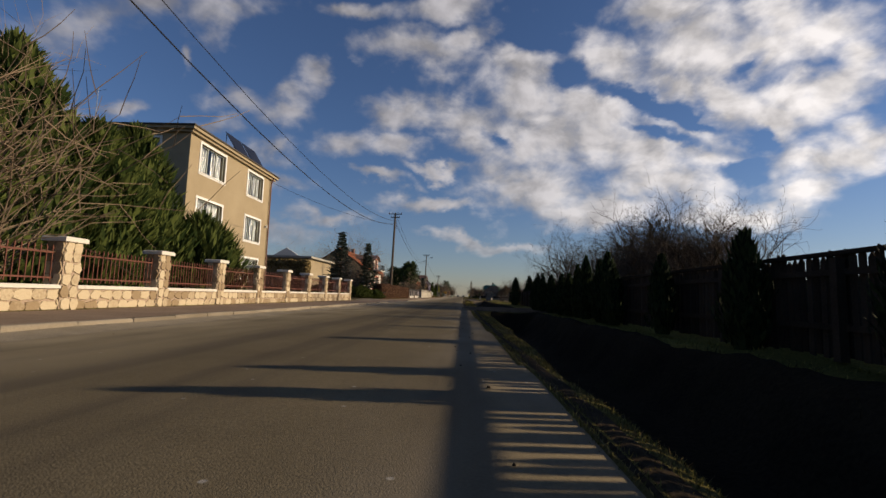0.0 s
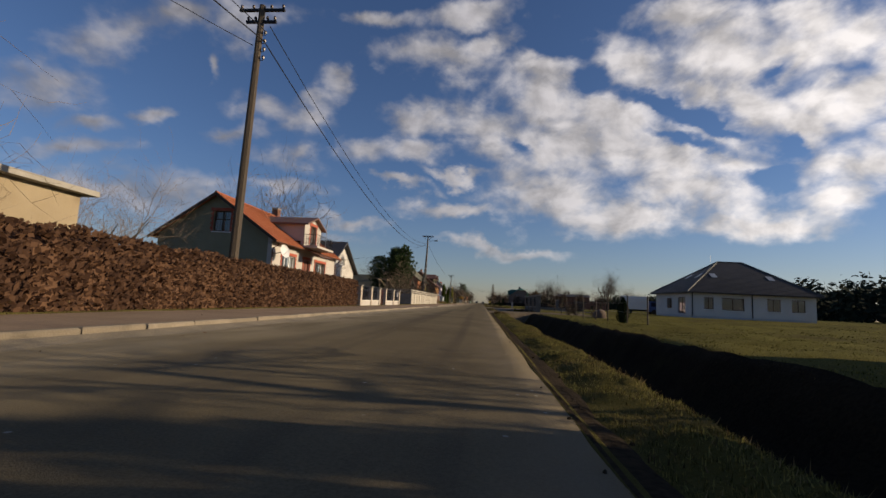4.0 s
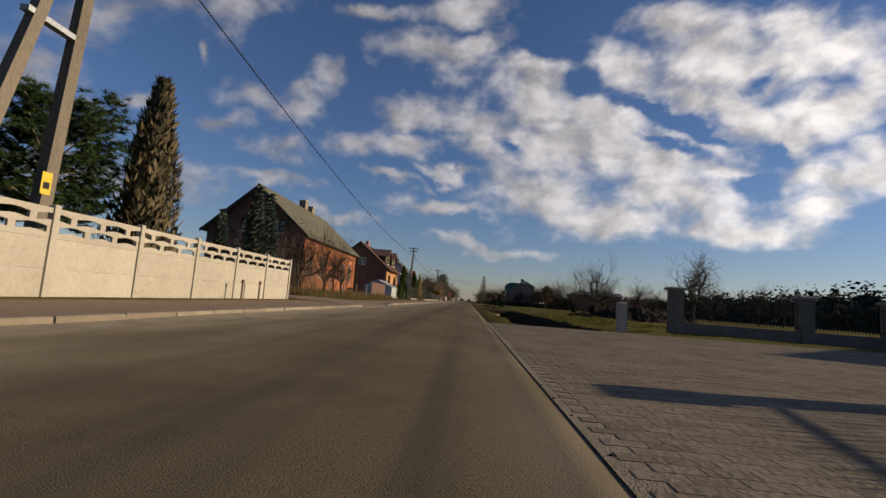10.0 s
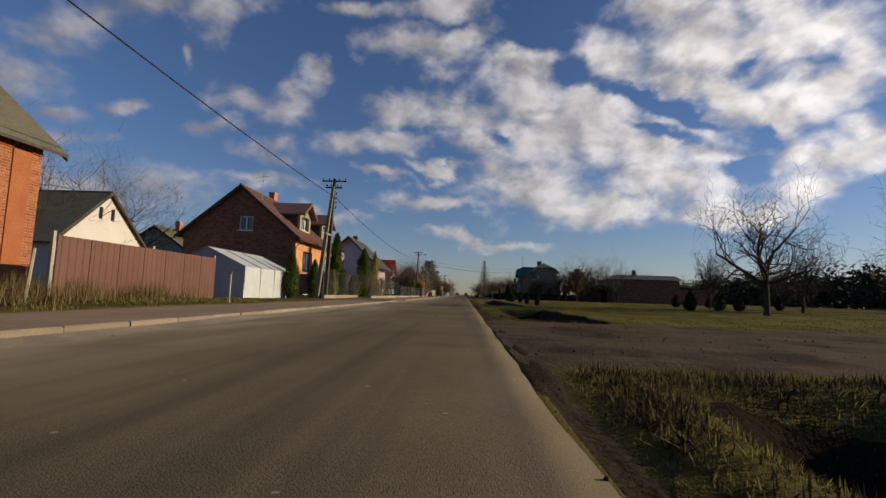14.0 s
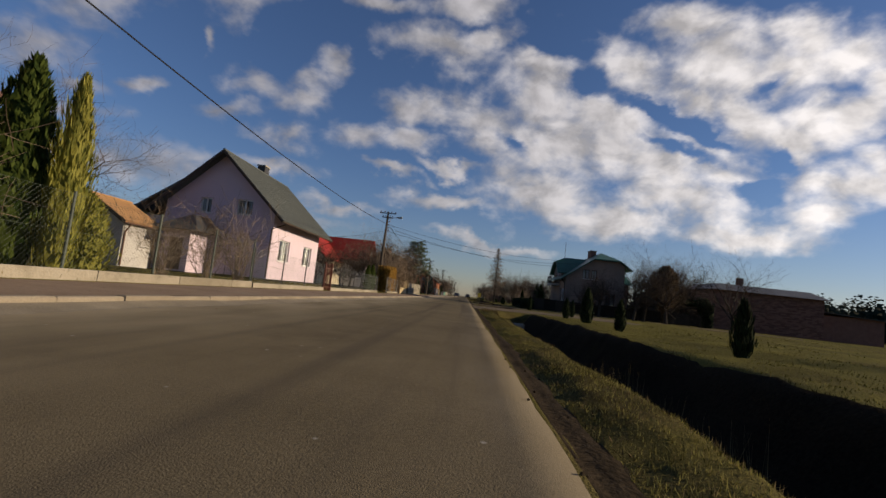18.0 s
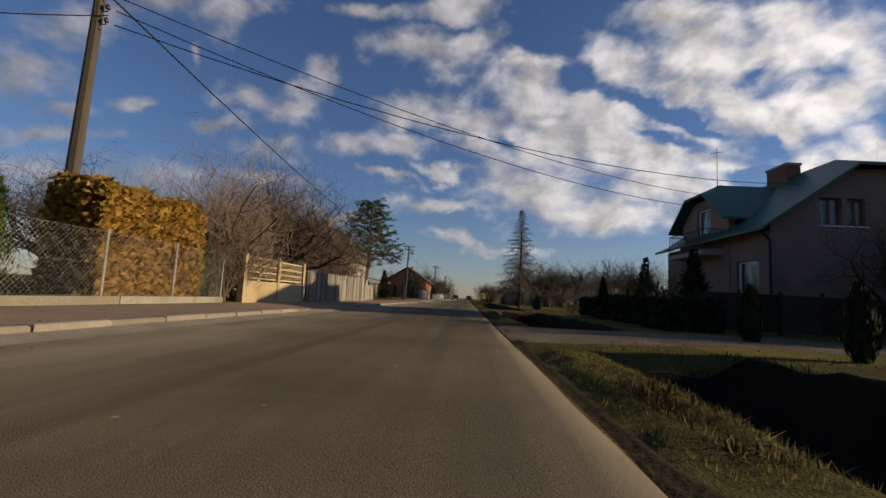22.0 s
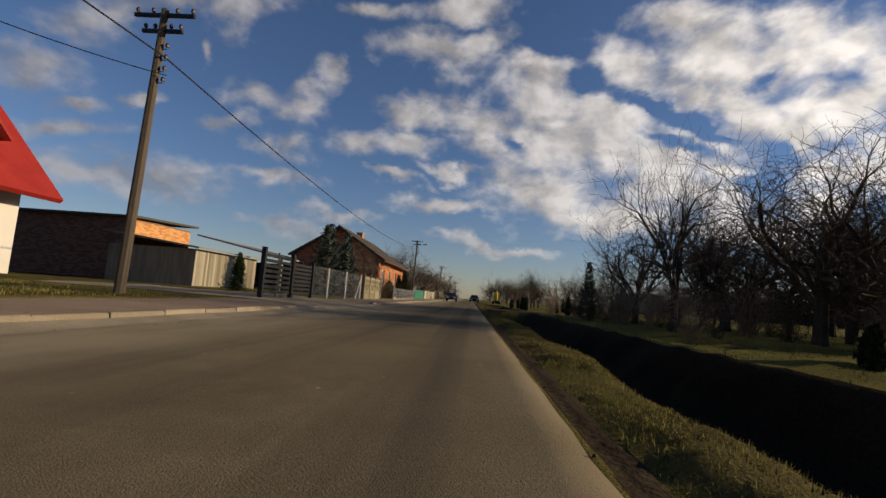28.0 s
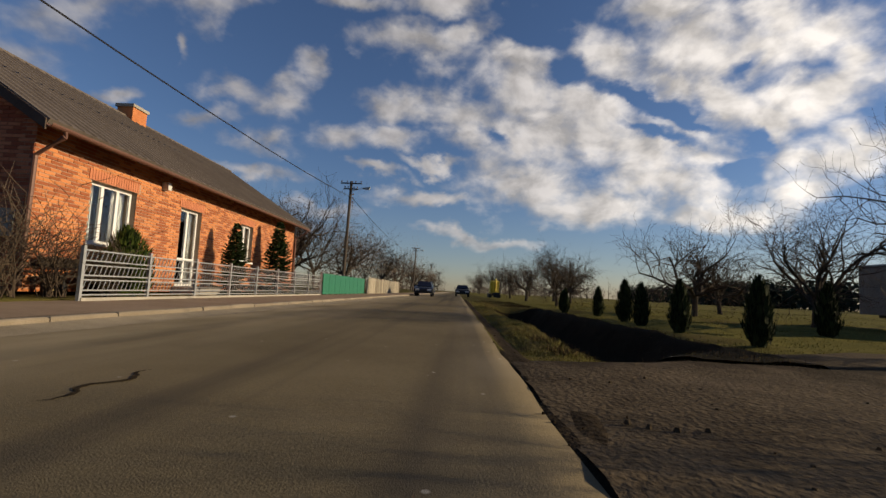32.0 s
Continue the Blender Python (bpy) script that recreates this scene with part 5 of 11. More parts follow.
    for x in (-21.2, -22.2):
        part("porch_post", Geo().box(x - 0.1, x + 0.1, 91.7, 91.9, 0.15, 2.75), M["stucco_white"], h)
    chimney(h, -22.8, 100.2, 7.0, 8.7, M["roof_black"], 0.7, 0.9)


white_gable_house()


def old_brick_house():
    xf, y0, y1, zb, eave, ridge, depth = -12.1, 127.2, 142.9, 0.3, 4.65, 8.0, 7.6
    holes = [(128.2, 129.4, 1.55, 3.25), (131.2, 132.5, 1.55, 3.3), (134.45, 135.85, 0.55, 3.15), (137.85, 138.95, 1.6, 3.2), (140.15, 141.2, 1.6, 3.2)]
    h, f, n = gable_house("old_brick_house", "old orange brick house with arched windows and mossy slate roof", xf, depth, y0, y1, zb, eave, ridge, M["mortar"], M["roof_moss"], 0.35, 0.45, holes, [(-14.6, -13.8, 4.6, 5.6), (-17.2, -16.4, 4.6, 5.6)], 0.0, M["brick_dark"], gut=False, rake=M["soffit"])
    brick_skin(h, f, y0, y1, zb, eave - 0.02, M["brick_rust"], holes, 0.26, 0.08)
    # gable turned from the sun: its shade is in the darker brick colour
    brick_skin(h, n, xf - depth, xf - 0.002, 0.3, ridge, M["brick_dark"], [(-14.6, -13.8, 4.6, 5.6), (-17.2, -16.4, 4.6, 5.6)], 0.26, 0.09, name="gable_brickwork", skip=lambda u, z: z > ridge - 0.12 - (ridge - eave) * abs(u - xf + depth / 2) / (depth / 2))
    for o in [(-14.6, -13.8, 4.6, 5.6), (-17.2, -16.4, 4.6, 5.6)]:
        window(h, n, *o, M["brown_frame"], 1, 0.5, curtain=False)
    for i, o in enumerate(holes):
        if i == 2:
            door(h, f, *o, M["door_brown"], label="brown double-leaf panelled door")
            tr = Geo()
            f.box(tr, o[0], o[1], -0.16, -0.14, o[3] - 0.42, o[3] - 0.06)
            part("transom", tr, M["room"], h)
        else:
            window(h, f, *o, M["grey_frame"], 1, 0.66, curtain=False, sill_mat=M["concrete"], label="weathered grey-green casement window")
        # segmental arch of upright bricks over the opening
        g, k = Geo(), 11
        for j in range(k):
            t0 = (j + 0.04) / k
            t1 = (j + 0.92) / k
            ua, ub = o[0] - 0.16 + (o[1] - o[0] + 0.32) * t0, o[0] - 0.16 + (o[1] - o[0] + 0.32) * t1
            lift = lambda t: 0.14 * (1 - (2 * t - 1) ** 2)
            za, zb2 = o[3] + 0.02 + lift(t0), o[3] + 0.02 + lift(t1)
            g.prism([f.p(ua, 0, za), f.p(ub, 0, zb2), f.p(ub, 0, zb2 + 0.27), f.p(ua, 0, za + 0.27)], [f.p(ua, 0.05, za), f.p(ub, 0.05, zb2), f.p(ub, 0.05, zb2 + 0.27), f.p(ua, 0.05, za + 0.27)])
        part("brick_arch", g, M["brick_red"], h, "segmental brick arch")
    # lesenes and the stepped frieze below the eaves
    for u in (127.2, 133.35, 136.6, 142.0):
        part("lesene", Plane("x", xf, 1).box(Geo(), u, u + 0.55, 0.0, 0.05, 0.3, eave - 0.35), M["brick_rust"], h)
    fr = Geo()
    f.box(fr, y0, y1, 0, 0.10, eave - 0.16, eave - 0.02)
    f.box(fr, y0, y1, 0, 0.05, eave - 0.40, eave - 0.33)
    u = y0
    while u < y1 - 0.1:
        f.box(fr, u, u + 0.11, 0, 0.08, eave - 0.33, eave - 0.16)
        u += 0.22
    part("frieze", fr, M["brick_rust"], h, "stepped brick frieze")
    # the plinth leaves the doorway free
    part("plinth", walled(Geo(), Plane("x", xf + 0.07, 1), y0, y1, 0.1, 0.72, [(134.4, 135.9, 0.1, 0.72)], 0.07), M["brick_rust"], h)
    for i, o in enumerate(holes):
        if i != 2:
            a = Geo()
            f.box(a, o[0] - 0.05, o[1] + 0.05, 0.0, 0.05, 0.95, 1.3)
            part("apron", a, M["brick_rust"], h)
    chimney(h, -16.3, 137.3, 7.4, 9.1, M["old_plinth"], 0.6, 0.8)
    chimney(h, -16.3, 139.4, 7.4, 8.9, M["old_plinth"], 0.6, 0.8)


old_brick_house()


def outbuilding_white():
    h, f, n = gable_house("white_outbuilding", "low white outbuilding with an old slate roof", -24.0, 10.0, 164.0, 176.0, 0.15, 4.4, 8.0, M["stucco_white"], M["roof_moss"], 0.3, 0.25, gable_holes=[(-29.9, -29.5, 6.2, 7.0), (-28.6, -28.2, 6.2, 7.0)], gut=False)
    chimney(h, -31.0, 168.0, 6.5, 8.6, M["brick_orange"], 0.5, 0.6)


outbuilding_white()


def brick_house_with_dormers():
    xf, y0, y1, zb, eave, ridge, depth = -12.5, 164.6, 175.8, 0.2, 4.75, 8.4, 8.8
    holes = [(166.3, 168.6, 2.0, 3.65), (171.5, 173.7, 2.0, 3.65)]
    gh = [(-17.0, -15.9, 5.0, 6.1)]
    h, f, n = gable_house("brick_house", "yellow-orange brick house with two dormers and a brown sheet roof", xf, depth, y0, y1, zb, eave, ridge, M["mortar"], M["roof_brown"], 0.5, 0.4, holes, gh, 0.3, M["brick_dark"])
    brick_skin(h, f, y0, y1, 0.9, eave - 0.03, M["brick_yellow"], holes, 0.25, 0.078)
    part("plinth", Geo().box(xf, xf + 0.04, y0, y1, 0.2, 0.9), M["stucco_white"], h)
    # same bricks as the front, coloured dark for the shaded gable
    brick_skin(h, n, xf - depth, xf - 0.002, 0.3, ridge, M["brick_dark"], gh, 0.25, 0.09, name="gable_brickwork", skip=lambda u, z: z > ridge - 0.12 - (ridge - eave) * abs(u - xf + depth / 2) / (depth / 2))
    for o in holes:
        window(h, f, *o, M["brown_frame"], 3, 0.0, curtain=True, sill_mat=M["concrete"])
        soldier = Geo()
        u = o[0] - 0.1
        while u < o[1] + 0.05:
            f.box(soldier, u, u + 0.065, 0.0, 0.02, o[3], o[3] + 0.24)
            u += 0.078
        part("lintel", soldier, M["brick_yellow"], h, kind="stuff")
    window(h, n, *gh[0], M["white_frame"], 1)
    for a in (166.9, 172.7):
        b = a + 2.6
        mid, xd = (a + b) / 2, -13.1
        pl = Plane("x", xd, 1)
        zr = 7.75
        top = lambda u: 6.85 + (zr - 6.85) * (1 - abs(u - mid) / (b - a) * 2)
        o = (a + 0.45, b - 0.45, 5.5, 6.65)
        d = part("dormer", walled(Geo(), pl, a, b, 5.1, top, [o], 0.22, (mid,)), M["stucco_olive"], h)
        for yc in (a, b - 0.15):
            part("cheek", Geo().box(xd - 3.6, xd - 0.22, yc, yc + 0.15, 5.4, 6.85), M["soffit"], d)
        for s in (-1, 1):
            e = mid + s * ((b - a) / 2 + 0.35)
            ze = 6.85 - (zr - 6.85) / (b - a) * 2 * 0.35
            part("dormer_roof", Geo().prism([(xd + 0.45, e, ze), (xd + 0.45, mid, zr), (xd + 0.45, mid, zr + 0.14), (xd + 0.45, e, ze + 0.14)], [(xd - 4.4, e, ze), (xd - 4.4, mid, zr), (xd - 4.4, mid, zr + 0.14), (xd - 4.4, e, ze + 0.14)]), M["roof_brown"], d)
            part("barge_board", Geo().prism([(xd + 0.45, e, ze - 0.12), (xd + 0.45, mid, zr - 0.12), (xd + 0.45, mid, zr + 0.15), (xd + 0.45, e, ze + 0.15)], [(xd + 0.5, e, ze - 0.12), (xd + 0.5, mid, zr - 0.12), (xd + 0.5, mid, zr + 0.15), (xd + 0.5, e, ze + 0.15)]), M["metal_brown"], d)
        window(h, pl, *o, M["brown_frame"], 1)
    dish = Geo().lathe(0, 0, [(0.0, 0.001), (0.02, 0.16), (0.07, 0.32), (0.14, 0.44)], 18)
    m = Matrix.Translation((-11.75, 174.9, 4.0)) @ Euler((radians(-8), radians(78), radians(-20))).to_matrix().to_4x4()
    dish.v = [tuple(m @ Vector(p)) for p in dish.v]
    part("satellite_dish", dish, M["white_metal"], h, "white satellite dish", True)
    part("dish_arm", Geo().tube((-12.5, 174.9, 3.9), (-11.8, 174.9, 4.0), 0.025, 0.025, 6), M["zinc"], h)
    chimney(h, -17.4, 171.4, 7.9, 9.4, M["brick_red"], 0.5, 0.7)
    part("aerial", Geo().tube((-15.6, 165.2, 7.4), (-15.6, 165.2, 9.6), 0.02, 0.02, 5).tube((-16.1, 165.2, 9.3), (-15.1, 165.2, 9.4), 0.012, 0.012, 4).tube((-16.0, 165.2, 9.0), (-15.2, 165.2, 9.1), 0.012, 0.012, 4), M["zinc"], h)
    # brown sheet gate posts beside the yard
    gate = thing("yard_gate", "brown sheet metal yard gate between posts", "gate", (-9.6, 164, 0.15))
    part("gate_leaf", Geo().box(-11.6, -9.9, 163.4, 163.45, 0.3, 1.75), M["metal_brown"], gate)
    for x in (-11.7, -9.8):
        part("post", Geo().box(x - 0.07, x + 0.07, 163.35, 163.5, 0.1, 1.9), M["metal_brown"], gate)


brick_house_with_dormers()


def pink_house():
    xf, y0, y1, zb, eave, ridge, depth = -12.3, 194.2, 203.4, 0.3, 4.75, 8.15, 7.3
    holes = [(195.5, 197.35, 1.55, 3.0), (200.1, 201.95, 1.55, 3.0)]
    gh = [(-14.9, -13.85, 4.25, 5.25), (-17.35, -16.6, 4.15, 5.15)]
    h, f, n = gable_house("pink_house", "pale pink rendered house with a dark grey-green sheet roof", xf, depth, y0, y1, zb, eave, ridge, M["stucco_pink"], M["roof_grey"], 0.85, 0.7, holes, gh, 0.28, gut_mat=M["soffit"])
    for o in holes:
        window(h, f, *o, M["white_frame"], 1, 0.0, curtain=True)
    for o in gh:
        window(h, n, *o, M["white_frame"], 1)
    # porch on the gable side
    px0, px1, py0 = -18.0, -16.3, 192.0
    part("porch", Geo().box(px0, px1, py0, y0, 0.2, 2.75), M["stucco_pink"], h)
    g = Geo()
    g.prism([(px0 - 0.5, py0 - 0.6, 2.7), (px1 + 0.7, py0 - 0.6, 2.7), (px1 + 0.7, y0, 2.7), (px0 - 0.5, y0, 2.7)], [((px0 + px1) / 2 + 0.4, py0 + 0.6, 3.75), ((px0 + px1) / 2 + 0.6, py0 + 0.6, 3.75), ((px0 + px1) / 2 + 0.6, y0, 3.75), ((px0 + px1) / 2 + 0.4, y0, 3.75)])
    part("porch_roof", g, M["roof_black"], h)
    part("porch_door", Geo().box(px0 + 0.5, px0 + 1.3, py0 - 0.03, py0, 0.3, 2.2), M["brown_frame"], h)
    part("side_wing", Geo().box(-22.0, -19.6, 194.6, 202.0, 0.2, 3.7), M["stucco_pink"], h)
    part("wing_roof", Geo().prism([(-22.6, 193.6, 3.1), (-18.2, 193.6, 6.1), (-18.2, 193.6, 6.25), (-22.6, 193.6, 3.25)], [(-22.6, 202.6, 3.1), (-18.2, 202.6, 6.1), (-18.2, 202.6, 6.25), (-22.6, 202.6, 3.25)]), M["roof_grey"], h)
    chimney(h, -16.6, 200.6, 7.6, 9.1, M["roof_black"], 0.6, 0.8)
    chimney(h, -19.2, 196.5, 5.0, 6.9, M["roof_black"], 0.6, 0.6)
    bench = thing("garden_rack", "dark metal rack against a pink wall", "rack", (-14.6, 193.2, 0.3))
    part("rack_frame", Geo().path([(-14.9, 193.85, 0.2), (-14.9, 193.85, 1.75), (-14.2, 193.85, 1.75), (-14.2, 193.85, 0.2)], 0.02, 5).path([(-14.9, 193.2, 1.3), (-14.2, 193.2, 1.3)], 0.02, 5), M["metal_black"], bench)


pink_house()


def simple_far_house(name, label, xf, depth, y0, y1, eave, ridge, wall, roof, holes=(), gh=(), frame_mat=None, chim=None, rib=0.0, side=None):
    h, f, n = gable_house(name, label, xf, depth, y0, y1, 0.15, eave, ridge, M[wall], M[roof], 0.4, 0.35, holes, gh, rib, M[side] if side else None, gut=bool(holes))
    for o in holes:
        window(h, f, *o, M[frame_mat or "white_frame"], 1)
    for o in gh:
        window(h, n, *o, M[frame_mat or "white_frame"], 1)
    if chim:
        chimney(h, *chim, M["brick_red"], 0.5, 0.5)
    return h, f, n


simple_far_house("shed_house", "old low house with a brick chimney", -27.0, 9.0, 176.0, 186.0, 3.6, 6.6, "stucco_tan", "roof_moss", chim=(-31.0, 179.0, 6.0, 7.6))
simple_far_house("red_roof_house", "low house with a red sheet roof behind garden trees", -24.0, 8.0, 243.0, 255.0, 4.6, 8.4, "stucco_tan", "roof_red", chim=(-28.0, 248.0, 8.0, 9.2))
simple_far_house("old_white_house", "old cream rendered house behind a pine, its gable of dark boards", -10.1, 4.9, 235.2, 246.0, 3.8, 6.3, "stucco_old", "roof_moss", [(237.3, 238.4, 1.3, 2.9), (240.0, 241.0, 1.3, 2.9), (243.2, 244.3, 1.3, 2.9)], (), "white_frame", (-12.6, 239.6, 6.0, 7.0), side="gable_boards")


def red_roof_white_house():
    """White house with a steep red roof: a gable to the road with a balcony, and a wing with two small dormers."""
    h = thing("white_red_house", "white house with steep red tile roof, balcony and small dormers", "house", (-15.5, 250.5, 0.3))
    xf, y0, y1, ym, eave, ridge, depth = -11.0, 246.7, 250.5, 248.6, 3.75, 5.6, 8.0
    pl = Plane("x", xf, 1)
    s = (ridge - eave) / (ym - y0)
    top = lambda u: ridge - s * abs(u - ym)
    holes = [(247.9, 249.3, 3.05, 4.5), (247.2, 248.2, 1.1, 2.3), (249.0, 250.0, 1.1, 2.3)]
    part("gable_wall", walled(Geo(), pl, y0, y1, 0.2, top, holes, 0.3, (ym,)), M["stucco_white"], h)
    for y, o in ((y0, -1), (y1, 1)):
        part("side_wall", walled(Geo(), Plane("y", y, o), xf - depth, xf - 0.3, 0.2, eave), M["stucco_white"], h)
    part("floor_slab", Geo().box(xf - depth, xf - 0.3, y0 + 0.3, y1 - 0.3, 2.6, 2.8), M["room"], h)
    for o in holes:
        window(h, pl, *o, M["white_frame"], 2 if o[2] > 3 else 1, curtain="drawn", sill=o[2] < 3)
    for side in (-1, 1):
        ye = y0 - 0.7 if side < 0 else y1 + 0.7
        ze = ridge - s * abs(ye - ym)
        ring = lambda x: [(x, ye, ze), (x, ym, ridge), (x, ym, ridge + 0.09), (x, ye, ze + 0.09)]
        r = part("roof", Geo().prism(ring(xf + 0.42), ring(xf - depth)), M["roof_red"], h)
        part("barge_board", Geo().prism([(xf + 0.42, ye, ze - 0.06), (xf + 0.42, ym, ridge - 0.06), (xf + 0.42, ym, ridge + 0.1), (xf + 0.42, ye, ze + 0.1)], [(xf + 0.426, ye, ze - 0.06), (xf + 0.426, ym, ridge - 0.06), (xf + 0.426, ym, ridge + 0.1), (xf + 0.426, ye, ze + 0.1)]), M["roof_red"], r)
    part("balcony_slab", Geo().box(xf, xf + 0.7, y0 + 0.3, y1 - 0.2, 2.78, 2.86), M["white_frame"], h)
    rail = Geo()
    for z in (3.0, 3.35):
        rail.path([(xf, y0 + 0.35, z), (xf + 0.65, y0 + 0.35, z), (xf + 0.65, y1 - 0.25, z), (xf, y1 - 0.25, z)], 0.012, 5)
    for k in range(24):
        rail.tube((xf + 0.65, y0 + 0.35 + k * 0.139, 2.86), (xf + 0.65, y0 + 0.35 + k * 0.139, 3.35), 0.006, 0.006, 4)
    part("railing", rail, M["zinc"], h, "thin grey balcony railing")
    # the wing beyond, ridge along the road
    wx, a, b, e2, r2, dp = -11.8, 250.5, 254.8, 3.15, 5.15, 3.6
    w = Plane("x", wx, 1)
    wh = [(252.4, 253.3, 1.2, 1.9)]
    part("wing_wall", walled(Geo(), w, a, b, 0.2, e2, wh), M["stucco_white"], h)
    part("wing_wall", walled(Geo(), Plane("y", b, 1), wx - dp, wx - 0.3, 0.2, lambda u: e2 + (r2 - e2) * (1 - abs(u - wx + dp / 2) / dp * 2), (), 0.3, (wx - dp / 2,)), M["stucco_white"], h)
    window(h, w, *wh[0], M["white_frame"], 1)
    g = Geo()
    pitched_slab(g, wx + 0.75, e2 - 0.83, wx - dp / 2, r2, a + 0.02, b + 0.4, 0.14)
    pitched_slab(g, wx - dp - 0.5, e2 - 0.55, wx - dp / 2, r2, a - 0.3, b + 0.5, 0.14)
    part("wing_roof", g, M["roof_red"], h)
    for y in (251.3, 253.0):
        pd = Plane("x", wx + 0.05, 1)
        mid = y + 0.45
        tp = lambda u: 3.8 + 0.45 * (1 - abs(u - mid) / 0.45)
        o = (y + 0.15, y + 0.75, 3.05, 3.75)
        d = part("dormer", walled(Geo(), pd, y, y + 0.9, 2.9, tp, [o], 0.2, (mid,)), M["stucco_white"], h)
        for sd in (-1, 1):
            e = mid + sd * 0.6
            part("dormer_roof", Geo().prism([(wx + 0.3, e, 3.66), (wx + 0.3, mid, 4.26), (wx + 0.3, mid, 4.36), (wx + 0.3, e, 3.76)], [(wx - 1.3, e, 3.66), (wx - 1.3, mid, 4.26), (wx - 1.3, mid, 4.36), (wx - 1.3, e, 3.76)]), M["roof_red"], d)
        window(h, pd, *o, M["white_frame"], 0, sill=False)


red_roof_white_house()
rh = bpy.data.objects["white_red_house"]
rh.matrix_basis = Matrix.Translation((0.36, 237.5, 0.5)) @ Matrix.Scale(1.75, 4) @ Matrix.Translation((-0.36, -237.5, -0.5)) @ rh.matrix_basis


def brick_workshop():
    """Low brick building with a sloping sheet roof behind the chain-link fence."""
    h = thing("brick_workshop", "low unplastered brick workshop with a sheet roof", "building", (-25, 278, 0.2))
    part("wall", Geo().box(-30.0, -21.2, 275.4, 281.4, 0.2, 4.1), M["mortar_dark"], h)
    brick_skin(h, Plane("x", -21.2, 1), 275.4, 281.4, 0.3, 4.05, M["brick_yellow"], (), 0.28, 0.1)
    # shaded side of the workshop, given as a darker brick
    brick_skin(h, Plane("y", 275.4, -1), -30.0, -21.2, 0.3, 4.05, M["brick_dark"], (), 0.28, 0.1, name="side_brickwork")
    part("roof", Geo().prism([(-30.4, 275.0, 4.1), (-20.8, 275.0, 4.1), (-20.8, 281.8, 4.4), (-30.4, 281.8, 4.4)], [(-30.4, 275.0, 4.24), (-20.8, 275.0, 4.24), (-20.8, 281.8, 4.54), (-30.4, 281.8, 4.54)]), M["roof_old"], h)
    part("lean_to", Geo().prism([(-21.0, 282, 3.9), (-14.0, 282, 2.6), (-14.0, 282, 2.72), (-21.0, 282, 4.02)], [(-21.0, 292, 3.9), (-14.0, 292, 2.6), (-14.0, 292, 2.72), (-21.0, 292, 4.02)]), M["grey_concrete"], h, "pale corrugated lean-to roof")
    for y in (282.2, 287, 291.8):
        part("post", Geo().box(-14.3, -14.1, y - 0.08, y + 0.08, 0.1, 2.6), M["wood_grey"], h)
    part("back_wall", Geo().box(-20.8, -14.4, 291.6, 291.7, 0.2, 2.6), M["wood_dark"], h)
    low = thing("low_shed", "low weathered shed with a pale sheet roof behind a lawn", "shed", (-18, 277, 0.1))
    part("wall", Geo().box(-20.9, -15.6, 273.4, 281.0, 0.1, 2.3), M["wood_grey"], low)
    for k in range(38):
        part("board", Geo().box(-15.6, -15.575, 273.42 + 0.2 * k, 273.59 + 0.2 * k, 0.12, 2.28), M["wood_grey"], low)
    part("roof", Geo().prism([(-21.1, 273.0, 3.0), (-15.2, 273.0, 2.3), (-15.2, 273.0, 2.4), (-21.1, 273.0, 3.1)], [(-21.1, 281.4, 3.0), (-15.2, 281.4, 2.3), (-15.2, 281.4, 2.4), (-21.1, 281.4, 3.1)]), M["grey_concrete"], low)


brick_workshop()


def last_brick_house():
    xf, y0, y1, zb, eave, ridge, depth = -7.5, 286.3, 300.0, 0.2, 3.55, 5.85, 7.2
    holes = [(287.7, 289.1, 1.25, 2.6), (290.95, 292.0, 0.35, 2.6), (294.6, 295.6, 1.3, 2.65)]
    gh = [(-11.4, -10.6, 3.6, 4.4), (-13.6, -12.9, 1.2, 2.5)]
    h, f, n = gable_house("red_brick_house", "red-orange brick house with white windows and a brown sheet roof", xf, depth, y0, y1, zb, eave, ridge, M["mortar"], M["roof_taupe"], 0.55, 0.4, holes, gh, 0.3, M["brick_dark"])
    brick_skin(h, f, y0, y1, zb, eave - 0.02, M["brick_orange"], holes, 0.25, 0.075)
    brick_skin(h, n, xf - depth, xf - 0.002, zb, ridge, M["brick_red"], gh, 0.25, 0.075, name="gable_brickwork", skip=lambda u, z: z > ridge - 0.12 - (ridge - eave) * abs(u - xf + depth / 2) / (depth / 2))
    for i, o in enumerate(holes):
        if i == 1:
            window(h, f, *o, M["white_frame"], 1, 0.35, curtain="drawn", sill=False, label="white glazed double door")
        else:
            window(h, f, *o, M["white_frame"], 2 if i == 0 else 1, 0.0, curtain="drawn")
        part("lintel", f.box(Geo(), o[0] - 0.1, o[1] + 0.1, 0.0, 0.014, o[3], o[3] + 0.24), M["mortar"], h)
        soldiers = h.children[-1]
        u = o[0] - 0.1
        while u < o[1] + 0.05:
            part("brick", f.box(Geo(), u, u + 0.065, 0.014, 0.026, o[3] + 0.004, o[3] + 0.236), M["brick_red"], soldiers)
            u += 0.078
    for o in gh:
        window(h, n, *o, M["brown_frame"], 1)
    part("step", Geo().chamfered(-7.5, -6.8, 290.8, 292.2, 0.1, 0.35, 0.02), M["concrete"], h)
    chimney(h, -11.1, 293.4, 5.5, 6.4, M["brick_orange"], 0.55, 0.7)
    part("wall_lamp", Geo().box(-7.5, -7.32, 290.0, 290.15, 2.9, 3.1), M["plastic_white"], h)
    part("meter_box", Geo().box(xf - 0.55, xf - 0.2, y0 - 0.12, y0, 1.2, 1.7), M["grey_frame"], h)


last_brick_house()


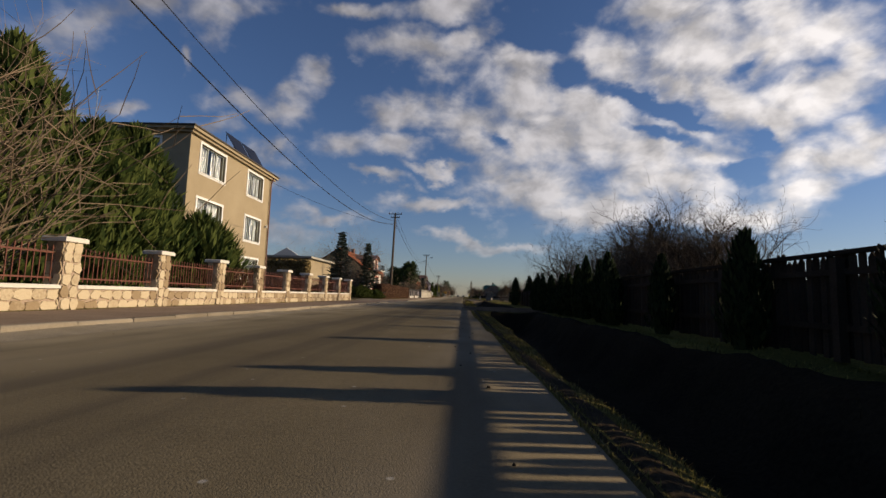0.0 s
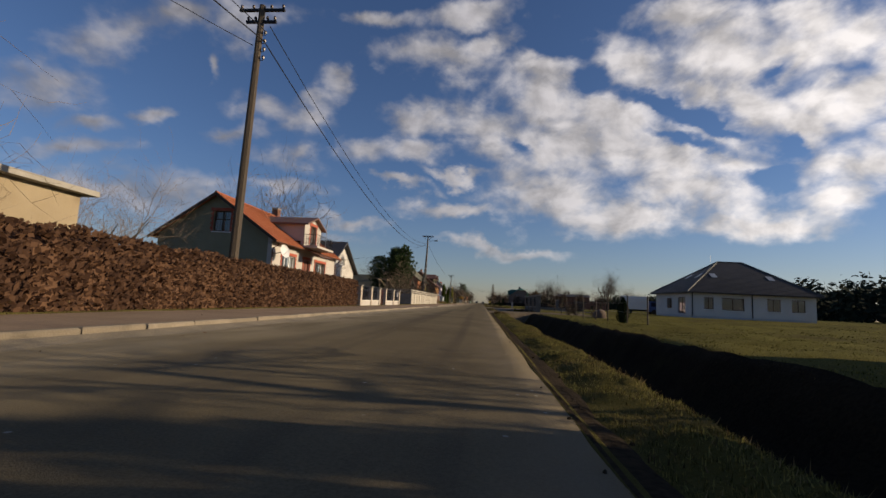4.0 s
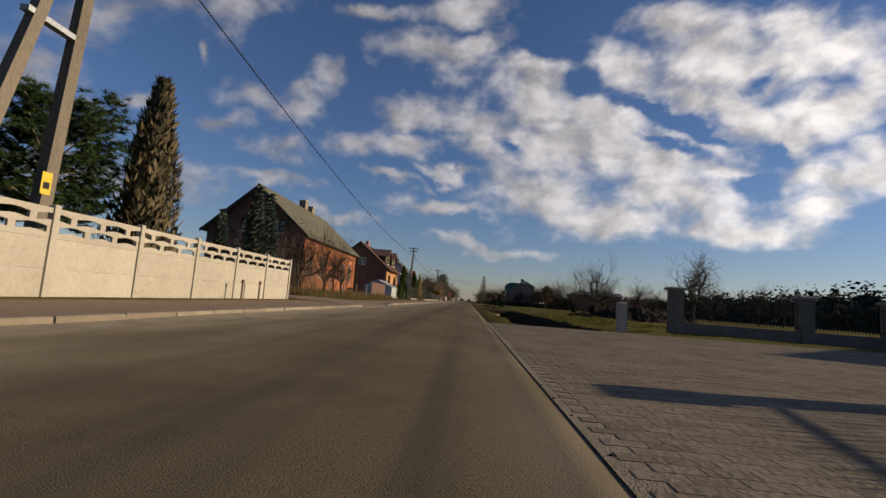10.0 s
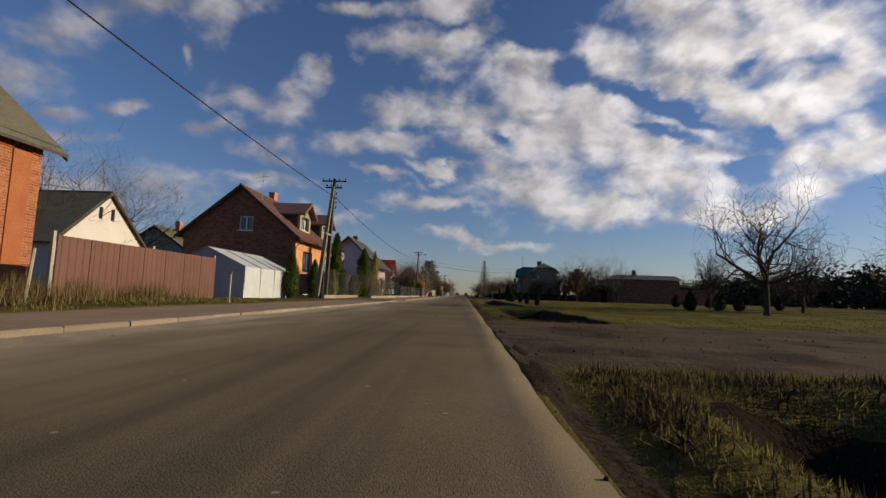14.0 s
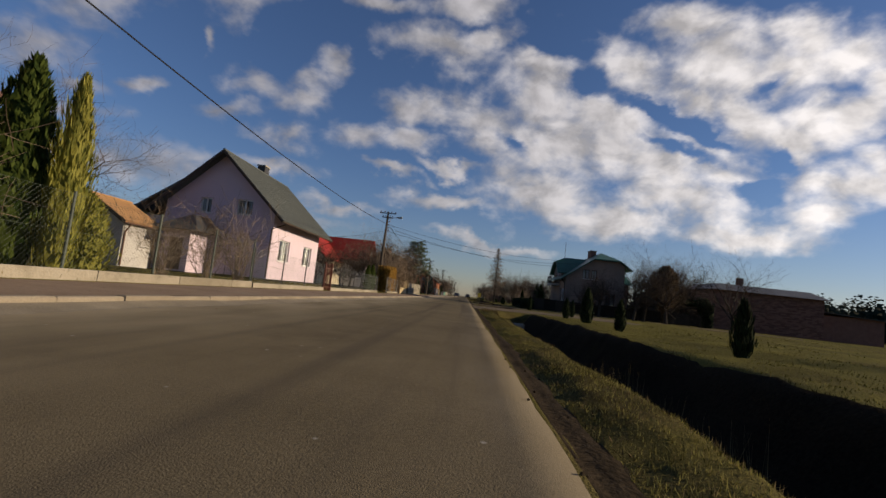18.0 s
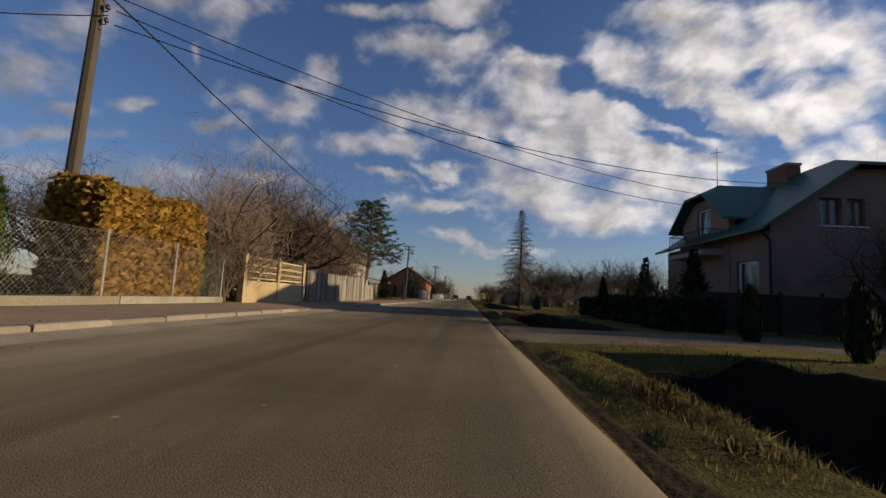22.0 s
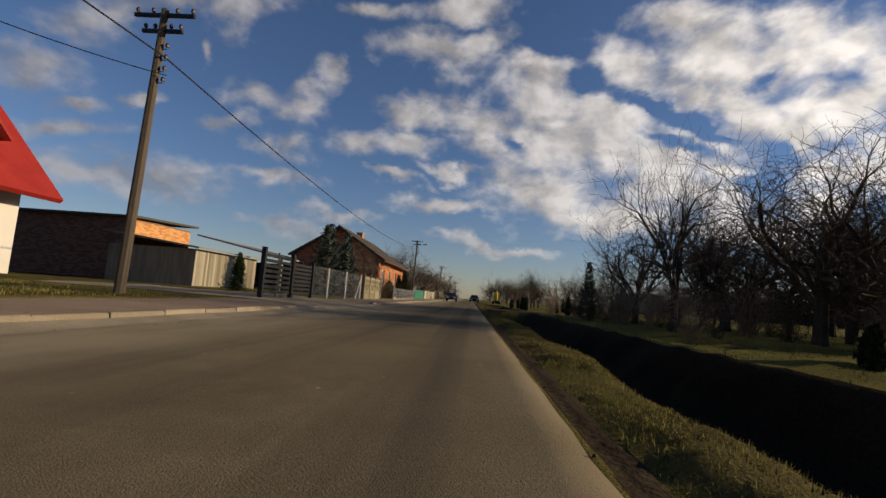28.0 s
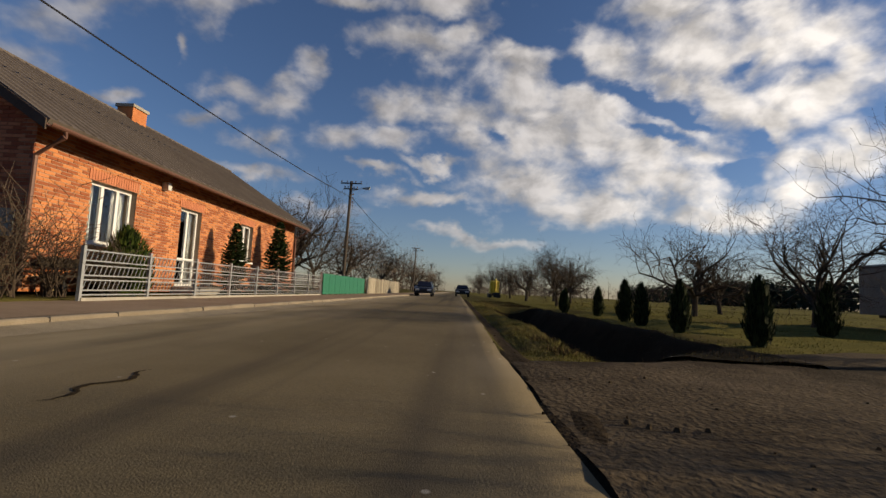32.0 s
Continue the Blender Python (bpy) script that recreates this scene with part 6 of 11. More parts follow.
def garage_with_reed():
    """Flat-roofed garage beyond the side street, half hidden behind a wall of dry creeper."""
    h = thing("garage", "low beige garage with a flat roof", "garage", (-19, 47, 0.1))
    part("wall", Geo().box(-27.0, -14.6, 46.0, 54.0, 0.1, 3.9), M["stucco_beige"], h)
    part("roof", Geo().box(-27.4, -14.2, 45.6, 54.4, 3.9, 4.1), M["concrete"], h)
    part("door", Geo().box(-25.2, -22.2, 45.95, 45.99, 0.1, 2.6), M["metal_brown"], h)
    part("gable_top", Geo().prism([(-20.5, 50, 4.1), (-16.5, 50, 4.1), (-18.5, 50, 5.3)], [(-20.5, 50.3, 4.1), (-16.5, 50.3, 4.1), (-18.5, 50.3, 5.3)]), M["stucco_white"], h)


garage_with_reed()


# ---- houses on the right ----
def hip_house():
    """White bungalow under a black hipped roof, well back on a lawn."""
    x0, x1, y0, y1, eave, ridge = 25.4, 42.0, 97.5, 110.5, 3.35, 8.3
    h = thing("bungalow", "white bungalow with a black hipped tile roof and roof lights", "house", (33, 104, 0.0))
    near, side = Plane("y", y0, -1), Plane("x", x0, -1)
    nh = [(27.2, 28.5, 1.0, 2.6), (29.6, 32.6, 0.9, 2.6), (35.6, 37.4, 1.0, 2.7), (38.8, 40.6, 1.0, 2.7)]
    sh = [(99.2, 101.8, 0.2, 2.6), (104.0, 106.0, 0.9, 2.5)]
    part("plinth", Geo().box(x0 + 0.02, x1 - 0.02, y0 + 0.02, y1 - 0.02, -0.7, 0.0), M["stucco_grey"], h)
    part("near_wall", walled(Geo(), near, x0 + 0.3, x1, 0.0, eave, nh), M["stucco_white"], h)
    part("side_wall", walled(Geo(), side, y0, y1, 0.0, eave, sh), M["stucco_white"], h)
    part("far_wall", walled(Geo(), Plane("y", y1, 1), x0 + 0.3, x1, 0.0, eave), M["stucco_white"], h)
    part("back_wall", walled(Geo(), Plane("x", x1, 1), y0 + 0.3, y1 - 0.3, 0.0, eave), M["stucco_white"], h)
    for o in nh:
        window(h, near, *o, M["brown_frame"], 1, curtain=False)
    for o in sh:
        window(h, side, *o, M["brown_frame"], 1, curtain=False)
    k, ya = 0.7, (y0 + y1) / 2
    c = [(x0 - k, y0 - k, eave - 0.05), (x1 + k, y0 - k, eave - 0.05), (x1 + k, y1 + k, eave - 0.05), (x0 - k, y1 + k, eave - 0.05)]
    r0, r1 = (32.2, ya, ridge), (35.8, ya, ridge)
    g = Geo()
    g.v = [*c, r0, r1] + [(p[0], p[1], p[2] - 0.14) for p in c]
    g.f = [(0, 1, 5, 4), (1, 2, 5), (2, 3, 4, 5), (3, 0, 4), (6, 9, 8, 7), (0, 6, 7, 1), (1, 7, 8, 2), (2, 8, 9, 3), (3, 9, 6, 0)]
    r = part("roof", g, M["roof_black"], h)
    tiles = Geo()
    for i in range(26):
        t = i / 26
        za = eave - 0.05 + (ridge - eave) * t
        xa, xb = c[0][0] + (r0[0] - c[0][0]) * t, c[1][0] + (r1[0] - c[1][0]) * t
        yy = c[0][1] + (ya - c[0][1]) * t
        tiles.tube((xa, yy, za + 0.03), (xb, yy, za + 0.03), 0.035, 0.035, 4)
        yb = c[3][1] + (ya - c[3][1]) * t
        tiles.tube((xa, yy, za + 0.03), (xa, yb, za + 0.03), 0.035, 0.035, 4)
    part("tile_course", tiles, M["roof_black"], r, kind="stuff")
    hips = Geo()
    for a, b in ((c[0], r0), (c[1], r1), (r0, r1), (c[3], r0)):
        hips.tube((a[0], a[1], a[2] + 0.06), (b[0], b[1], b[2] + 0.06), 0.09, 0.09, 6)
    part("hip_ridge", hips, M["roof_grey"], r)
    for x, t in ((29.5, 0.45), (37.3, 0.42)):
        yy = c[0][1] + (ya - c[0][1]) * t
        zz = eave - 0.05 + (ridge - eave) * t
        s = (ridge - eave) / (ya - c[0][1])
        part("roof_light", Geo().prism([(x, yy, zz + 0.08), (x + 0.8, yy, zz + 0.08), (x + 0.8, yy + 0.9, zz + 0.9 * s + 0.08), (x, yy + 0.9, zz + 0.9 * s + 0.08)], [(x, yy, zz + 0.14), (x + 0.8, yy, zz + 0.14), (x + 0.8, yy + 0.9, zz + 0.9 * s + 0.14), (x, yy + 0.9, zz + 0.9 * s + 0.14)]), M["zinc"], r)
    for yy, t in ((101.6, 0.45), (105.0, 0.45)):
        xx = c[0][0] + (r0[0] - c[0][0]) * t
        zz = eave - 0.05 + (ridge - eave) * t
        s = (ridge - eave) / (r0[0] - c[0][0])
        part("roof_light", Geo().prism([(xx, yy, zz + 0.08), (xx, yy + 0.8, zz + 0.08), (xx + 1.0, yy + 0.8, zz + s + 0.08), (xx + 1.0, yy, zz + s + 0.08)], [(xx, yy, zz + 0.14), (xx, yy + 0.8, zz + 0.14), (xx + 1.0, yy + 0.8, zz + s + 0.14), (xx + 1.0, yy, zz + s + 0.14)]), M["zinc"], r)
    for x in (25.6, 33.6):
        part("downpipe", Geo().tube((x, y0 - 0.1, 0), (x, y0 - 0.1, eave), 0.06, 0.06, 6), M["metal_black"], h)
    part("aerial", Geo().tube((31.2, ya, ridge - 1), (31.2, ya, ridge + 1.1), 0.02, 0.02, 5).tube((30.9, ya, ridge + 0.8), (31.5, ya, ridge + 0.8), 0.012, 0.012, 4), M["zinc"], h)


hip_house()
bungalow = bpy.data.objects["bungalow"]
bungalow.matrix_basis = Matrix.Translation((33.6, 105.5, 0.3)) @ Matrix.Scale(0.9, 4) @ Matrix.Translation((-33, -104, 0)) @ bungalow.matrix_basis


def green_roof_house():
    """House with green half-hipped roofs; its broad gable faces the oncoming road user."""
    h = thing("green_roof_house", "grey-beige house with green half-hipped sheet roofs and a balcony", "house", (15.0, 221, 0.0))
    x0, x1, y0, y1, eave, ridge, xm = 10.75, 16.9, 215.9, 222.9, 3.95, 6.95, 14.9
    near, side = Plane("y", y0, -1), Plane("x", x0, -1)
    s = (ridge - eave) / (xm - x0)
    hip = 5.95
    top = lambda u: min(hip, ridge - s * abs(u - xm))
    cut = (ridge - hip) / s
    nh = [(12.45, 13.2, 3.85, 4.85), (13.4, 14.0, 3.85, 4.85), (15.0, 16.0, 1.2, 2.5)]
    part("gable_wall", walled(Geo(), near, x0, x1, 0.0, top, nh, 0.3, (xm, xm - cut, xm + cut)), M["stucco_mauve"], h)
    part("far_gable", walled(Geo(), Plane("y", y1, 1), x0, x1, 0.0, top, (), 0.3, (xm, xm - cut, xm + cut)), M["stucco_mauve"], h)
    sh = [(216.6, 218.0, 0.9, 2.6)]
    part("road_wall", walled(Geo(), side, y0 + 0.3, y1 - 0.3, 0.0, eave, sh), M["stucco_mauve"], h)
    part("back_wall", walled(Geo(), Plane("x", x1, 1), y0 + 0.3, y1 - 0.3, 0.0, top(x1)), M["stucco_mauve"], h)
    part("floor_slab", Geo().box(x0 + 0.3, x1 - 0.3, y0 + 0.3, y1 - 0.3, 2.95, 3.15), M["room"], h)
    for o in nh:
        window(h, near, *o, M["brown_frame"], 1)
    for o in sh:
        window(h, side, *o, M["white_frame"], 1)
    ya = y0 - 0.5
    for sd in (-1, 1):
        xe = xm + sd * ((xm - x0 if sd < 0 else x1 - xm) + 0.6)
        ze = ridge - s * abs(xe - xm)
        hx = xm + sd * cut
        g = Geo()
        t = 0.1
        g.v = [(xe, ya, ze), (hx, ya, hip), (xm, y0 + 2.4, ridge), (xm, y1 + 0.4, ridge), (xe, y1 + 0.4, ze)]
        g.v += [(p[0], p[1], p[2] + t) for p in g.v]
        g.f = [(0, 1, 2, 3, 4), (5, 9, 8, 7, 6), (0, 5, 6, 1), (1, 6, 7, 2), (2, 7, 8, 3), (3, 8, 9, 4), (4, 9, 5, 0)]
        part("roof", g, M["roof_green"], h)
    g = Geo()
    g.v = [(xm - cut, ya, hip), (xm + cut, ya, hip), (xm, y0 + 2.4, ridge)]
    g.v += [(p[0], p[1], p[2] + 0.1) for p in g.v]
    g.f = [(0, 1, 2), (3, 5, 4), (0, 3, 4, 1), (1, 4, 5, 2), (2, 5, 3, 0)]
    part("half_hip", g, M["roof_green"], h)
    # cross wing towards the road, with the balcony under its own half hip
    cx, ca, cb = 10.69, 218.4, 222.4
    cm = (ca + cb) / 2
    cp = Plane("x", cx, -1)
    zt = lambda u: min(5.6, 6.2 - 0.75 * abs(u - cm))
    o = (cm - 0.6, cm + 0.6, 3.3, 5.2)
    part("cross_wing", walled(Geo(), cp, ca, cb, 0.0, zt, [o], 0.3, (cm, cm - 0.8, cm + 0.8)), M["stucco_mauve"], h)
    window(h, cp, *o, M["white_frame"], 1, sill=False)
    for sd in (-1, 1):
        e = cm + sd * 2.5
        ze = 6.2 - 0.75 * 2.5
        g = Geo()
        g.v = [(cx - 0.5, e, ze), (cx - 0.5, cm + sd * 0.8, 5.65), (cx + 0.7, cm, 6.25), (xm, cm, 6.25), (xm, e, ze)]
        g.v += [(p[0], p[1], p[2] + 0.1) for p in g.v]
        g.f = [(0, 1, 2, 3, 4), (5, 9, 8, 7, 6), (0, 5, 6, 1), (1, 6, 7, 2), (2, 7, 8, 3), (3, 8, 9, 4), (4, 9, 5, 0)]
        part("wing_roof", g, M["roof_green"], h)
    part("wing_hip", Geo().prism([(cx - 0.5, cm - 0.8, 5.65), (cx - 0.5, cm + 0.8, 5.65), (cx + 0.7, cm, 6.25)], [(cx - 0.5, cm - 0.8, 5.75), (cx - 0.5, cm + 0.8, 5.75), (cx + 0.7, cm, 6.35)]), M["roof_green"], h)
    part("rear_wing", Geo().box(x1, x1 + 1.0, 217.5, 222.5, 0, 3.9), M["stucco_mauve"], h)
    part("rear_wing_roof", Geo().prism([(xm, 217.0, 4.0), (x1 + 1.4, 217.0, 3.7), (x1 + 1.4, 222.9, 3.7), (xm, 222.9, 4.0)], [(xm, 219.9, 5.95), (x1 + 0.6, 219.9, 5.5), (x1 + 0.6, 220.1, 5.5), (xm, 220.1, 5.95)]), M["roof_green"], h)
    part("balcony_slab", Geo().box(cx - 0.9, cx, ca + 0.4, cb - 0.4, 2.95, 3.15), M["concrete"], h)
    rl = Geo()
    for z in (3.3, 4.05):
        rl.path([(cx, ca + 0.45, z), (cx - 0.85, ca + 0.45, z), (cx - 0.85, cb - 0.45, z), (cx, cb - 0.45, z)], 0.025, 5)
    for k in range(20):
        yy = ca + 0.45 + (cb - ca - 0.9) * k / 19
        rl.tube((cx - 0.85, yy, 3.15), (cx - 0.85, yy, 4.05), 0.014, 0.014, 4)
    part("railing", rl, M["metal_black"], h, "dark balcony railing")
    part("porch_roof", Geo().prism([(cx - 0.6, cb + 0.1, 3.45), (cx - 0.6, cb + 1.9, 3.45), (cx + 1.6, cb + 1.9, 4.5), (cx + 1.6, cb + 0.1, 4.5)], [(cx - 0.6, cb + 0.1, 3.55), (cx - 0.6, cb + 1.9, 3.55), (cx + 1.6, cb + 1.9, 4.6), (cx + 1.6, cb + 0.1, 4.6)]), M["roof_green"], h)
    part("porch_wall", Geo().box(cx, cx + 1.5, cb + 0.1, cb + 1.7, 0.0, 3.55), M["stucco_mauve"], h)
    part("downpipe", Geo().path([(x0 - 0.55, y0 - 0.3, 3.6), (x0 - 0.1, y0 - 0.12, 3.2), (x0 - 0.1, y0 - 0.12, 0)], 0.05, 6), M["metal_black"], h)
    chimney(h, 14.6, 221.0, 6.2, 7.5, M["brick_dark"], 0.6, 1.4)
    part("aerial", Geo().tube((11.4, 220.6, 6.0), (11.4, 220.6, 8.2), 0.02, 0.02, 5).tube((11.1, 220.6, 7.9), (11.7, 220.6, 8.0), 0.012, 0.012, 4), M["metal_black"], h)


green_roof_house()
green_house = bpy.data.objects["green_roof_house"]
green_house.matrix_basis = Matrix.Translation((0.15, -0.4, 0.0)) @ green_house.matrix_basis


def brown_barn():
    h = thing("long_barn", "long dark brick barn with a low roof", "barn", (35.2, 225, 0))
    part("wall", Geo().box(29.0, 41.5, 221.0, 231.0, 0.0, 4.6), M["brick_dark"], h)
    brick_skin(h, Plane("y", 221.0, -1), 29.0, 41.5, 0.2, 4.5, M["brick_dark"], (), 0.5, 0.15, 0.02)
    part("roof", Geo().prism([(28.5, 220.5, 4.6), (42.0, 220.5, 4.6), (42.0, 231.5, 4.6), (28.5, 231.5, 4.6)], [(31, 224, 5.6), (42.0, 224, 5.6), (42.0, 228, 5.6), (31, 228, 5.6)]), M["roof_black"], h)
    chimney(h, 34.5, 225.5, 5.2, 6.6, M["brick_dark"], 0.6, 0.6)
    part("side_wing", Geo().box(41.5, 49.0, 222.0, 230.0, 0.0, 3.0), M["brick_dark"], h)
    part("side_roof", Geo().prism([(41.5, 221.6, 3.3), (49.4, 221.6, 2.9), (49.4, 221.6, 3.0), (41.5, 221.6, 3.4)], [(41.5, 230.4, 3.3), (49.4, 230.4, 2.9), (49.4, 230.4, 3.0), (41.5, 230.4, 3.4)]), M["roof_old"], h)
    s = thing("shed", "low dark shed beside a barn", "shed", (24, 227, 0))
    part("wall", Geo().box(24.6, 28.9, 223.0, 230.0, 0.0, 2.6), M["wood_dark"], s)
    part("roof", Geo().prism([(24.2, 222.6, 2.6), (29.0, 222.6, 3.2), (29.0, 222.6, 3.3), (24.2, 222.6, 2.7)], [(24.2, 230.4, 2.6), (29.0, 230.4, 3.2), (29.0, 230.4, 3.3), (24.2, 230.4, 2.7)]), M["roof_old"], s)


brown_barn()


# the small tan shed in the garden before the pink house
shed, shed_f, shed_n = gable_house("garden_shed", "small grey garden shed with a rusty orange roof", -18.5, 4.0, 189.4, 192.0, 0.1, 2.7, 3.9, M["stucco_grey"], M["roof_rust"], 0.25, 0.25)
# the white outbuilding turns its gable to the road
outb = bpy.data.objects["white_outbuilding"]
outb.matrix_basis = Matrix.Translation((-29.0, 159.0, -1.3)) @ Matrix.Rotation(math.pi / 2, 4, "Z") @ Matrix.Diagonal((0.78, 1, 0.97, 1)) @ Matrix.Translation((29.0, -170.0, 0)) @ outb.matrix_basis

# ---- fences and gates, left side ----
def bars_panel(parent, x, y0, y1, z0, z1, mat, step=0.12, r=0.011, name="bar", rails=(0.12, 0.88), spear=True):
    """Upright iron bars between two rails, along y."""
    n = max(2, int((y1 - y0) / step))
    g = Geo()
    for i in range(n):
        y = y0 + (i + 0.5) * (y1 - y0) / n
        g.tube((x, y, z0), (x, y, z1), r, r, 4)
        if spear:
            g.tube((x, y, z1), (x, y, z1 + 0.07), r * 1.8, 0.001, 4)
    for t in rails:
        z = z0 + (z1 - z0) * t
        g.box(x - 0.012, x + 0.012, y0, y1, z - 0.015, z + 0.015)
    return part(name, g, mat, parent)


def irregular_stone(w, h, d, seed):
    r = random.Random(seed)
    k = r.choice((5, 6, 6, 7))
    ring = []
    for i in range(k):
        a = i * math.tau / k + r.uniform(-0.25, 0.25)
        q = r.uniform(0.82, 1.0)
        ring.append((max(-0.5, min(0.5, 0.62 * math.cos(a) * q)) * w, max(-0.5, min(0.5, 0.62 * math.sin(a) * q)) * h))
    g = Geo()
    g.prism([(0, u, v) for u, v in ring], [(d, u * 0.93, v * 0.93) for u, v in ring])
    return g.mesh("stone", M["stone"])


STONES = [irregular_stone(0.34, 0.24, 0.025, i) for i in range(8)]


def stone_fence():
    x, pitch = -6.45, 2.68
    f = thing("stone_fence", "low sandstone fence with capped pillars and rust-red bars", "fence", (x, 14, 0.1))
    ys = [30.0 - pitch * i for i in range(13)]
    n = 0
    for i, y in enumerate(ys):
        p = part("pillar", Geo().box(x - 0.17, x + 0.17, y - 0.19, y + 0.19, 0.08, 1.36), M["mortar"], f, "sandstone-clad pillar")
        part("cap", Geo().chamfered(x - 0.24, x + 0.24, y - 0.26, y + 0.26, 1.36, 1.45, 0.02), M["stone_cap"], p)
        for j, z in enumerate((0.22, 0.44, 0.66, 0.88, 1.1, 1.26)):
            for s in (-1, 1):
                w = 0.55 + 0.15 * ((i * 7 + j * 3) % 5) / 4
                me = STONES[(i * 5 + j * 3 + (s > 0)) % 8]
                piece("stone", me, p, (x + 0.17, y + s * 0.095 + 0.02 * ((i + j) % 3 - 1), z), 0, (1, 0.6, 0.95))
                piece("stone", me, p, (x + s * 0.085, y - 0.19, z), -math.pi / 2, (1, 0.5, 0.95))
    for a, b in zip(ys[1:], ys[:-1]):
        a, b = a + 0.19, b - 0.19
        w = part("low_wall", Geo().box(x - 0.13, x + 0.13, a, b, 0.08, 0.5), M["mortar"], f, "stone-faced low wall")
        part("coping", Geo().chamfered(x - 0.18, x + 0.18, a, b, 0.5, 0.57, 0.02), M["stone_cap"], w)
        k = 8
        for r in range(2):
            for j in range(k):
                yy = a + (j + 0.5 + 0.3 * (r % 2) - 0.15) * (b - a) / k
                piece("stone", STONES[(j * 3 + r * 5 + int(a * 10)) % 8], w, (x + 0.13, yy, 0.185 + r * 0.205), 0, (1, 0.85 + 0.2 * ((j * 5 + r) % 3) / 2, 0.85))
        bars_panel(f, x, a, b, 0.62, 1.22, M["metal_rust"], 0.115, 0.012, "railing")


stone_fence()


def white_brick_fence():
    x = -6.45
    f = thing("white_brick_fence", "white brick fence with dark iron bars and a wicket gate", "fence", (x, 70, 0.1))
    ys = (63.9, 66.4, 68.7, 70.7, 73.6, 76.0)
    for i, y in enumerate(ys):
        g = Geo().box(x - 0.165, x + 0.165, y - 0.165, y + 0.165, 0.08, 1.22)
        p = part("pillar", g, M["mortar"], f, "white brick pillar")
        for pl, c in ((Plane("x", x + 0.165, 1), y), (Plane("y", y - 0.165, -1), x)):
            brick_skin(p, pl, c - 0.17, c + 0.17, 0.09, 1.22, M["brick_white"], (), 0.25, 0.075, 0.01)
        part("cap", Geo().chamfered(x - 0.22, x + 0.22, y - 0.22, y + 0.22, 1.22, 1.3, 0.03), M["grey_concrete"], p)
    for i, (a, b) in enumerate(zip(ys[:-1], ys[1:])):
        a, b = a + 0.165, b - 0.165
        if i == 2:
            g = thing("wicket_gate", "brown iron wicket gate", "gate", (x, (a + b) / 2, 0.1))
            bars_panel(g, x, a + 0.05, b - 0.05, 0.16, 1.1, M["metal_rust"], 0.11, 0.012, "gate_leaf")
            continue
        w = part("low_wall", Geo().chamfered(x - 0.12, x + 0.12, a, b, 0.08, 0.4, 0.01), M["stucco_cream"], f, "cream rendered low wall")
        part("coping", Geo().chamfered(x - 0.15, x + 0.15, a, b, 0.4, 0.45, 0.015), M["stone_cap"], w)
        bars_panel(f, x, a, b, 0.5, 1.15, M["metal_black"], 0.12, 0.011, "railing")
    single("mail_box", Geo().chamfered(x + 0.13, x + 0.25, 74.6, 74.85, 0.75, 1.1, 0.02), M["plastic_white"], "white mail box on a fence", "mail box")
    # second fence with red-brown lattice by the house steps
    st = thing("front_steps", "red tiled steps before a cottage door", "steps", (-12.4, 73.5, 0.15))
    for i in range(3):
        part("step", Geo().chamfered(-13.35, -12.0 - 0.3 * i + 0.3, 72.4, 74.7, 0.1, 0.5 - 0.13 * i, 0.015), M["trim_brick"], st)


white_brick_fence()


def panel_top(kind):
    g = Geo()
    if kind == "slots":
        # rails with a soft wave between long, lens-shaped openings
        for z, h, ph in ((0.0, 0.12, 0.0), (0.19, 0.115, math.pi), (0.38, 0.12, 0.0)):
            k = 24
            lower = [(-0.97 + 1.94 * i / k, z + 0.018 * (1 + math.cos(i / k * math.tau * 3 + ph)) * (z > 0)) for i in range(k + 1)]
            upper = [(-0.97 + 1.94 * i / k, z + h - 0.018 * (1 + math.cos(i / k * math.tau * 3 + ph)) * (z < 0.3)) for i in range(k + 1)]
            ring = lower + upper[::-1]
            g.prism([(0.026, y, q) for y, q in ring], [(-0.026, y, q) for y, q in ring])
        for k in range(4):
            y = -0.97 + k * 0.6467
            g.box(-0.022, 0.022, max(-0.97, y - 0.06), min(0.97, y + 0.06), 0.06, 0.22)
        for k in range(3):
            y = -0.6467 + k * 0.6467
            g.box(-0.022, 0.022, y - 0.06, y + 0.06, 0.26, 0.42)
    return g


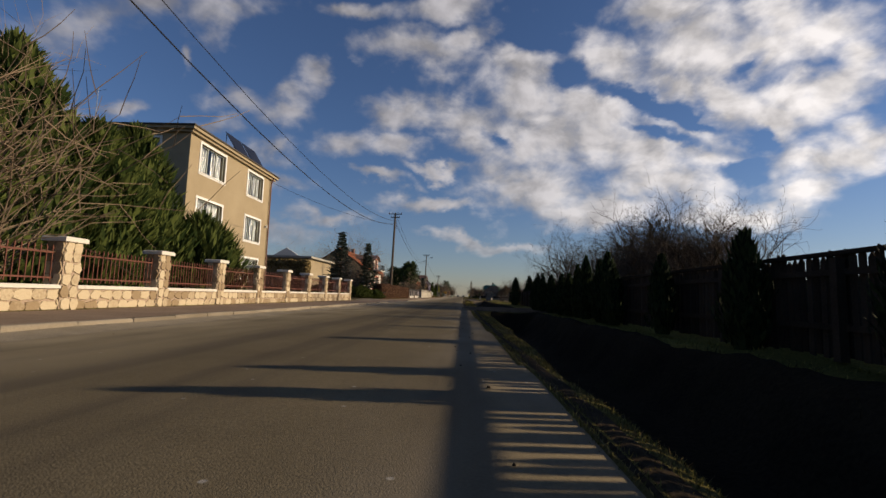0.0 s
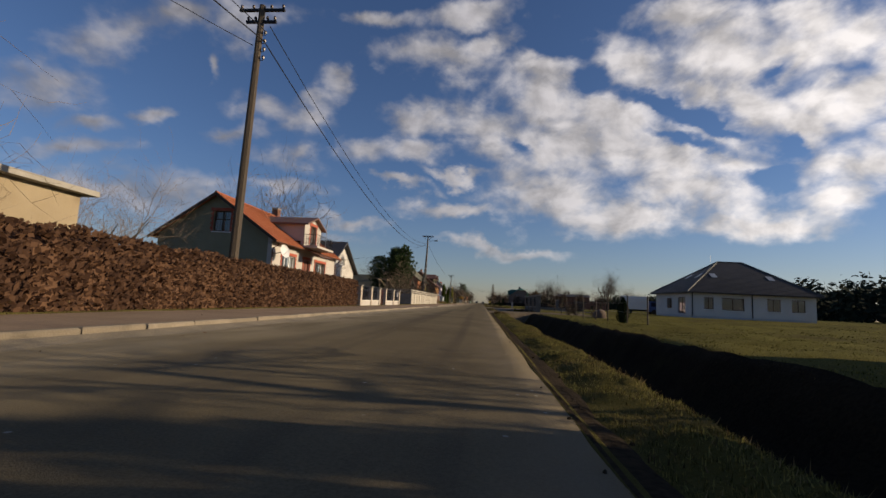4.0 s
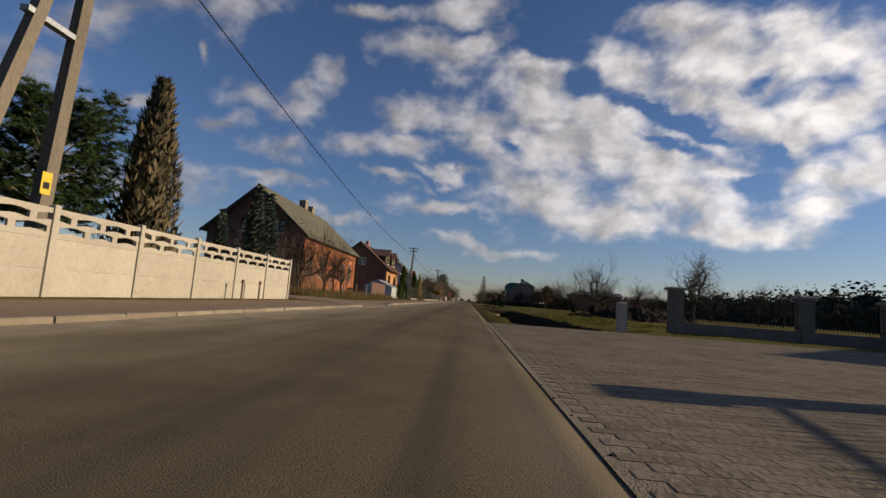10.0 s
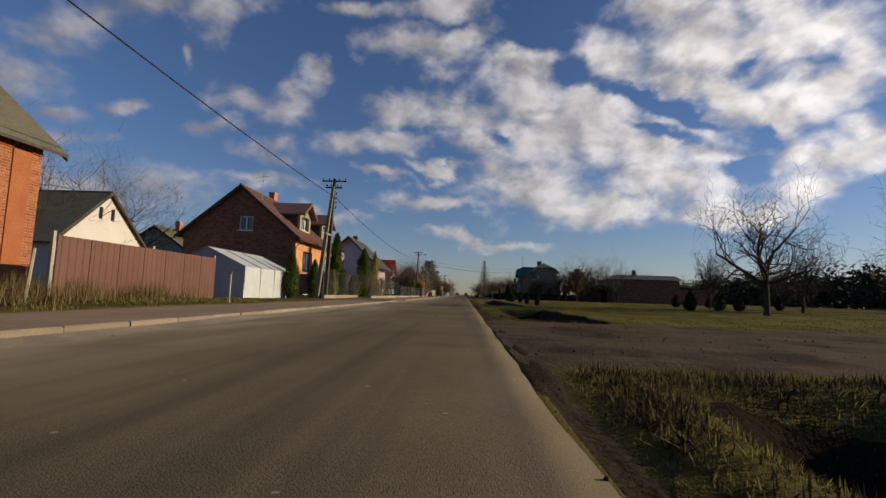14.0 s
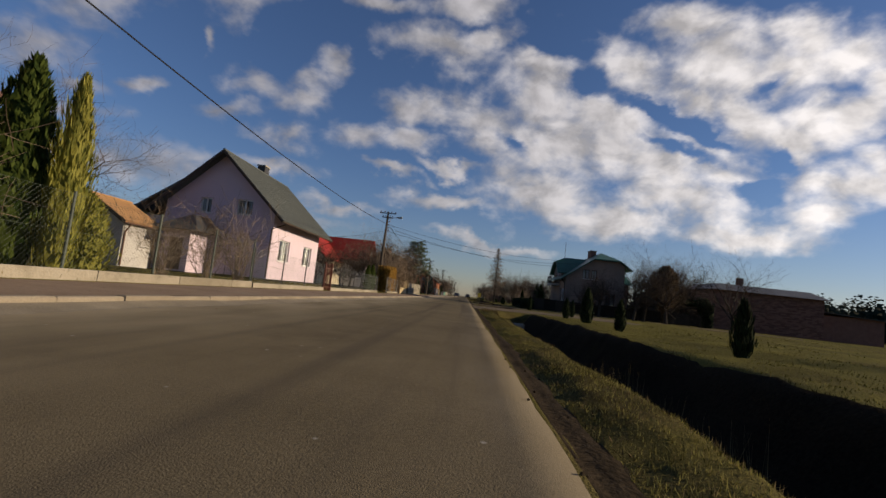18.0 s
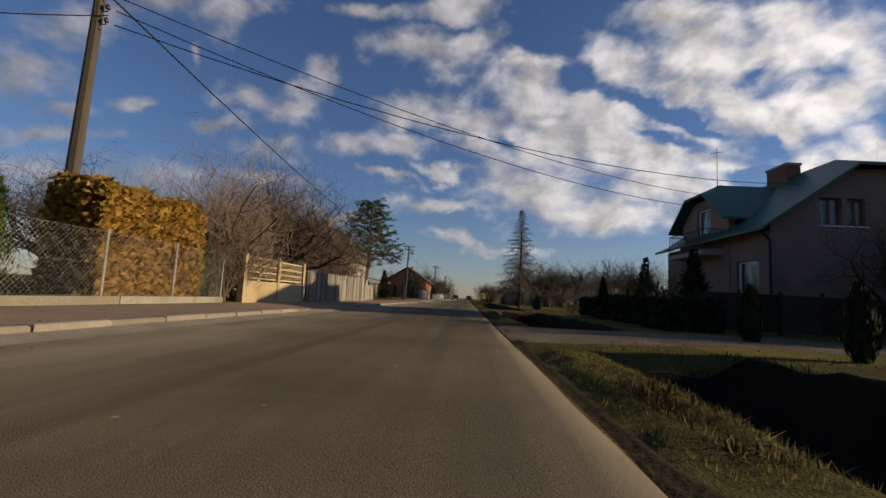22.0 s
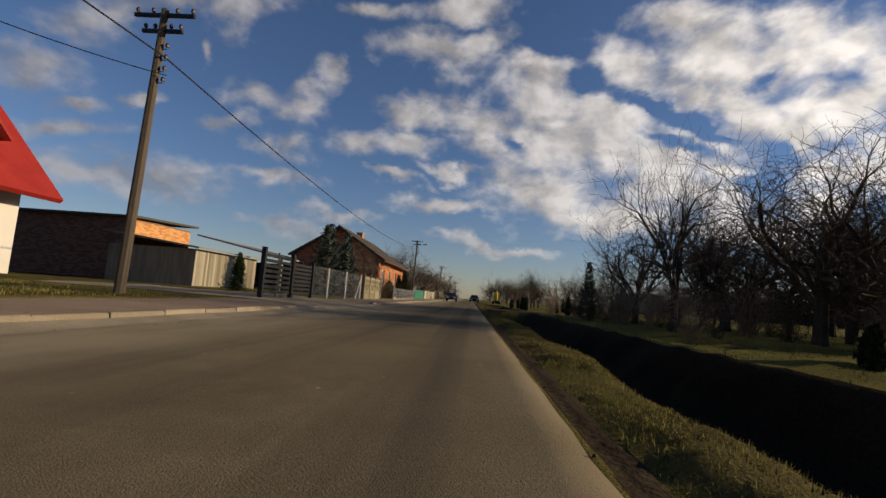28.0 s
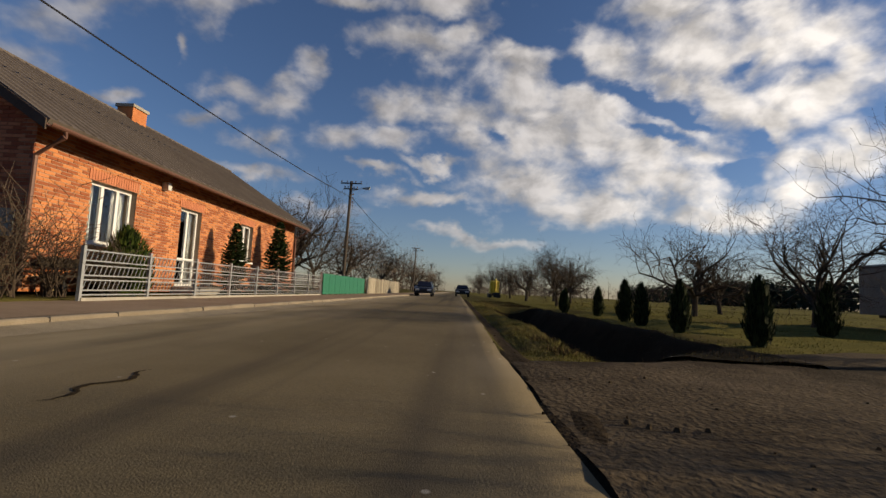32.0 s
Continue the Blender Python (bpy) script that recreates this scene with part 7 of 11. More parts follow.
def concrete_fence():
    x, y0, pitch, n = -6.6, 84.25, 2.05, 13
    f = thing("concrete_panel_fence", "white-painted concrete panel fence with slotted top panels", "fence", (x, 97, 0.1))
    post = Geo().chamfered(-0.06, 0.06, -0.055, 0.055, 0, 1.6, 0.02)
    rock = Geo()
    cols, rows = 22, 5
    rr = random.Random(3)
    for sgn in (1, -1):
        n0 = len(rock.v)
        for j in range(rows + 1):
            for i in range(cols + 1):
                d = 0.022 + (0.012 * rr.random() if 0 < i < cols and 0 < j < rows else 0)
                rock.v.append((sgn * d, -0.97 + 1.94 * i / cols, 0.495 * j / rows))
        for j in range(rows):
            for i in range(cols):
                a = n0 + j * (cols + 1) + i
                q = (a, a + 1, a + cols + 2, a + cols + 1)
                rock.f.append(q if sgn > 0 else q[::-1])
    rock.box(-0.02, 0.02, -0.97, 0.97, 0.485, 0.497)
    rock.box(-0.02, 0.02, -0.97, 0.97, 0.0, 0.01)
    rock.box(-0.02, 0.02, -0.972, -0.965, 0.0, 0.49)
    post_m, rock_m, top_m = post.mesh("post", M["white_concrete"]), rock.mesh("panel", M["white_concrete"]), panel_top("slots").mesh("panel", M["white_concrete"])
    for i in range(n + 1):
        piece("post", post_m, f, (x, y0 + pitch * i, 0.06))
    for i in range(n):
        y = y0 + pitch * (i + 0.5)
        for k in range(2):
            piece("panel", rock_m, f, (x, y, 0.1 + 0.5 * k), 0 if (i + k) % 2 else math.pi)
        piece("panel", top_m, f, (x, y, 1.1))
    # the return along the drive stays grey
    r = thing("concrete_side_fence", "grey concrete panel fence along a drive", "fence", (-10, y0, 0.1))
    pg = Geo().chamfered(-0.06, 0.06, -0.055, 0.055, 0, 1.6, 0.02).mesh("post", M["grey_concrete"])
    rg2 = Geo()
    rg2.v, rg2.f = list(rock.v), list(rock.f)
    rm, tm = rg2.mesh("panel", M["grey_concrete"]), panel_top("slots").mesh("panel", M["grey_concrete"])
    for i in range(1, 6):
        piece("post", pg, r, (x - pitch * i, y0, 0.06), math.pi / 2)
    for i in range(5):
        for k in range(2):
            piece("panel", rm, r, (x - pitch * (i + 0.5), y0, 0.1 + 0.5 * k), -math.pi / 2)
        piece("panel", tm, r, (x - pitch * (i + 0.5), y0, 1.1), -math.pi / 2)


concrete_fence()


def chain_link(name, label, x, y0, y1, z0, z1, post_mat, wire, posts=(), base=None, mesh_step=0.045, r=0.0015, post_r=0.025, braces=()):
    """Diamond wire mesh between posts; base: height of a concrete plinth."""
    f = thing(name, label, "fence", (x, (y0 + y1) / 2, 0.1))
    g, h, L = Geo(), z1 - z0, y1 - y0
    k = int((L + h) / (mesh_step * 2)) + 1
    for i in range(k):
        for s in (1, -1):
            a = y0 - h + i * mesh_step * 2 if s > 0 else y0 + i * mesh_step * 2
            p, q = (a, z0), (a + s * h, z1)
            lo, hi = (p, q) if p[0] < q[0] else (q, p)
            if hi[0] <= y0 or lo[0] >= y1:
                continue
            ta, tb = max(0, (y0 - lo[0]) / (hi[0] - lo[0])), min(1, (y1 - lo[0]) / (hi[0] - lo[0]))
            A = (lo[0] + (hi[0] - lo[0]) * ta, lo[1] + (hi[1] - lo[1]) * ta)
            B = (lo[0] + (hi[0] - lo[0]) * tb, lo[1] + (hi[1] - lo[1]) * tb)
            g.tube((x, A[0], A[1]), (x, B[0], B[1]), r, r, 3, False)
    for z in (z0, z1, (z0 + z1) / 2):
        g.tube((x, y0, z), (x, y1, z), r * 1.2, r * 1.2, 3, False)
    part("wire_mesh", g, wire, f, "diamond wire mesh", kind="stuff")
    for y in posts:
        part("post", Geo().tube((x - 0.03, y, 0.05), (x - 0.03, y, z1 + 0.05), post_r, post_r, 8), post_mat, f)
    for ya, yb in braces:
        part("brace", Geo().tube((x - 0.03, ya, z1 - 0.1), (x - 0.03, yb, 0.1), post_r * 0.8, post_r * 0.8, 6), post_mat, f)
    if base:
        y = y0
        while y < y1 - 0.1:
            part("plinth_slab", Geo().chamfered(x - 0.06, x + 0.06, y, min(y + 2.44, y1), 0.04, 0.1 + base, 0.01), M["old_plinth"], f)
            y += 2.46
    return f


def spaced(a, b, step):
    n = max(1, round((b - a) / step))
    return [a + (b - a) * i / n for i in range(n + 1)]


# brown sheet fence and greenhouse past the old brick house
def sheet_fence():
    f = thing("sheet_metal_fence", "brown profiled sheet metal fence", "fence", (-9.6, 144.6, 0.1))
    y = 141.0
    while y < 148.3:
        g = Geo()
        wave = [(-9.58 + (0.018 if (k // 2) % 2 else 0), y + (k // 2) * 0.115 + (0.105 if k % 2 else 0.01)) for k in range(18)]
        ring = wave + [(-9.62, y + 1.03), (-9.62, y)]
        g.prism([(a, b, 0.15) for a, b in ring], [(a, b, 1.75) for a, b in ring])
        part("sheet", g, M["metal_brown"], f)
        y += 1.045
    for y in (140.95, 144.6, 148.3):
        part("post", Geo().box(-9.7, -9.62, y - 0.04, y + 0.04, 0.05, 1.85), M["concrete"], f)
    h = thing("greenhouse", "small film greenhouse with a pitched top", "greenhouse", (-10.5, 154.5, 0.1))
    gx0, gx1, ga, gb = -12.4, -9.0, 149.6, 155.0
    skin = Geo()
    mid = (gx0 + gx1) / 2
    for (xa, za), (xb, zb) in (((gx0, 0.15), (gx0, 1.5)), ((gx0, 1.5), (mid, 2.3)), ((mid, 2.3), (gx1, 1.5)), ((gx1, 1.5), (gx1, 0.15))):
        skin.prism([(xa, ga, za), (xb, ga, zb), (xb, gb, zb), (xa, gb, za)], [(xa + 0.01, ga, za + 0.01), (xb + 0.01, ga, zb + 0.01), (xb + 0.01, gb, zb + 0.01), (xa + 0.01, gb, za + 0.01)])
    for yy in (ga, gb):
        skin.prism([(gx0, yy, 0.15), (gx1, yy, 0.15), (gx1, yy, 1.5), (mid, yy, 2.3), (gx0, yy, 1.5)], [(gx0, yy + 0.01, 0.15), (gx1, yy + 0.01, 0.15), (gx1, yy + 0.01, 1.5), (mid, yy + 0.01, 2.3), (gx0, yy + 0.01, 1.5)])
    part("film", skin, M["film"], h)
    fr = Geo()
    for yy in (ga - 0.02, ga + 1.55, ga + 3.1, gb + 0.02):
        fr.path([(gx0 - 0.02, yy, 0.1), (gx0 - 0.02, yy, 1.52), (mid, yy, 2.33), (gx1 + 0.03, yy, 1.52), (gx1 + 0.03, yy, 0.1)], 0.025, 5)
    fr.path([(mid, ga, 2.33), (mid, gb, 2.33)], 0.025, 5)
    part("frame", fr, M["zinc"], h)


sheet_fence()
chain_link("garden_mesh_fence", "green mesh fence on a concrete base before conifers", -7.3, 155.4, 163.4, 0.3, 1.75, M["mesh_green"], M["mesh_green"], spaced(155.4, 163.4, 2.6), 0.25)
chain_link("mesh_fence_brick_house", "dark chain-link fence on a concrete plinth", -6.35, 163.6, 179.6, 0.32, 1.6, M["mesh_green"], M["mesh_green"], spaced(163.6, 179.6, 2.45), 0.22)
chain_link("mesh_fence_pink_house", "thin chain-link fence on a concrete plinth", -6.35, 179.7, 187.0, 0.3, 1.35, M["metal_black"], M["mesh_wire"], spaced(179.7, 187.0, 2.45), 0.18)
chain_link("mesh_fence_pink_house", "thin chain-link fence on a concrete plinth", -6.35, 188.2, 200.6, 0.3, 1.35, M["metal_black"], M["mesh_wire"], spaced(188.2, 200.6, 2.45), 0.18)
g0 = thing("wicket_gate", "narrow brown iron wicket gate", "gate", (-6.35, 187.6, 0.1))
bars_panel(g0, -6.35, 187.1, 188.1, 0.15, 1.35, M["metal_rust"], 0.1, 0.012, "gate_leaf")
for yy in (187.05, 188.15):
    part("post", Geo().box(-6.4, -6.3, yy - 0.04, yy + 0.04, 0.05, 1.5), M["metal_rust"], g0)
chain_link("mesh_fence_hedge", "chain-link fence on a concrete plinth before an orange hedge", -6.35, 204.8, 211.0, 0.3, 1.45, M["concrete"], M["mesh_wire"], spaced(204.8, 211.0, 2.1), 0.18)


def ornamental_fence():
    """Tan concrete fence with an openwork of slanted slots on top."""
    f = thing("tan_fence", "tan fence with slanted openwork over a solid base", "fence", (-6.3, 214.5, 0.1))
    x = -6.3
    ys = [212.0 + 2.45 * i for i in range(3)]
    for i, y in enumerate(ys):
        part("post", Geo().chamfered(x - 0.09, x + 0.09, y - 0.09, y + 0.09, 0.05, 1.62, 0.02), M["wood_tan"], f)
    for a, b in zip(ys[:-1], ys[1:]):
        a, b = a + 0.09, b - 0.09
        part("base_wall", Geo().box(x - 0.07, x + 0.07, a, b, 0.05, 0.78), M["wood_tan"], f)
        for z in (0.86, 1.06, 1.26, 1.5):
            part("rail", Geo().box(x - 0.025, x + 0.025, a, b, z - 0.025, z + 0.025), M["wood_tan"], f)
        for z0, z1 in ((0.885, 1.035), (1.085, 1.235), (1.285, 1.475)):
            lat = Geo()
            n = 17
            for k in range(n):
                y = a + (k + 0.2) * (b - a) / n
                d = 0.05
                lat.prism([(x - 0.015, y, z0), (x + 0.015, y, z0), (x + 0.015, y + d, z1), (x - 0.015, y + d, z1)], [(x - 0.015, y + 0.035, z0), (x + 0.015, y + 0.035, z0), (x + 0.015, y + d + 0.035, z1), (x - 0.015, y + d + 0.035, z1)])
            part("lattice", lat, M["wood_tan"], f, kind="stuff")


ornamental_fence()


def picket_fence(name, label, x0, y0, x1, y1, h, mat, step=0.135, base=0.25, w=0.045, pointed=True, group=""):
    """Pointed boards nailed to two rails between posts; the line may slant."""
    f = thing(name, label, "fence", ((x0 + x1) / 2, (y0 + y1) / 2, 0.1), group)
    L = math.hypot(x1 - x0, y1 - y0)
    n = int(L / step)
    metas = []
    for k in range(4):
        hh = h * (0.97 + 0.02 * k)
        g = Geo()
        ring = [(-w, 0), (w, 0), (w, hh - 0.06), (0, hh), (-w, hh - 0.06)] if pointed else [(-w, 0), (w, 0), (w, hh), (-w, hh)]
        g.prism([(0.012, u, z) for u, z in ring], [(-0.012, u, z) for u, z in ring])
        metas.append(g.mesh("board", mat))
    ang = math.atan2(-(x1 - x0), y1 - y0)
    r = random.Random(int(y0 * 10))
    for i in range(n):
        t = (i + 0.5) / n
        piece("board", metas[r.randrange(4)], f, (x0 + (x1 - x0) * t + 0.03, y0 + (y1 - y0) * t, base - 0.1 + r.uniform(-0.02, 0.02)), ang + r.uniform(-0.04, 0.04), (1, 1, 1), (r.uniform(-0.02, 0.02), 0))
    for z in (base + h * 0.2, base + h * 0.72):
        g = Geo().prism([(x0 - 0.03, y0, z - 0.035), (x0 + 0.01, y0, z - 0.035), (x0 + 0.01, y0, z + 0.035), (x0 - 0.03, y0, z + 0.035)], [(x1 - 0.03, y1, z - 0.035), (x1 + 0.01, y1, z - 0.035), (x1 + 0.01, y1, z + 0.035), (x1 - 0.03, y1, z + 0.035)])
        part("rail", g, mat, f)
    for t in spaced(0, 1, 2.2 / L):
        x, y = x0 + (x1 - x0) * t - 0.06, y0 + (y1 - y0) * t
        part("post", Geo().box(x - 0.05, x + 0.05, y - 0.05, y + 0.05, 0.02, base + h * 0.85), mat, f)
    return f


picket_fence("picket_fence", "weathered grey wooden picket fence", -6.1, 217.1, -5.55, 225.1, 1.25, M["wood_grey"])
sg1 = thing("post_sign", "small red and white plate on a fence end", "sign", (-5.4, 225.1, 1.2))
part("plate", Geo().box(-5.44, -5.42, 224.95, 225.12, 1.05, 1.4), M["white_metal"], sg1)
part("red_field", Geo().box(-5.42, -5.415, 224.95, 225.12, 1.28, 1.4), M["red_paint"], sg1)
picket_fence("board_fence", "old grey board fence", -6.2, 225.6, -6.6, 232.6, 1.05, M["wood_grey"], 0.17, 0.2, 0.07, False)


def slatted_gate(name, label, x, y0, y1, h, mat, slats=8, posts=True):
    f = thing(name, label, "gate", (x, (y0 + y1) / 2, 0.1))
    for i in range(slats):
        z = 0.28 + i * (h - 0.32) / slats
        part("slat", Geo().box(x - 0.015, x + 0.015, y0 + 0.06, y1 - 0.06, z, z + (h - 0.32) / slats * 0.62), mat, f)
    for y in (y0 + 0.04, y1 - 0.04, (y0 + y1) / 2):
        part("stile", Geo().box(x - 0.035, x - 0.016, y - 0.04, y + 0.04, 0.2, h), mat, f)
    if posts:
        for y in (y0 - 0.06, y1 + 0.06):
            part("post", Geo().box(x - 0.07, x + 0.07, y - 0.06, y + 0.06, 0.02, h + 0.08), mat, f)
    return f


slatted_gate("slatted_wicket", "black slatted wicket gate", -6.25, 246.4, 247.5, 1.75, M["metal_black"], 9)
slatted_gate("slatted_gate", "black slatted driveway gate", -6.3, 262.2, 264.5, 1.7, M["metal_black"], 8)
slatted_gate("slatted_gate", "black slatted driveway gate", -6.3, 264.7, 266.7, 1.55, M["metal_black"], 8)
chain_link("white_post_fence", "chain-link fence with white posts and a brace", -6.25, 266.9, 275.5, 0.15, 1.5, M["white_metal"], M["mesh_wire"], (269.0, 272.1, 275.4), None, 0.045, 0.002, 0.032, [(275.4, 274.3)])


def arched_panel_fence():
    """Greenish concrete panels: upright slots above a hanging arc."""
    x = -6.15
    f = thing("arched_concrete_fence", "weathered concrete fence with balusters over hanging arcs", "fence", (x, 278, 0.1))
    ys = [275.7 + 1.62 * i for i in range(4)]
    for y in ys:
        part("post", Geo().chamfered(x - 0.06, x + 0.06, y - 0.06, y + 0.06, 0.02, 1.62, 0.02), M["mossy_concrete"], f)
    for a, b in zip(ys[:-1], ys[1:]):
        a, b = a + 0.06, b - 0.06
        mid, hw = (a + b) / 2, (b - a) / 2
        for z0, z1 in ((0.08, 0.52),):
            part("panel", Geo().box(x - 0.025, x + 0.025, a, b, z0, z1), M["mossy_concrete"], f)
        k = 15
        solid = Geo()
        for j in range(k):
            u0, u1 = a + (b - a) * j / k, a + (b - a) * (j + 1) / k
            tm = ((u0 + u1) / 2 - mid) / hw
            low = 0.62 + 0.42 * abs(tm) ** 1.6
            solid.box(x - 0.025, x + 0.025, u0, u1, 0.525, low)
            um = (u0 + u1) / 2
            solid.tube((x, um, low), (x, um, 1.36), 0.026, 0.026, 6)
            top = 1.36 + 0.10 * (1 - tm * tm)
            solid.box(x - 0.03, x + 0.03, u0, u1, 1.34, top + 0.06)
        solid.box(x - 0.027, x + 0.027, a, b, 1.06, 1.11)
        part("baluster_panel", solid, M["mossy_concrete"], f)


arched_panel_fence()
ga = thing("wire_gate", "grey wire yard gate", "gate", (-6.6, 282, 0.1))
bars_panel(ga, -6.9, 281.3, 283.0, 0.2, 1.35, M["metal_black"], 0.075, 0.011, "gate_leaf", (0.0, 0.32, 1.0), False)
bars_panel(ga, -6.9, 283.1, 284.8, 0.2, 1.3, M["metal_black"], 0.075, 0.011, "gate_leaf", (0.0, 0.32, 1.0), False)
for a in (281.33, 282.17, 283.13, 283.97):
    part("base_sheet", Geo().box(-6.915, -6.885, a, a + 0.8, 0.2, 0.52), M["grey_frame"], ga, "grey sheet at the foot of the gate")
for yy in (281.25, 283.05, 284.85):
    part("post", Geo().box(-6.95, -6.85, yy - 0.04, yy + 0.04, 0.02, 1.45), M["zinc"], ga)


def zinc_fence(y0, y1, x=-6.0):
    """Galvanised panels of thin rails with slanting rods."""
    f = thing("galvanised_fence", "galvanised steel fence of rails with slanting rods", "fence", (x, (y0 + y1) / 2, 0.1))
    ys = spaced(y0, y1, 1.75)
    for y in ys:
        part("post", Geo().box(x - 0.03, x + 0.03, y - 0.03, y + 0.03, 0.02, 1.08), M["zinc"], f)
    for a, b in zip(ys[:-1], ys[1:]):
        for z in (0.22, 0.3, 0.48, 0.56, 0.74, 0.82, 1.0):
            part("rail", Geo().box(x - 0.014, x + 0.014, a + 0.03, b - 0.03, z - 0.012, z + 0.012), M["zinc"], f)
        g = Geo()
        for z0, z1 in ((0.3, 0.48), (0.56, 0.74), (0.82, 1.0)):
            n = 14
            for k in range(n):
                y = a + 0.05 + k * (b - a - 0.12) / n
                g.tube((x, y, z0), (x, y + 0.07, z1), 0.008, 0.008, 4, False)
        part("slanting_rods", g, M["zinc"], f, kind="stuff")
    part("plinth", Geo().box(x - 0.05, x + 0.05, y0, y1, 0.0, 0.17), M["concrete"], f)


zinc_fence(285.9, 299.8)
gf = thing("green_sheet_fence", "green sheet metal fence", "fence", (-6.0, 306, 0.1))
for k in range(9):
    part("sheet", Geo().box(-6.02, -5.98, 300.2 + k * 1.1, 301.27 + k * 1.1, 0.15, 1.15), M["green_metal"], gf)
    part("post", Geo().box(-6.1, -6.03, 300.17 + k * 1.1, 300.23 + k * 1.1, 0.02, 1.25), M["zinc"], gf)
picket_fence("far_board_fence", "grey board fence further along", -6.1, 312.0, -6.1, 330.0, 1.2, M["wood_grey"], 0.2, 0.2, 0.08, False)

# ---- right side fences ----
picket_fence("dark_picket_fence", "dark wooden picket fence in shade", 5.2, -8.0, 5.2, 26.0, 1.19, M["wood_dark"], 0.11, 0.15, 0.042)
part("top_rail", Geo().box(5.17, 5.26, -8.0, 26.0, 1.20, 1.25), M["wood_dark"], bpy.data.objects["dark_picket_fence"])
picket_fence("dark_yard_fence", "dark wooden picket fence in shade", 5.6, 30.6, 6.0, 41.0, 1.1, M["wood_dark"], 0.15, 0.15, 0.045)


def pillar_fence():
    """Grey pillars with dark iron panels on a retaining wall above the ditch."""
    f = thing("pillar_fence", "grey pillar fence with dark iron bars on a wall", "fence", (5.7, 90, 0))
    ys = (82.4, 86.1, 89.8, 93.6)
    for i, y in enumerate(ys):
        p = part("pillar", Geo().box(5.5, 5.9, y - 0.2, y + 0.2, -0.6, 1.5), M["stone_grey"], f)
        part("cap", Geo().chamfered(5.42, 5.98, y - 0.28, y + 0.28, 1.5, 1.6, 0.03), M["grey_concrete"], p)
    for a, b in zip(ys[:-1], ys[1:]):
        part("low_wall", Geo().box(5.58, 5.82, a + 0.2, b - 0.2, -0.6, 0.42), M["stone_grey"], f)
        part("coping", Geo().chamfered(5.53, 5.87, a + 0.2, b - 0.2, 0.42, 0.48, 0.015), M["grey_concrete"], f)
        bars_panel(f, 5.7, a + 0.2, b - 0.2, 0.55, 1.38, M["metal_black"], 0.11, 0.011, "railing", (0.1, 0.92))
        d = Geo()
        m = (a + b) / 2
        d.path([(5.7, m - 0.12, 1.1), (5.7, m, 1.25), (5.7, m + 0.12, 1.1), (5.7, m, 0.95), (5.7, m - 0.12, 1.1)], 0.014, 4)
        part("ornament", d, M["metal_black"], f)
    # the last panel swings back from the road to the gate pillar
    qx, qy = 7.0, 97.6
    p = part("pillar", Geo().box(qx - 0.2, qx + 0.2, qy - 0.2, qy + 0.2, -0.2, 1.5), M["stone_grey"], f)
    part("cap", Geo().chamfered(qx - 0.28, qx + 0.28, qy - 0.28, qy + 0.28, 1.5, 1.6, 0.03), M["grey_concrete"], p)
    ux, uy = qx - 5.7, qy - 93.6
    ul = math.hypot(ux, uy)
    ux, uy = ux / ul, uy / ul

    def slanted(a, b, half, z0, z1):
        ring = [(5.7 + ux * s + uy * w, 93.6 + uy * s - ux * w) for s, w in ((a, -half), (a, half), (b, half), (b, -half))]
        return Geo().prism([(x, y, z0) for x, y in ring], [(x, y, z1) for x, y in ring])

    part("low_wall", slanted(0.22, ul - 0.22, 0.12, -0.6, 0.42), M["stone_grey"], f)
    part("coping", slanted(0.22, ul - 0.22, 0.17, 0.42, 0.48), M["grey_concrete"], f)
    rail = part("railing", slanted(0.2, ul - 0.2, 0.015, 1.28, 1.31), M["metal_black"], f)
    part("rail", slanted(0.2, ul - 0.2, 0.015, 0.62, 0.65), M["metal_black"], rail)
    for k in range(33):
        s = 0.3 + k * (ul - 0.6) / 32
        part("bar", Geo().tube((5.7 + ux * s, 93.6 + uy * s, 0.55), (5.7 + ux * s, 93.6 + uy * s, 1.38), 0.011, 0.011, 4), M["metal_black"], rail)
    xs, yb = (7.5, 11.8, 14.6), 110.0
    for x in xs:
        p = part("pillar", Geo().box(x - 0.2, x + 0.2, yb - 0.2, yb + 0.2, -0.2, 1.5), M["stone_grey"], f)
        part("cap", Geo().chamfered(x - 0.28, x + 0.28, yb - 0.28, yb + 0.28, 1.5, 1.6, 0.03), M["grey_concrete"], p)
    for a, b in zip(xs[:-1], xs[1:]):
        part("low_wall", Geo().box(a + 0.2, b - 0.2, yb - 0.1, yb + 0.1, -0.2, 0.4), M["stone_grey"], f)
        rail = part("railing", Geo().box(a + 0.2, b - 0.2, yb - 0.015, yb + 0.015, 1.265, 1.295), M["metal_black"], f)
        part("rail", Geo().box(a + 0.2, b - 0.2, yb - 0.015, yb + 0.015, 0.535, 0.565), M["metal_black"], rail)
        n = int((b - a - 0.4) / 0.11)
        for k in range(n):
            x = a + 0.2 + (k + 0.5) * (b - a - 0.4) / n
            part("bar", Geo().tube((x, yb, 0.45), (x, yb, 1.38), 0.011, 0.011, 4), M["metal_black"], rail)
    gate = thing("iron_gate", "dark iron driveway gate standing open", "gate", (14.6, 107, 0))
    bars_panel(gate, 14.6, 104.2, 109.7, 0.1, 1.45, M["metal_black"], 0.13, 0.013, "gate_leaf", (0.08, 0.5, 0.92))
    single("meter_box", Geo().chamfered(4.78, 5.04, 107.5, 107.72, -0.05, 0.9, 0.03), M["concrete"], "pale grey electric meter cabinet by a fence", "meter box")
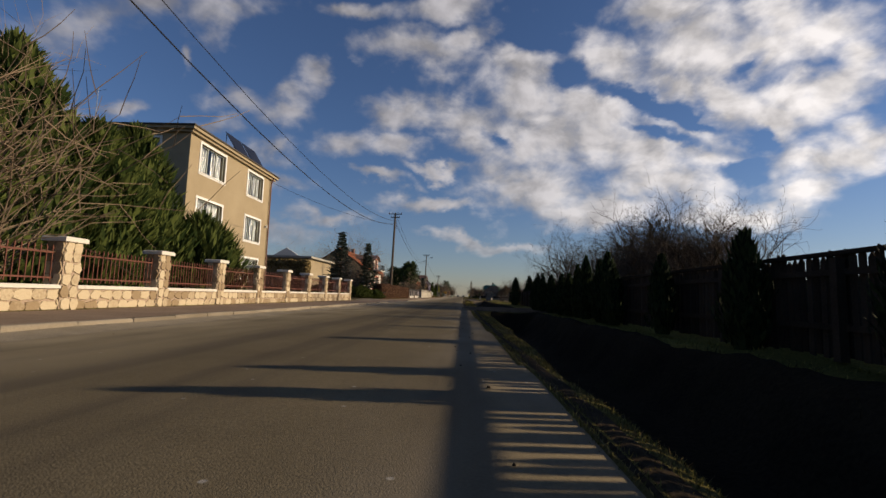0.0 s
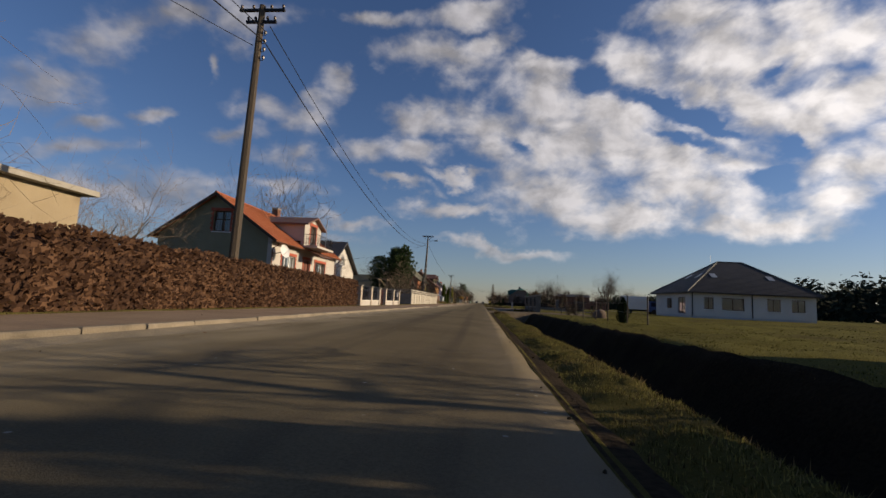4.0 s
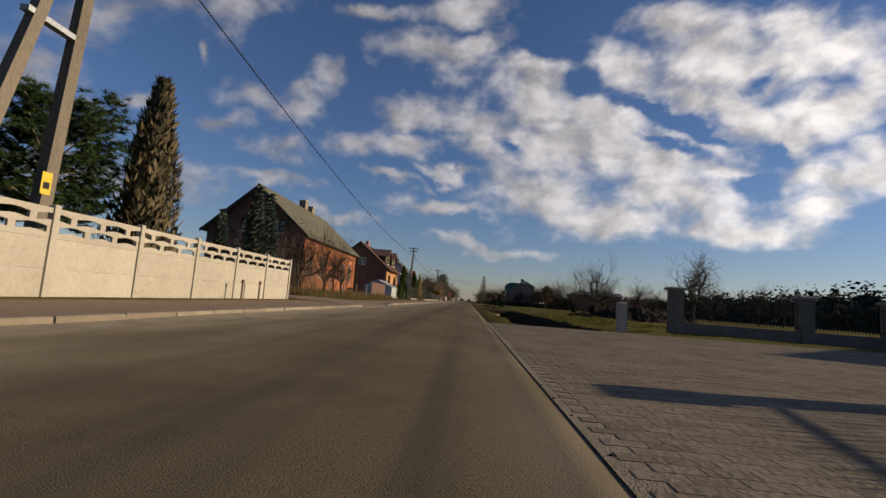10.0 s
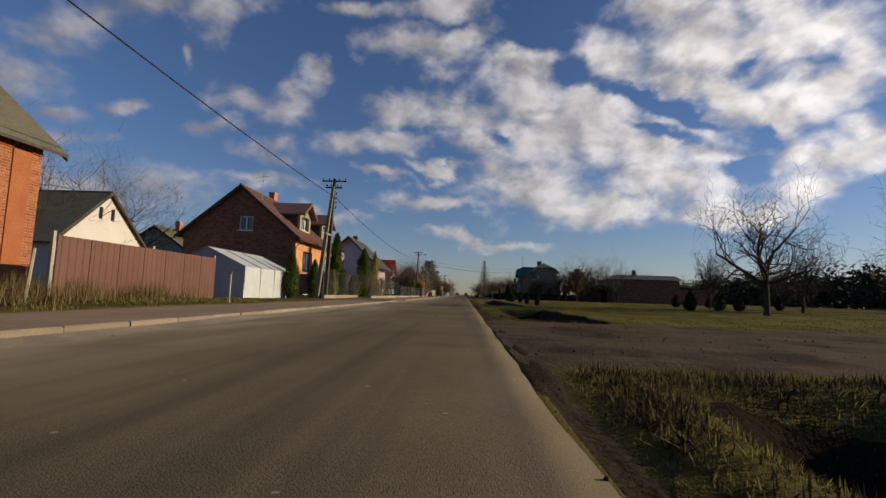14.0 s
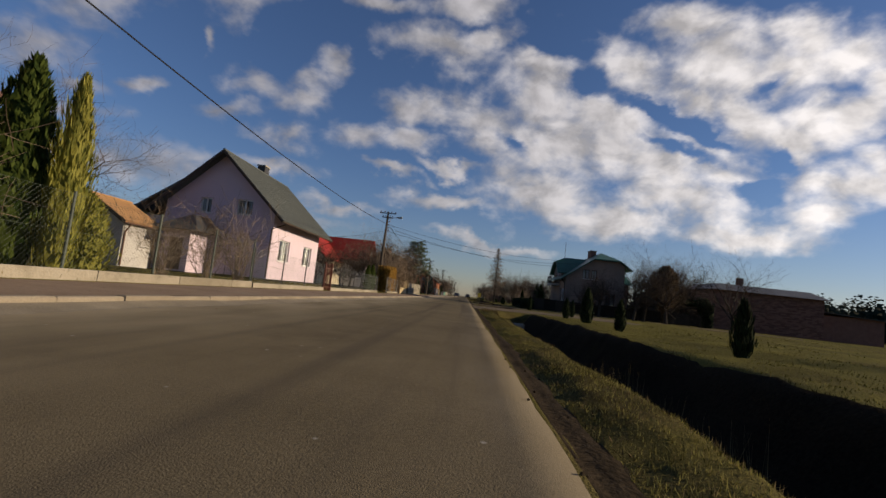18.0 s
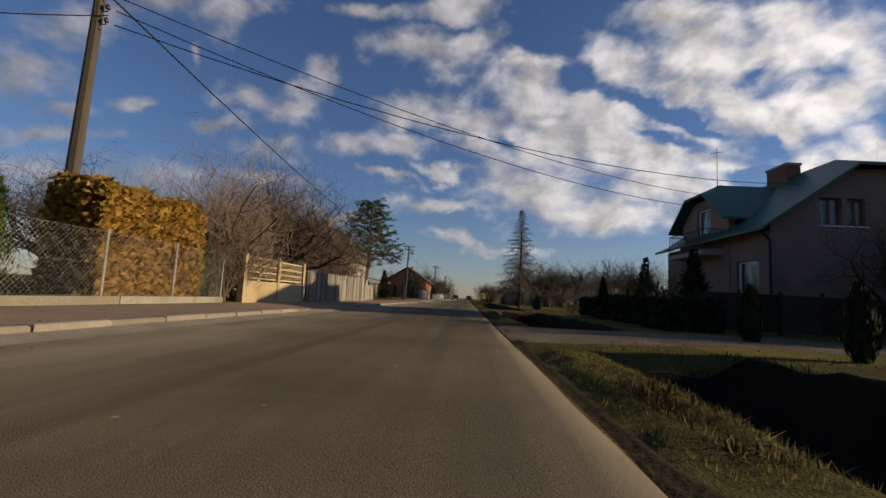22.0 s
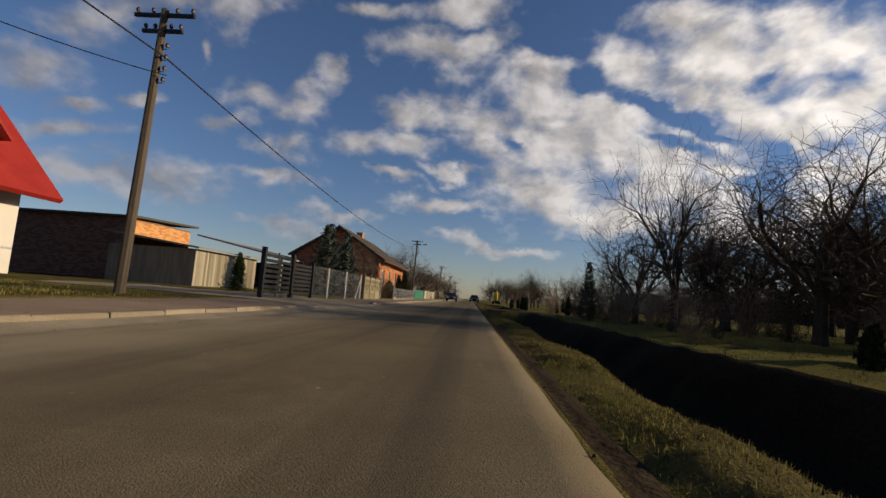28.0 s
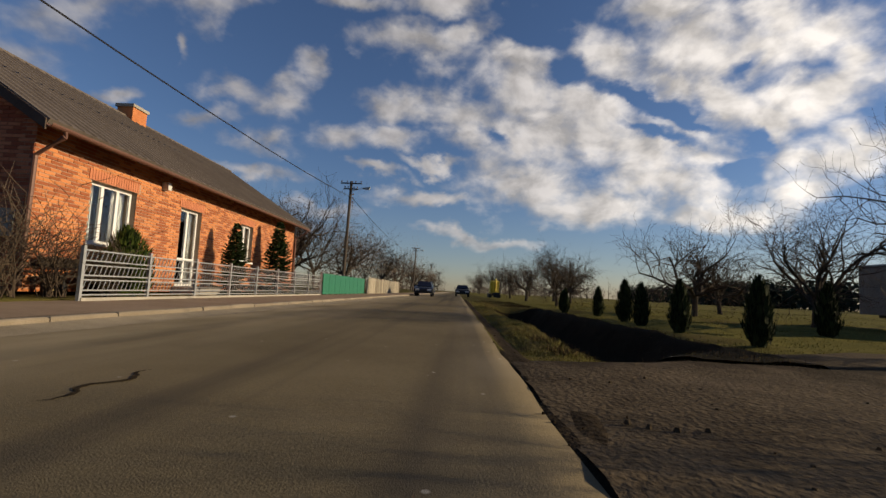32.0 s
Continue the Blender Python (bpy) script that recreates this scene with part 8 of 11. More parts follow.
    single("letter_box", Geo().chamfered(5.38, 5.5, 91.2, 91.8, 0.78, 1.38, 0.02), M["metal_black"], "black letter box on a fence", "letter box")
    # open concrete blocks that hold the bank
    bank = thing("bank_paving", "openwork concrete blocks on a ditch bank", "paving", (4.6, 89, -0.4))
    me = Geo()
    for k in range(4):
        me.box(-0.19 + 0.113 * k, -0.15 + 0.113 * k, -0.28, 0.28, 0, 0.05)
    for k in range(5):
        for j in range(3):
            me.box(-0.15 + 0.113 * j, -0.077 + 0.113 * j, -0.28 + 0.13 * k, -0.24 + 0.13 * k, 0, 0.05)
    me = me.mesh("block", M["dark_block"])
    for i in range(26):
        for j in range(5):
            t = j / 4
            px, py = 3.62 + 0.40 * j, 81.0 + 0.565 * i
            piece("block", me, bank, (px, py, ground_z(px, py) + 0.005), 0, (1, 1, 1), (0, -0.385))


pillar_fence()
cul = thing("culvert", "concrete culvert headwall with a round pipe", "culvert", (2.9, 95.5, -0.4))
hw = Geo()
walled(hw, Plane("y", 94.88, -1), 1.7, 4.3, -0.8, 0.03, [(2.55, 3.15, -0.75, -0.2)], 0.25)
part("headwall", hw, M["concrete"], cul)
tb = Geo()
for k in range(14):
    a0, a1 = k * math.tau / 14, (k + 1) * math.tau / 14
    tb.quad((2.85 + 0.28 * math.cos(a0), 94.86, -0.47 + 0.28 * math.sin(a0)), (2.85 + 0.28 * math.cos(a1), 94.86, -0.47 + 0.28 * math.sin(a1)), (2.85 + 0.28 * math.cos(a1), 98, -0.47 + 0.28 * math.sin(a1)), (2.85 + 0.28 * math.cos(a0), 98, -0.47 + 0.28 * math.sin(a0)))
part("pipe", tb, M["grey_concrete"], cul)

fp = thing("wire_fence", "thin posts of a wire fence along a lawn", "fence", (7, 72, 0))
for k in range(9):
    yy = 57.0 + 2.9 * k
    part("post", Geo().tube((6.9 + 0.1 * (k % 2), yy, -0.1), (6.9 + 0.12 * (k % 2), yy + 0.04, 1.15 + 0.1 * (k % 3)), 0.03, 0.028, 6), M["pole_wood"], fp)
part("wire", Geo().path([(6.95, 57, 0.9), (6.95, 80.2, 0.9)], 0.004, 3), M["mesh_wire"], fp)
part("wire", Geo().path([(6.95, 57, 0.5), (6.95, 80.2, 0.5)], 0.004, 3), M["mesh_wire"], fp)
gfence = thing("dark_yard_fence", "dark board fence before a green-roofed house", "fence", (11, 215, 0))
for k in range(14):
    xx = 7.2 + k * 1.2
    part("panel", Geo().box(xx, xx + 1.14, 212.98, 213.02, 0.1, 1.2), M["wood_dark"], gfence)
    part("post", Geo().box(xx - 0.06, xx, 212.95, 213.05, 0.0, 1.3), M["wood_dark"], gfence)
picket_fence("dark_side_fence", "dark board fence in shade", 7.1, 213.2, 7.0, 224.0, 1.0, M["wood_dark"], 0.2, 0.1, 0.08, False)

# ---- poles, lamps and wires ----
def insulators(geo, pts):
    for x, y, z in pts:
        geo.lathe(x, y, [(z, 0.015), (z + 0.05, 0.015), (z + 0.05, 0.045), (z + 0.1, 0.05), (z + 0.14, 0.03), (z + 0.16, 0.0)], 6)


def utility_pole(x, y, h, label, mat, legs=1, arm=True, lamp=False, rack=False, r0=0.15, r1=0.1, tag=False):
    p = thing("utility_pole", label, "utility pole", (x, y, 0.1))
    if legs == 1:
        part("shaft", Geo().tube((x, y, 0.0), (x + 0.02 * h, y, h), r0, r1, 8), mat, p, smooth=False)
        tx, ty = x + 0.02 * h, y
    else:
        part("shaft", Geo().prism([(x - 0.11, y - 0.13, 0), (x + 0.11, y - 0.13, 0), (x + 0.11, y + 0.13, 0), (x - 0.11, y + 0.13, 0)], [(x - 0.07 + 0.1, y + 0.35 - 0.09, h), (x + 0.17, y + 0.26, h), (x + 0.17, y + 0.44, h), (x + 0.03, y + 0.44, h)]), mat, p)
        part("strut", Geo().prism([(x - 0.11, y - 1.75, 0), (x + 0.11, y - 1.75, 0), (x + 0.11, y - 1.5, 0), (x - 0.11, y - 1.5, 0)], [(x + 0.03, y + 0.08, h - 0.5), (x + 0.17, y + 0.08, h - 0.5), (x + 0.17, y + 0.24, h - 0.5), (x + 0.03, y + 0.24, h - 0.5)]), M["pole_concrete"] if mat is not M["pole_concrete"] else mat, p)
        part("tie", Geo().box(x - 0.02, x + 0.14, y - 0.85, y + 0.2, h * 0.52, h * 0.52 + 0.1), M["zinc"], p)
        tx, ty = x + 0.1, y + 0.3
    if arm:
        for k, z in enumerate((h - 0.15, h - 0.55)):
            w = 0.75 - 0.25 * k
            part("cross_arm", Geo().box(tx - w, tx + w, ty - 0.04, ty + 0.04, z - 0.04, z + 0.04), M["metal_black"], p)
            g = Geo()
            insulators(g, [(tx - w + 0.06, ty, z + 0.04), (tx - w * 0.4, ty, z + 0.04), (tx + w * 0.4, ty, z + 0.04), (tx + w - 0.06, ty, z + 0.04)])
            part("insulator", g, M["insulator"], p)
        g = Geo()
        for k in range(4):
            z = h - 1.0 - 0.28 * k
            insulators(g, [(tx + 0.17, ty, z)])
            g.tube((tx, ty, z), (tx + 0.17, ty, z), 0.012, 0.012, 4)
        part("side_insulator", g, M["insulator"], p)
    if rack:
        hw, z = 0.75, h + 0.1
        nest = part("nest_rack", Geo().box(tx - 0.1, tx + 0.1, ty - 0.1, ty + 0.1, h + 0.0, h + 0.08), M["metal_black"], p, "square black iron nest rack")
        bar = lambda a, b, r: part("bar", Geo().tube(a, b, r, r, 4), M["metal_black"], nest)
        for k in range(6):
            u = -hw + 2 * hw * k / 5
            bar((tx + u, ty - 0.6, z), (tx + u, ty + 0.6, z), 0.016)
            if k < 5:
                v = -0.6 + 1.2 * k / 4
                bar((tx - hw, ty + v, z), (tx + hw, ty + v, z), 0.02)
        for u, v in ((-hw, -0.6), (hw, -0.6), (-hw, 0.6), (hw, 0.6)):
            bar((tx, ty, h - 0.5), (tx + u * 0.8, ty + v * 0.8, z), 0.018)
    if lamp:
        part("lamp_arm", Geo().path([(tx, ty, h - 0.75), (tx + 0.5, ty, h - 0.55), (tx + 0.85, ty, h - 0.5)], 0.025, 6), M["zinc"], p)
        hd = Geo().prism([(tx + 0.8, ty - 0.06, h - 0.53), (tx + 0.8, ty + 0.06, h - 0.53), (tx + 0.8, ty + 0.06, h - 0.45), (tx + 0.8, ty - 0.06, h - 0.45)], [(tx + 1.35, ty - 0.11, h - 0.5), (tx + 1.35, ty + 0.11, h - 0.5), (tx + 1.35, ty + 0.05, h - 0.36), (tx + 1.35, ty - 0.05, h - 0.36)])
        head = part("lamp_head", hd, M["grey_frame"], p, "grey street lamp head")
        part("lamp_glass", Geo().box(tx + 0.95, tx + 1.32, ty - 0.08, ty + 0.08, h - 0.56, h - 0.52), M["plastic_white"], head)
    if tag:
        part("number_plate", Geo().box(x + 0.115, x + 0.125, y - 0.1, y + 0.1, 1.9, 2.3), M["yellow_paint"], p, "yellow plate")
        part("writing_bar", Geo().box(x + 0.126, x + 0.13, y - 0.06, y + 0.06, 2.0, 2.12), M["metal_black"], p)
    return (tx, ty, h)


TOPS = [
    utility_pole(-6.9, 2.5 - 52, 9.4, "dark wooden utility pole", M["pole_wood"]),
    utility_pole(-6.95, 1.0, 9.4, "dark wooden utility pole", M["pole_wood"]),
    utility_pole(-7.1, 51.6, 9.75, "slim dark wooden utility pole with cross-arms", M["pole_wood"]),
    utility_pole(-7.4, 101.1, 9.3, "concrete A-pole with a nest rack and street lamp", M["pole_concrete"], 2, False, True, True, r0=0.125, r1=0.09, tag=True),
    utility_pole(-7.75, 157.2, 7.4, "braced utility pole with a cross-arm", M["pole_wood"], 2),
    utility_pole(-7.6, 207.2, 7.55, "wooden utility pole with a street lamp", M["pole_wood"], 1, True, True, r0=0.14, r1=0.09),
    utility_pole(-7.5, 257.7, 6.95, "dark wooden utility pole with cross-arms", M["pole_wood"], r0=0.12, r1=0.085),
    utility_pole(-7.55, 310.2, 8.0, "wooden utility pole with a street lamp", M["pole_wood"], 1, True, True, r0=0.12),
    utility_pole(-7.4, 360.0, 8.0, "wooden utility pole further along the road", M["pole_wood"], 1, True, True, r0=0.12),
    utility_pole(-7.4, 410.0, 8.0, "wooden utility pole further along the road", M["pole_wood"], 1, True, True, r0=0.12),
    utility_pole(-7.4, 465.0, 8.0, "wooden utility pole further along the road", M["pole_wood"], 1, True, True, r0=0.12),
]


def sagging(a, b, sag, n=14):
    a, b = Vector(a), Vector(b)
    return [a.lerp(b, i / n) - Vector((0, 0, 4 * sag * (i / n) * (1 - i / n))) for i in range(n + 1)]


for i, (a, b) in enumerate(zip(TOPS[:-1], TOPS[1:])):
    w = thing("overhead_line", "black overhead cable between two poles", "cable", ((a[0] + b[0]) / 2, (a[1] + b[1]) / 2, 6), "overhead cables")
    part("cable", Geo().path(sagging((a[0] + 0.15, a[1], a[2] - 1.2), (b[0] + 0.15, b[1], b[2] - 1.2), (0.9, 2.3, 2.0)[i] if i < 3 else 0.9), 0.02, 5), M["cable"], w)
    if i in (1, 2):
        part("cable", Geo().path(sagging((a[0] + 0.3, a[1], a[2] - 0.7), (b[0] + 0.2, b[1], b[2] - 0.9), 2.0), 0.016, 4), M["cable"], w)
for name, a, b, sag in (("house_cable", (-7.25, 101.3, 8.3), (-18.8, 98.6, 5.5), 0.5), ("house_cable", (-7.25, 207.2, 5.9), (-12.3, 203.2, 4.2), 0.25), ("house_cable", (-7.1, 207.2, 6.3), (11.3, 220.6, 6.0), 0.6), ("house_cable", (-7.1, 207.2, 6.0), (10.7, 219.6, 5.2), 0.7), ("house_cable", (-7.1, 207.2, 5.7), (12.2, 215.9, 5.4), 0.8), ("house_cable", (-7.1, 257.7, 5.3), (-12.4, 252.2, 6.0), 0.3), ("house_cable", (-7.1, 51.6, 8.4), (-13.9, 34.0, 8.8), 0.5)):
    single(name, Geo().path(sagging(a, b, sag), 0.012, 4), M["cable"], "thin black cable to a house", "cable", group="house cables")

# ---- kerb stones: each one a piece; those past the camera's stretch joined ----
kerb = tagged(new("kerb"), "pale concrete kerb stones along the pavement", "kerb", kind="structure")
kerb_m = [Geo().chamfered(-0.15, 0.0, 0.004, 0.99 - 0.004 * k, -0.12, 0.0, 0.018).mesh("kerb_stone", M["kerb"]) for k in range(3)]
kr = random.Random(5)


for i in range(300):
    y = 2.0 + i
    piece("kerb_stone", kerb_m[i % 3], kerb, (X_KERB + 0.01 + kr.uniform(-0.008, 0.008), y, kerb_top(y + 0.5) + kr.uniform(-0.006, 0.006)), kr.uniform(-0.006, 0.006))
far = Geo()
for i in range(-30, 2):
    far.box(X_KERB - 0.14, X_KERB + 0.01, i, i + 0.99, -0.02, 0.118)
for i in range(302, 520):
    far.box(X_KERB - 0.14, X_KERB + 0.01, i, i + 0.99, -0.02, 0.118)
part("kerb_run", far, M["kerb"], kerb, kind="stuff")

# aprons of dirt and paving that cross verge and ditch on the right
def apron(y0, y1, x1, mat, label, name="driveway", z=0.012, slant=0.0):
    g, n = Geo(), 26
    xs = [0.97, 1.1] + [1.25 + (x1 - 1.25) * i / 13 for i in range(14)]
    ys = [y0 + (y1 - y0) * j / n for j in range(n + 1)]
    for j, y in enumerate(ys):
        t = j / n
        edge = min(t, 1 - t) * (y1 - y0)
        for x in xs:
            flare = 0.25 * (1 - smooth(1.0, 2.6, x)) * (1 if t < 0.5 else -1) * (1 - 2 * min(t, 1 - t))
            wob = 0.25 * noise.noise((x * 0.8, t * 3, y0))
            yy = y - flare + wob * (1 - 2 * min(t, 1 - t)) + slant * min(x - 1, 5.0)
            d = 0.03 * noise.noise((x * 2.2, yy * 2.2, 1.0)) - 0.02 * smooth(0.55, 1.0, math.sin(yy * 2.6 + 0.7 * x)) if mat in (M["dirt"], M["sandy_dirt"]) else 0.0
            low = ground_z(x, yy)
            g.v.append((x, yy, low - 0.05 if j in (0, n) else (max(z + d, low + 0.012) if x > 4 else max(low + 0.014, z + d - 0.05 * (1 - smooth(0, 0.4, edge))))))
    k = len(xs)
    g.v = [(p[0], p[1], p[2] - 0.012 * (1 - smooth(0.95, 1.35, p[0]))) for p in g.v]
    g.f = [(j * k + i, j * k + i + 1, (j + 1) * k + i + 1, (j + 1) * k + i) for j in range(n) for i in range(k - 1)]
    # clods thrown up by tyres
    cr, cg = random.Random(int(y0 * 7)), Geo()
    for _ in range(170):
        cx, cy = 1.2 + (min(x1, 9) - 1.2) * cr.random(), cr.uniform(y0 + 0.5, y1 - 0.5)
        r = cr.uniform(0.006, 0.02) * cr.random() + 0.005
        rad = cr.uniform(0, math.tau)
        cz = max(z, ground_z(cx, cy)) - 0.012
        ring = [Vector((cx + math.cos(rad + q * 1.2566) * r * cr.uniform(0.8, 1.4), cy + math.sin(rad + q * 1.2566) * r * cr.uniform(0.8, 1.4), cz)) for q in range(5)]
        cg.prism(ring, [Vector((cx, cy, cz)).lerp(q, 0.5) + Vector((0, 0, r * 0.55 + 0.012)) for q in ring])
    single("dirt_clods", cg, mat, "clods of dirt thrown up by tyres", "clods", "stuff")
    return tagged(new(name, g.mesh(name, mat, True)), label, "driveway", kind="structure")


apron(20.8, 29.8, 12, M["dirt"], "shaded dirt field entrance across the ditch")
apron(70.9, 77.5, 9, M["sandy_dirt"], "rutted dirt entrance across the ditch", slant=0.6)
apron(134.4, 141.6, 14, M["dirt"], "rutted sandy field entrance across the ditch")
apron(191.8, 199.5, 12, M["sandy_dirt"], "wide sandy yard entrance across the ditch", slant=0.5)
apron(206.0, 209.8, 30, M["sandy_dirt"], "pale dirt side road", slant=0.3)
apron(225.0, 228.7, 8, M["dirt"], "narrow dirt entrance across the ditch")
apron(277.5, 282.4, 9, M["dirt"], "worn grey yard entrance across the ditch", slant=0.55)
# block paving of the gated drive
drive = tagged(new("paved_drive"), "grey-tan block paved drive before a gate", "driveway", kind="structure")
bed = Geo()
bed.v = [(0.91, 94.95, 0.0065), (16, 94.95, 0.0065), (16, 107.3, 0.0065), (0.91, 107.3, 0.0065)]
bed.f = [(0, 1, 2, 3)]
M["paver"] = material("paving blocks", (0.145, 0.118, 0.088), (0.25, 0.21, 0.16), 0.92, 1.0, 30, 0.5, per_island=0.25, stain=((0.26, 0.215, 0.155), 0.7, 0.52, 0.7), spec=0.03)
part("bedding", bed, M["sand_edge"], drive)
pv = Geo()
for i in range(64):
    for j in range(122):
        x, y = 0.97 + i * 0.2 + (0.1 if j % 2 else 0), 95.0 + j * 0.1
        z = 0.0095 + 0.0004 * math.sin(i * 1.3 + j * 2.1)
        pv.box(x + 0.002, x + 0.198, y + 0.002, y + 0.098, -0.01, z)
part("paving_block", pv, M["paver"], drive, kind="stuff")
# left: the side street and the yard entrances
def left_patch(y0, y1, x0, mat, label, z=0.045):
    g, n = Geo(), 16
    xs = [X_KERB - 0.3 - (X_KERB - 0.3 - x0) * i / 12 for i in range(13)]
    for j in range(n + 1):
        t = j / n
        for x in xs:
            yy = y0 + (y1 - y0) * t + 0.3 * noise.noise((x * 0.7, t * 4, y0)) * (1 - 2 * min(t, 1 - t))
            g.v.append((x, yy, (pave_z(x, yy) + 0.006 + 0.012 * smooth(-4.2, -5.0, x)) if x > -6.2 else max(0.135 + 0.01 * noise.noise((x, yy, 0.0)), ground_z(x, yy) + 0.015)))
    k = len(xs)
    g.f = [(j * k + i, (j + 1) * k + i, (j + 1) * k + i + 1, j * k + i + 1) for j in range(n) for i in range(k - 1)]
    return tagged(new("side_yard", g.mesh("side_yard", mat, True)), label, "driveway", kind="structure")


left_patch(31.2, 40.8, -30, M["sand_edge"], "sandy side street joining the village road")
left_patch(112.2, 119.0, -11, M["pavement"], "bare dirt yard entrance beside the pavement")
left_patch(260.9, 267.6, -14, M["sand_edge"], "sandy yard entrance before a gate")
left_patch(158.0, 163.6, -9, M["sandy_dirt"], "dirt yard entrance by a gate")

# a tarred crack in the asphalt
tg = Geo()
for i in range(25):
    y = 280.2 + 0.034 * i
    c, hwid = -1.39 + 0.05 * math.sin(i * 0.5) + 0.03 * noise.noise((i * 0.6, 0.0, 0.0)), 0.004 + 0.018 * math.sin(math.pi * (i + 0.5) / 25) * (1 + 0.6 * noise.noise((i * 0.9, 3.0, 0.0)))
    for x in (c - hwid, c, c + hwid):
        tg.v.append((x, y, road_z(x, y) + 0.005))
tg.f = [(j * 3 + i, j * 3 + i + 1, j * 3 + i + 4, j * 3 + i + 3) for j in range(24) for i in range(2)]
single("tar_patch", tg, M["shoulder"], "dark tarred crack in the asphalt", "patch", kind="structure", smooth=True)

# ---- plants ----
def grow(thick, thin, p, d, length, r, level, g, top, droop=0.0, wobble=0.35, segs=4, kids=(6, 5, 5, 3)):
    """One branch and, at its joints, the next order of branches."""
    step = length / segs
    for s in range(segs):
        d = (d + Vector((g.uniform(-1, 1), g.uniform(-1, 1), g.uniform(-0.6, 0.8) - droop * (level > 1))) * wobble * (0.45 if level == 0 else 1)).normalized()
        q = p + d * step
        ra, rb = r * (1 - 0.58 * s / segs), r * (1 - 0.58 * (s + 1) / segs)
        (thick if level < 2 else thin).tube(p, q, ra, rb, 6 if level == 0 else (5 if level == 1 else 3), False)
        p = q
        if level < top and (s > 0 or level > 0):
            n = max(1, round(kids[level] / (segs - (1 if level == 0 else 0)) + g.uniform(-0.3, 0.3)))
            for _ in range(n):
                a = g.uniform(0, math.tau)
                side = d.orthogonal().normalized()
                side = (side * math.cos(a) + d.cross(side) * math.sin(a))
                spread = g.uniform(0.6, 1.05)
                nd = (d * (1 - spread * 0.5) + side * spread + Vector((0, 0, 0.18 - droop))).normalized()
                grow(thick, thin, p, nd, length * g.uniform(0.5, 0.72), max(rb * 0.6, 0.0075), level + 1, g, top, droop, wobble, 3 if level else 4, kids)


def bare_tree(seed, height, label, trunk_r=0.12, lean=0.1, fork=0.3, top=3, kids=(7, 5, 5, 3), droop=0.0, mats=("bark", "twig"), wobble=0.35):
    g = random.Random(seed)
    t = thing("bare_tree", label, "tree", (0, 0, 0))
    a, b = Geo(), Geo()
    base = Vector((0, 0, -0.1))
    fz = height * fork
    d = Vector((g.uniform(-lean, lean), g.uniform(-lean, lean), 1)).normalized()
    mid = base + d * (fz + 0.1)
    a.tube(base, base + d * fz * 0.25, trunk_r * 1.35, trunk_r * 1.02, 8, False)
    a.tube(base + d * fz * 0.25, mid, trunk_r * 1.02, trunk_r * 0.9, 8, False)
    n = kids[0]
    for i in range(n):
        ang = i * math.tau / n + g.uniform(-0.3, 0.3)
        up = g.uniform(0.45, 1.3) if i else 2.5
        nd = Vector((math.cos(ang), math.sin(ang), up)).normalized()
        grow(a, b, mid - d * g.uniform(0, fz * 0.3), nd, (height - fz) * g.uniform(0.72, 1.0) * (0.8 if up < 0.8 else 1), trunk_r * g.uniform(0.45, 0.7), 1, g, top, droop, wobble, 4, kids)
    part("trunk", a, M[mats[0]], t)
    part("crown", b, M[mats[1]], t)
    return t


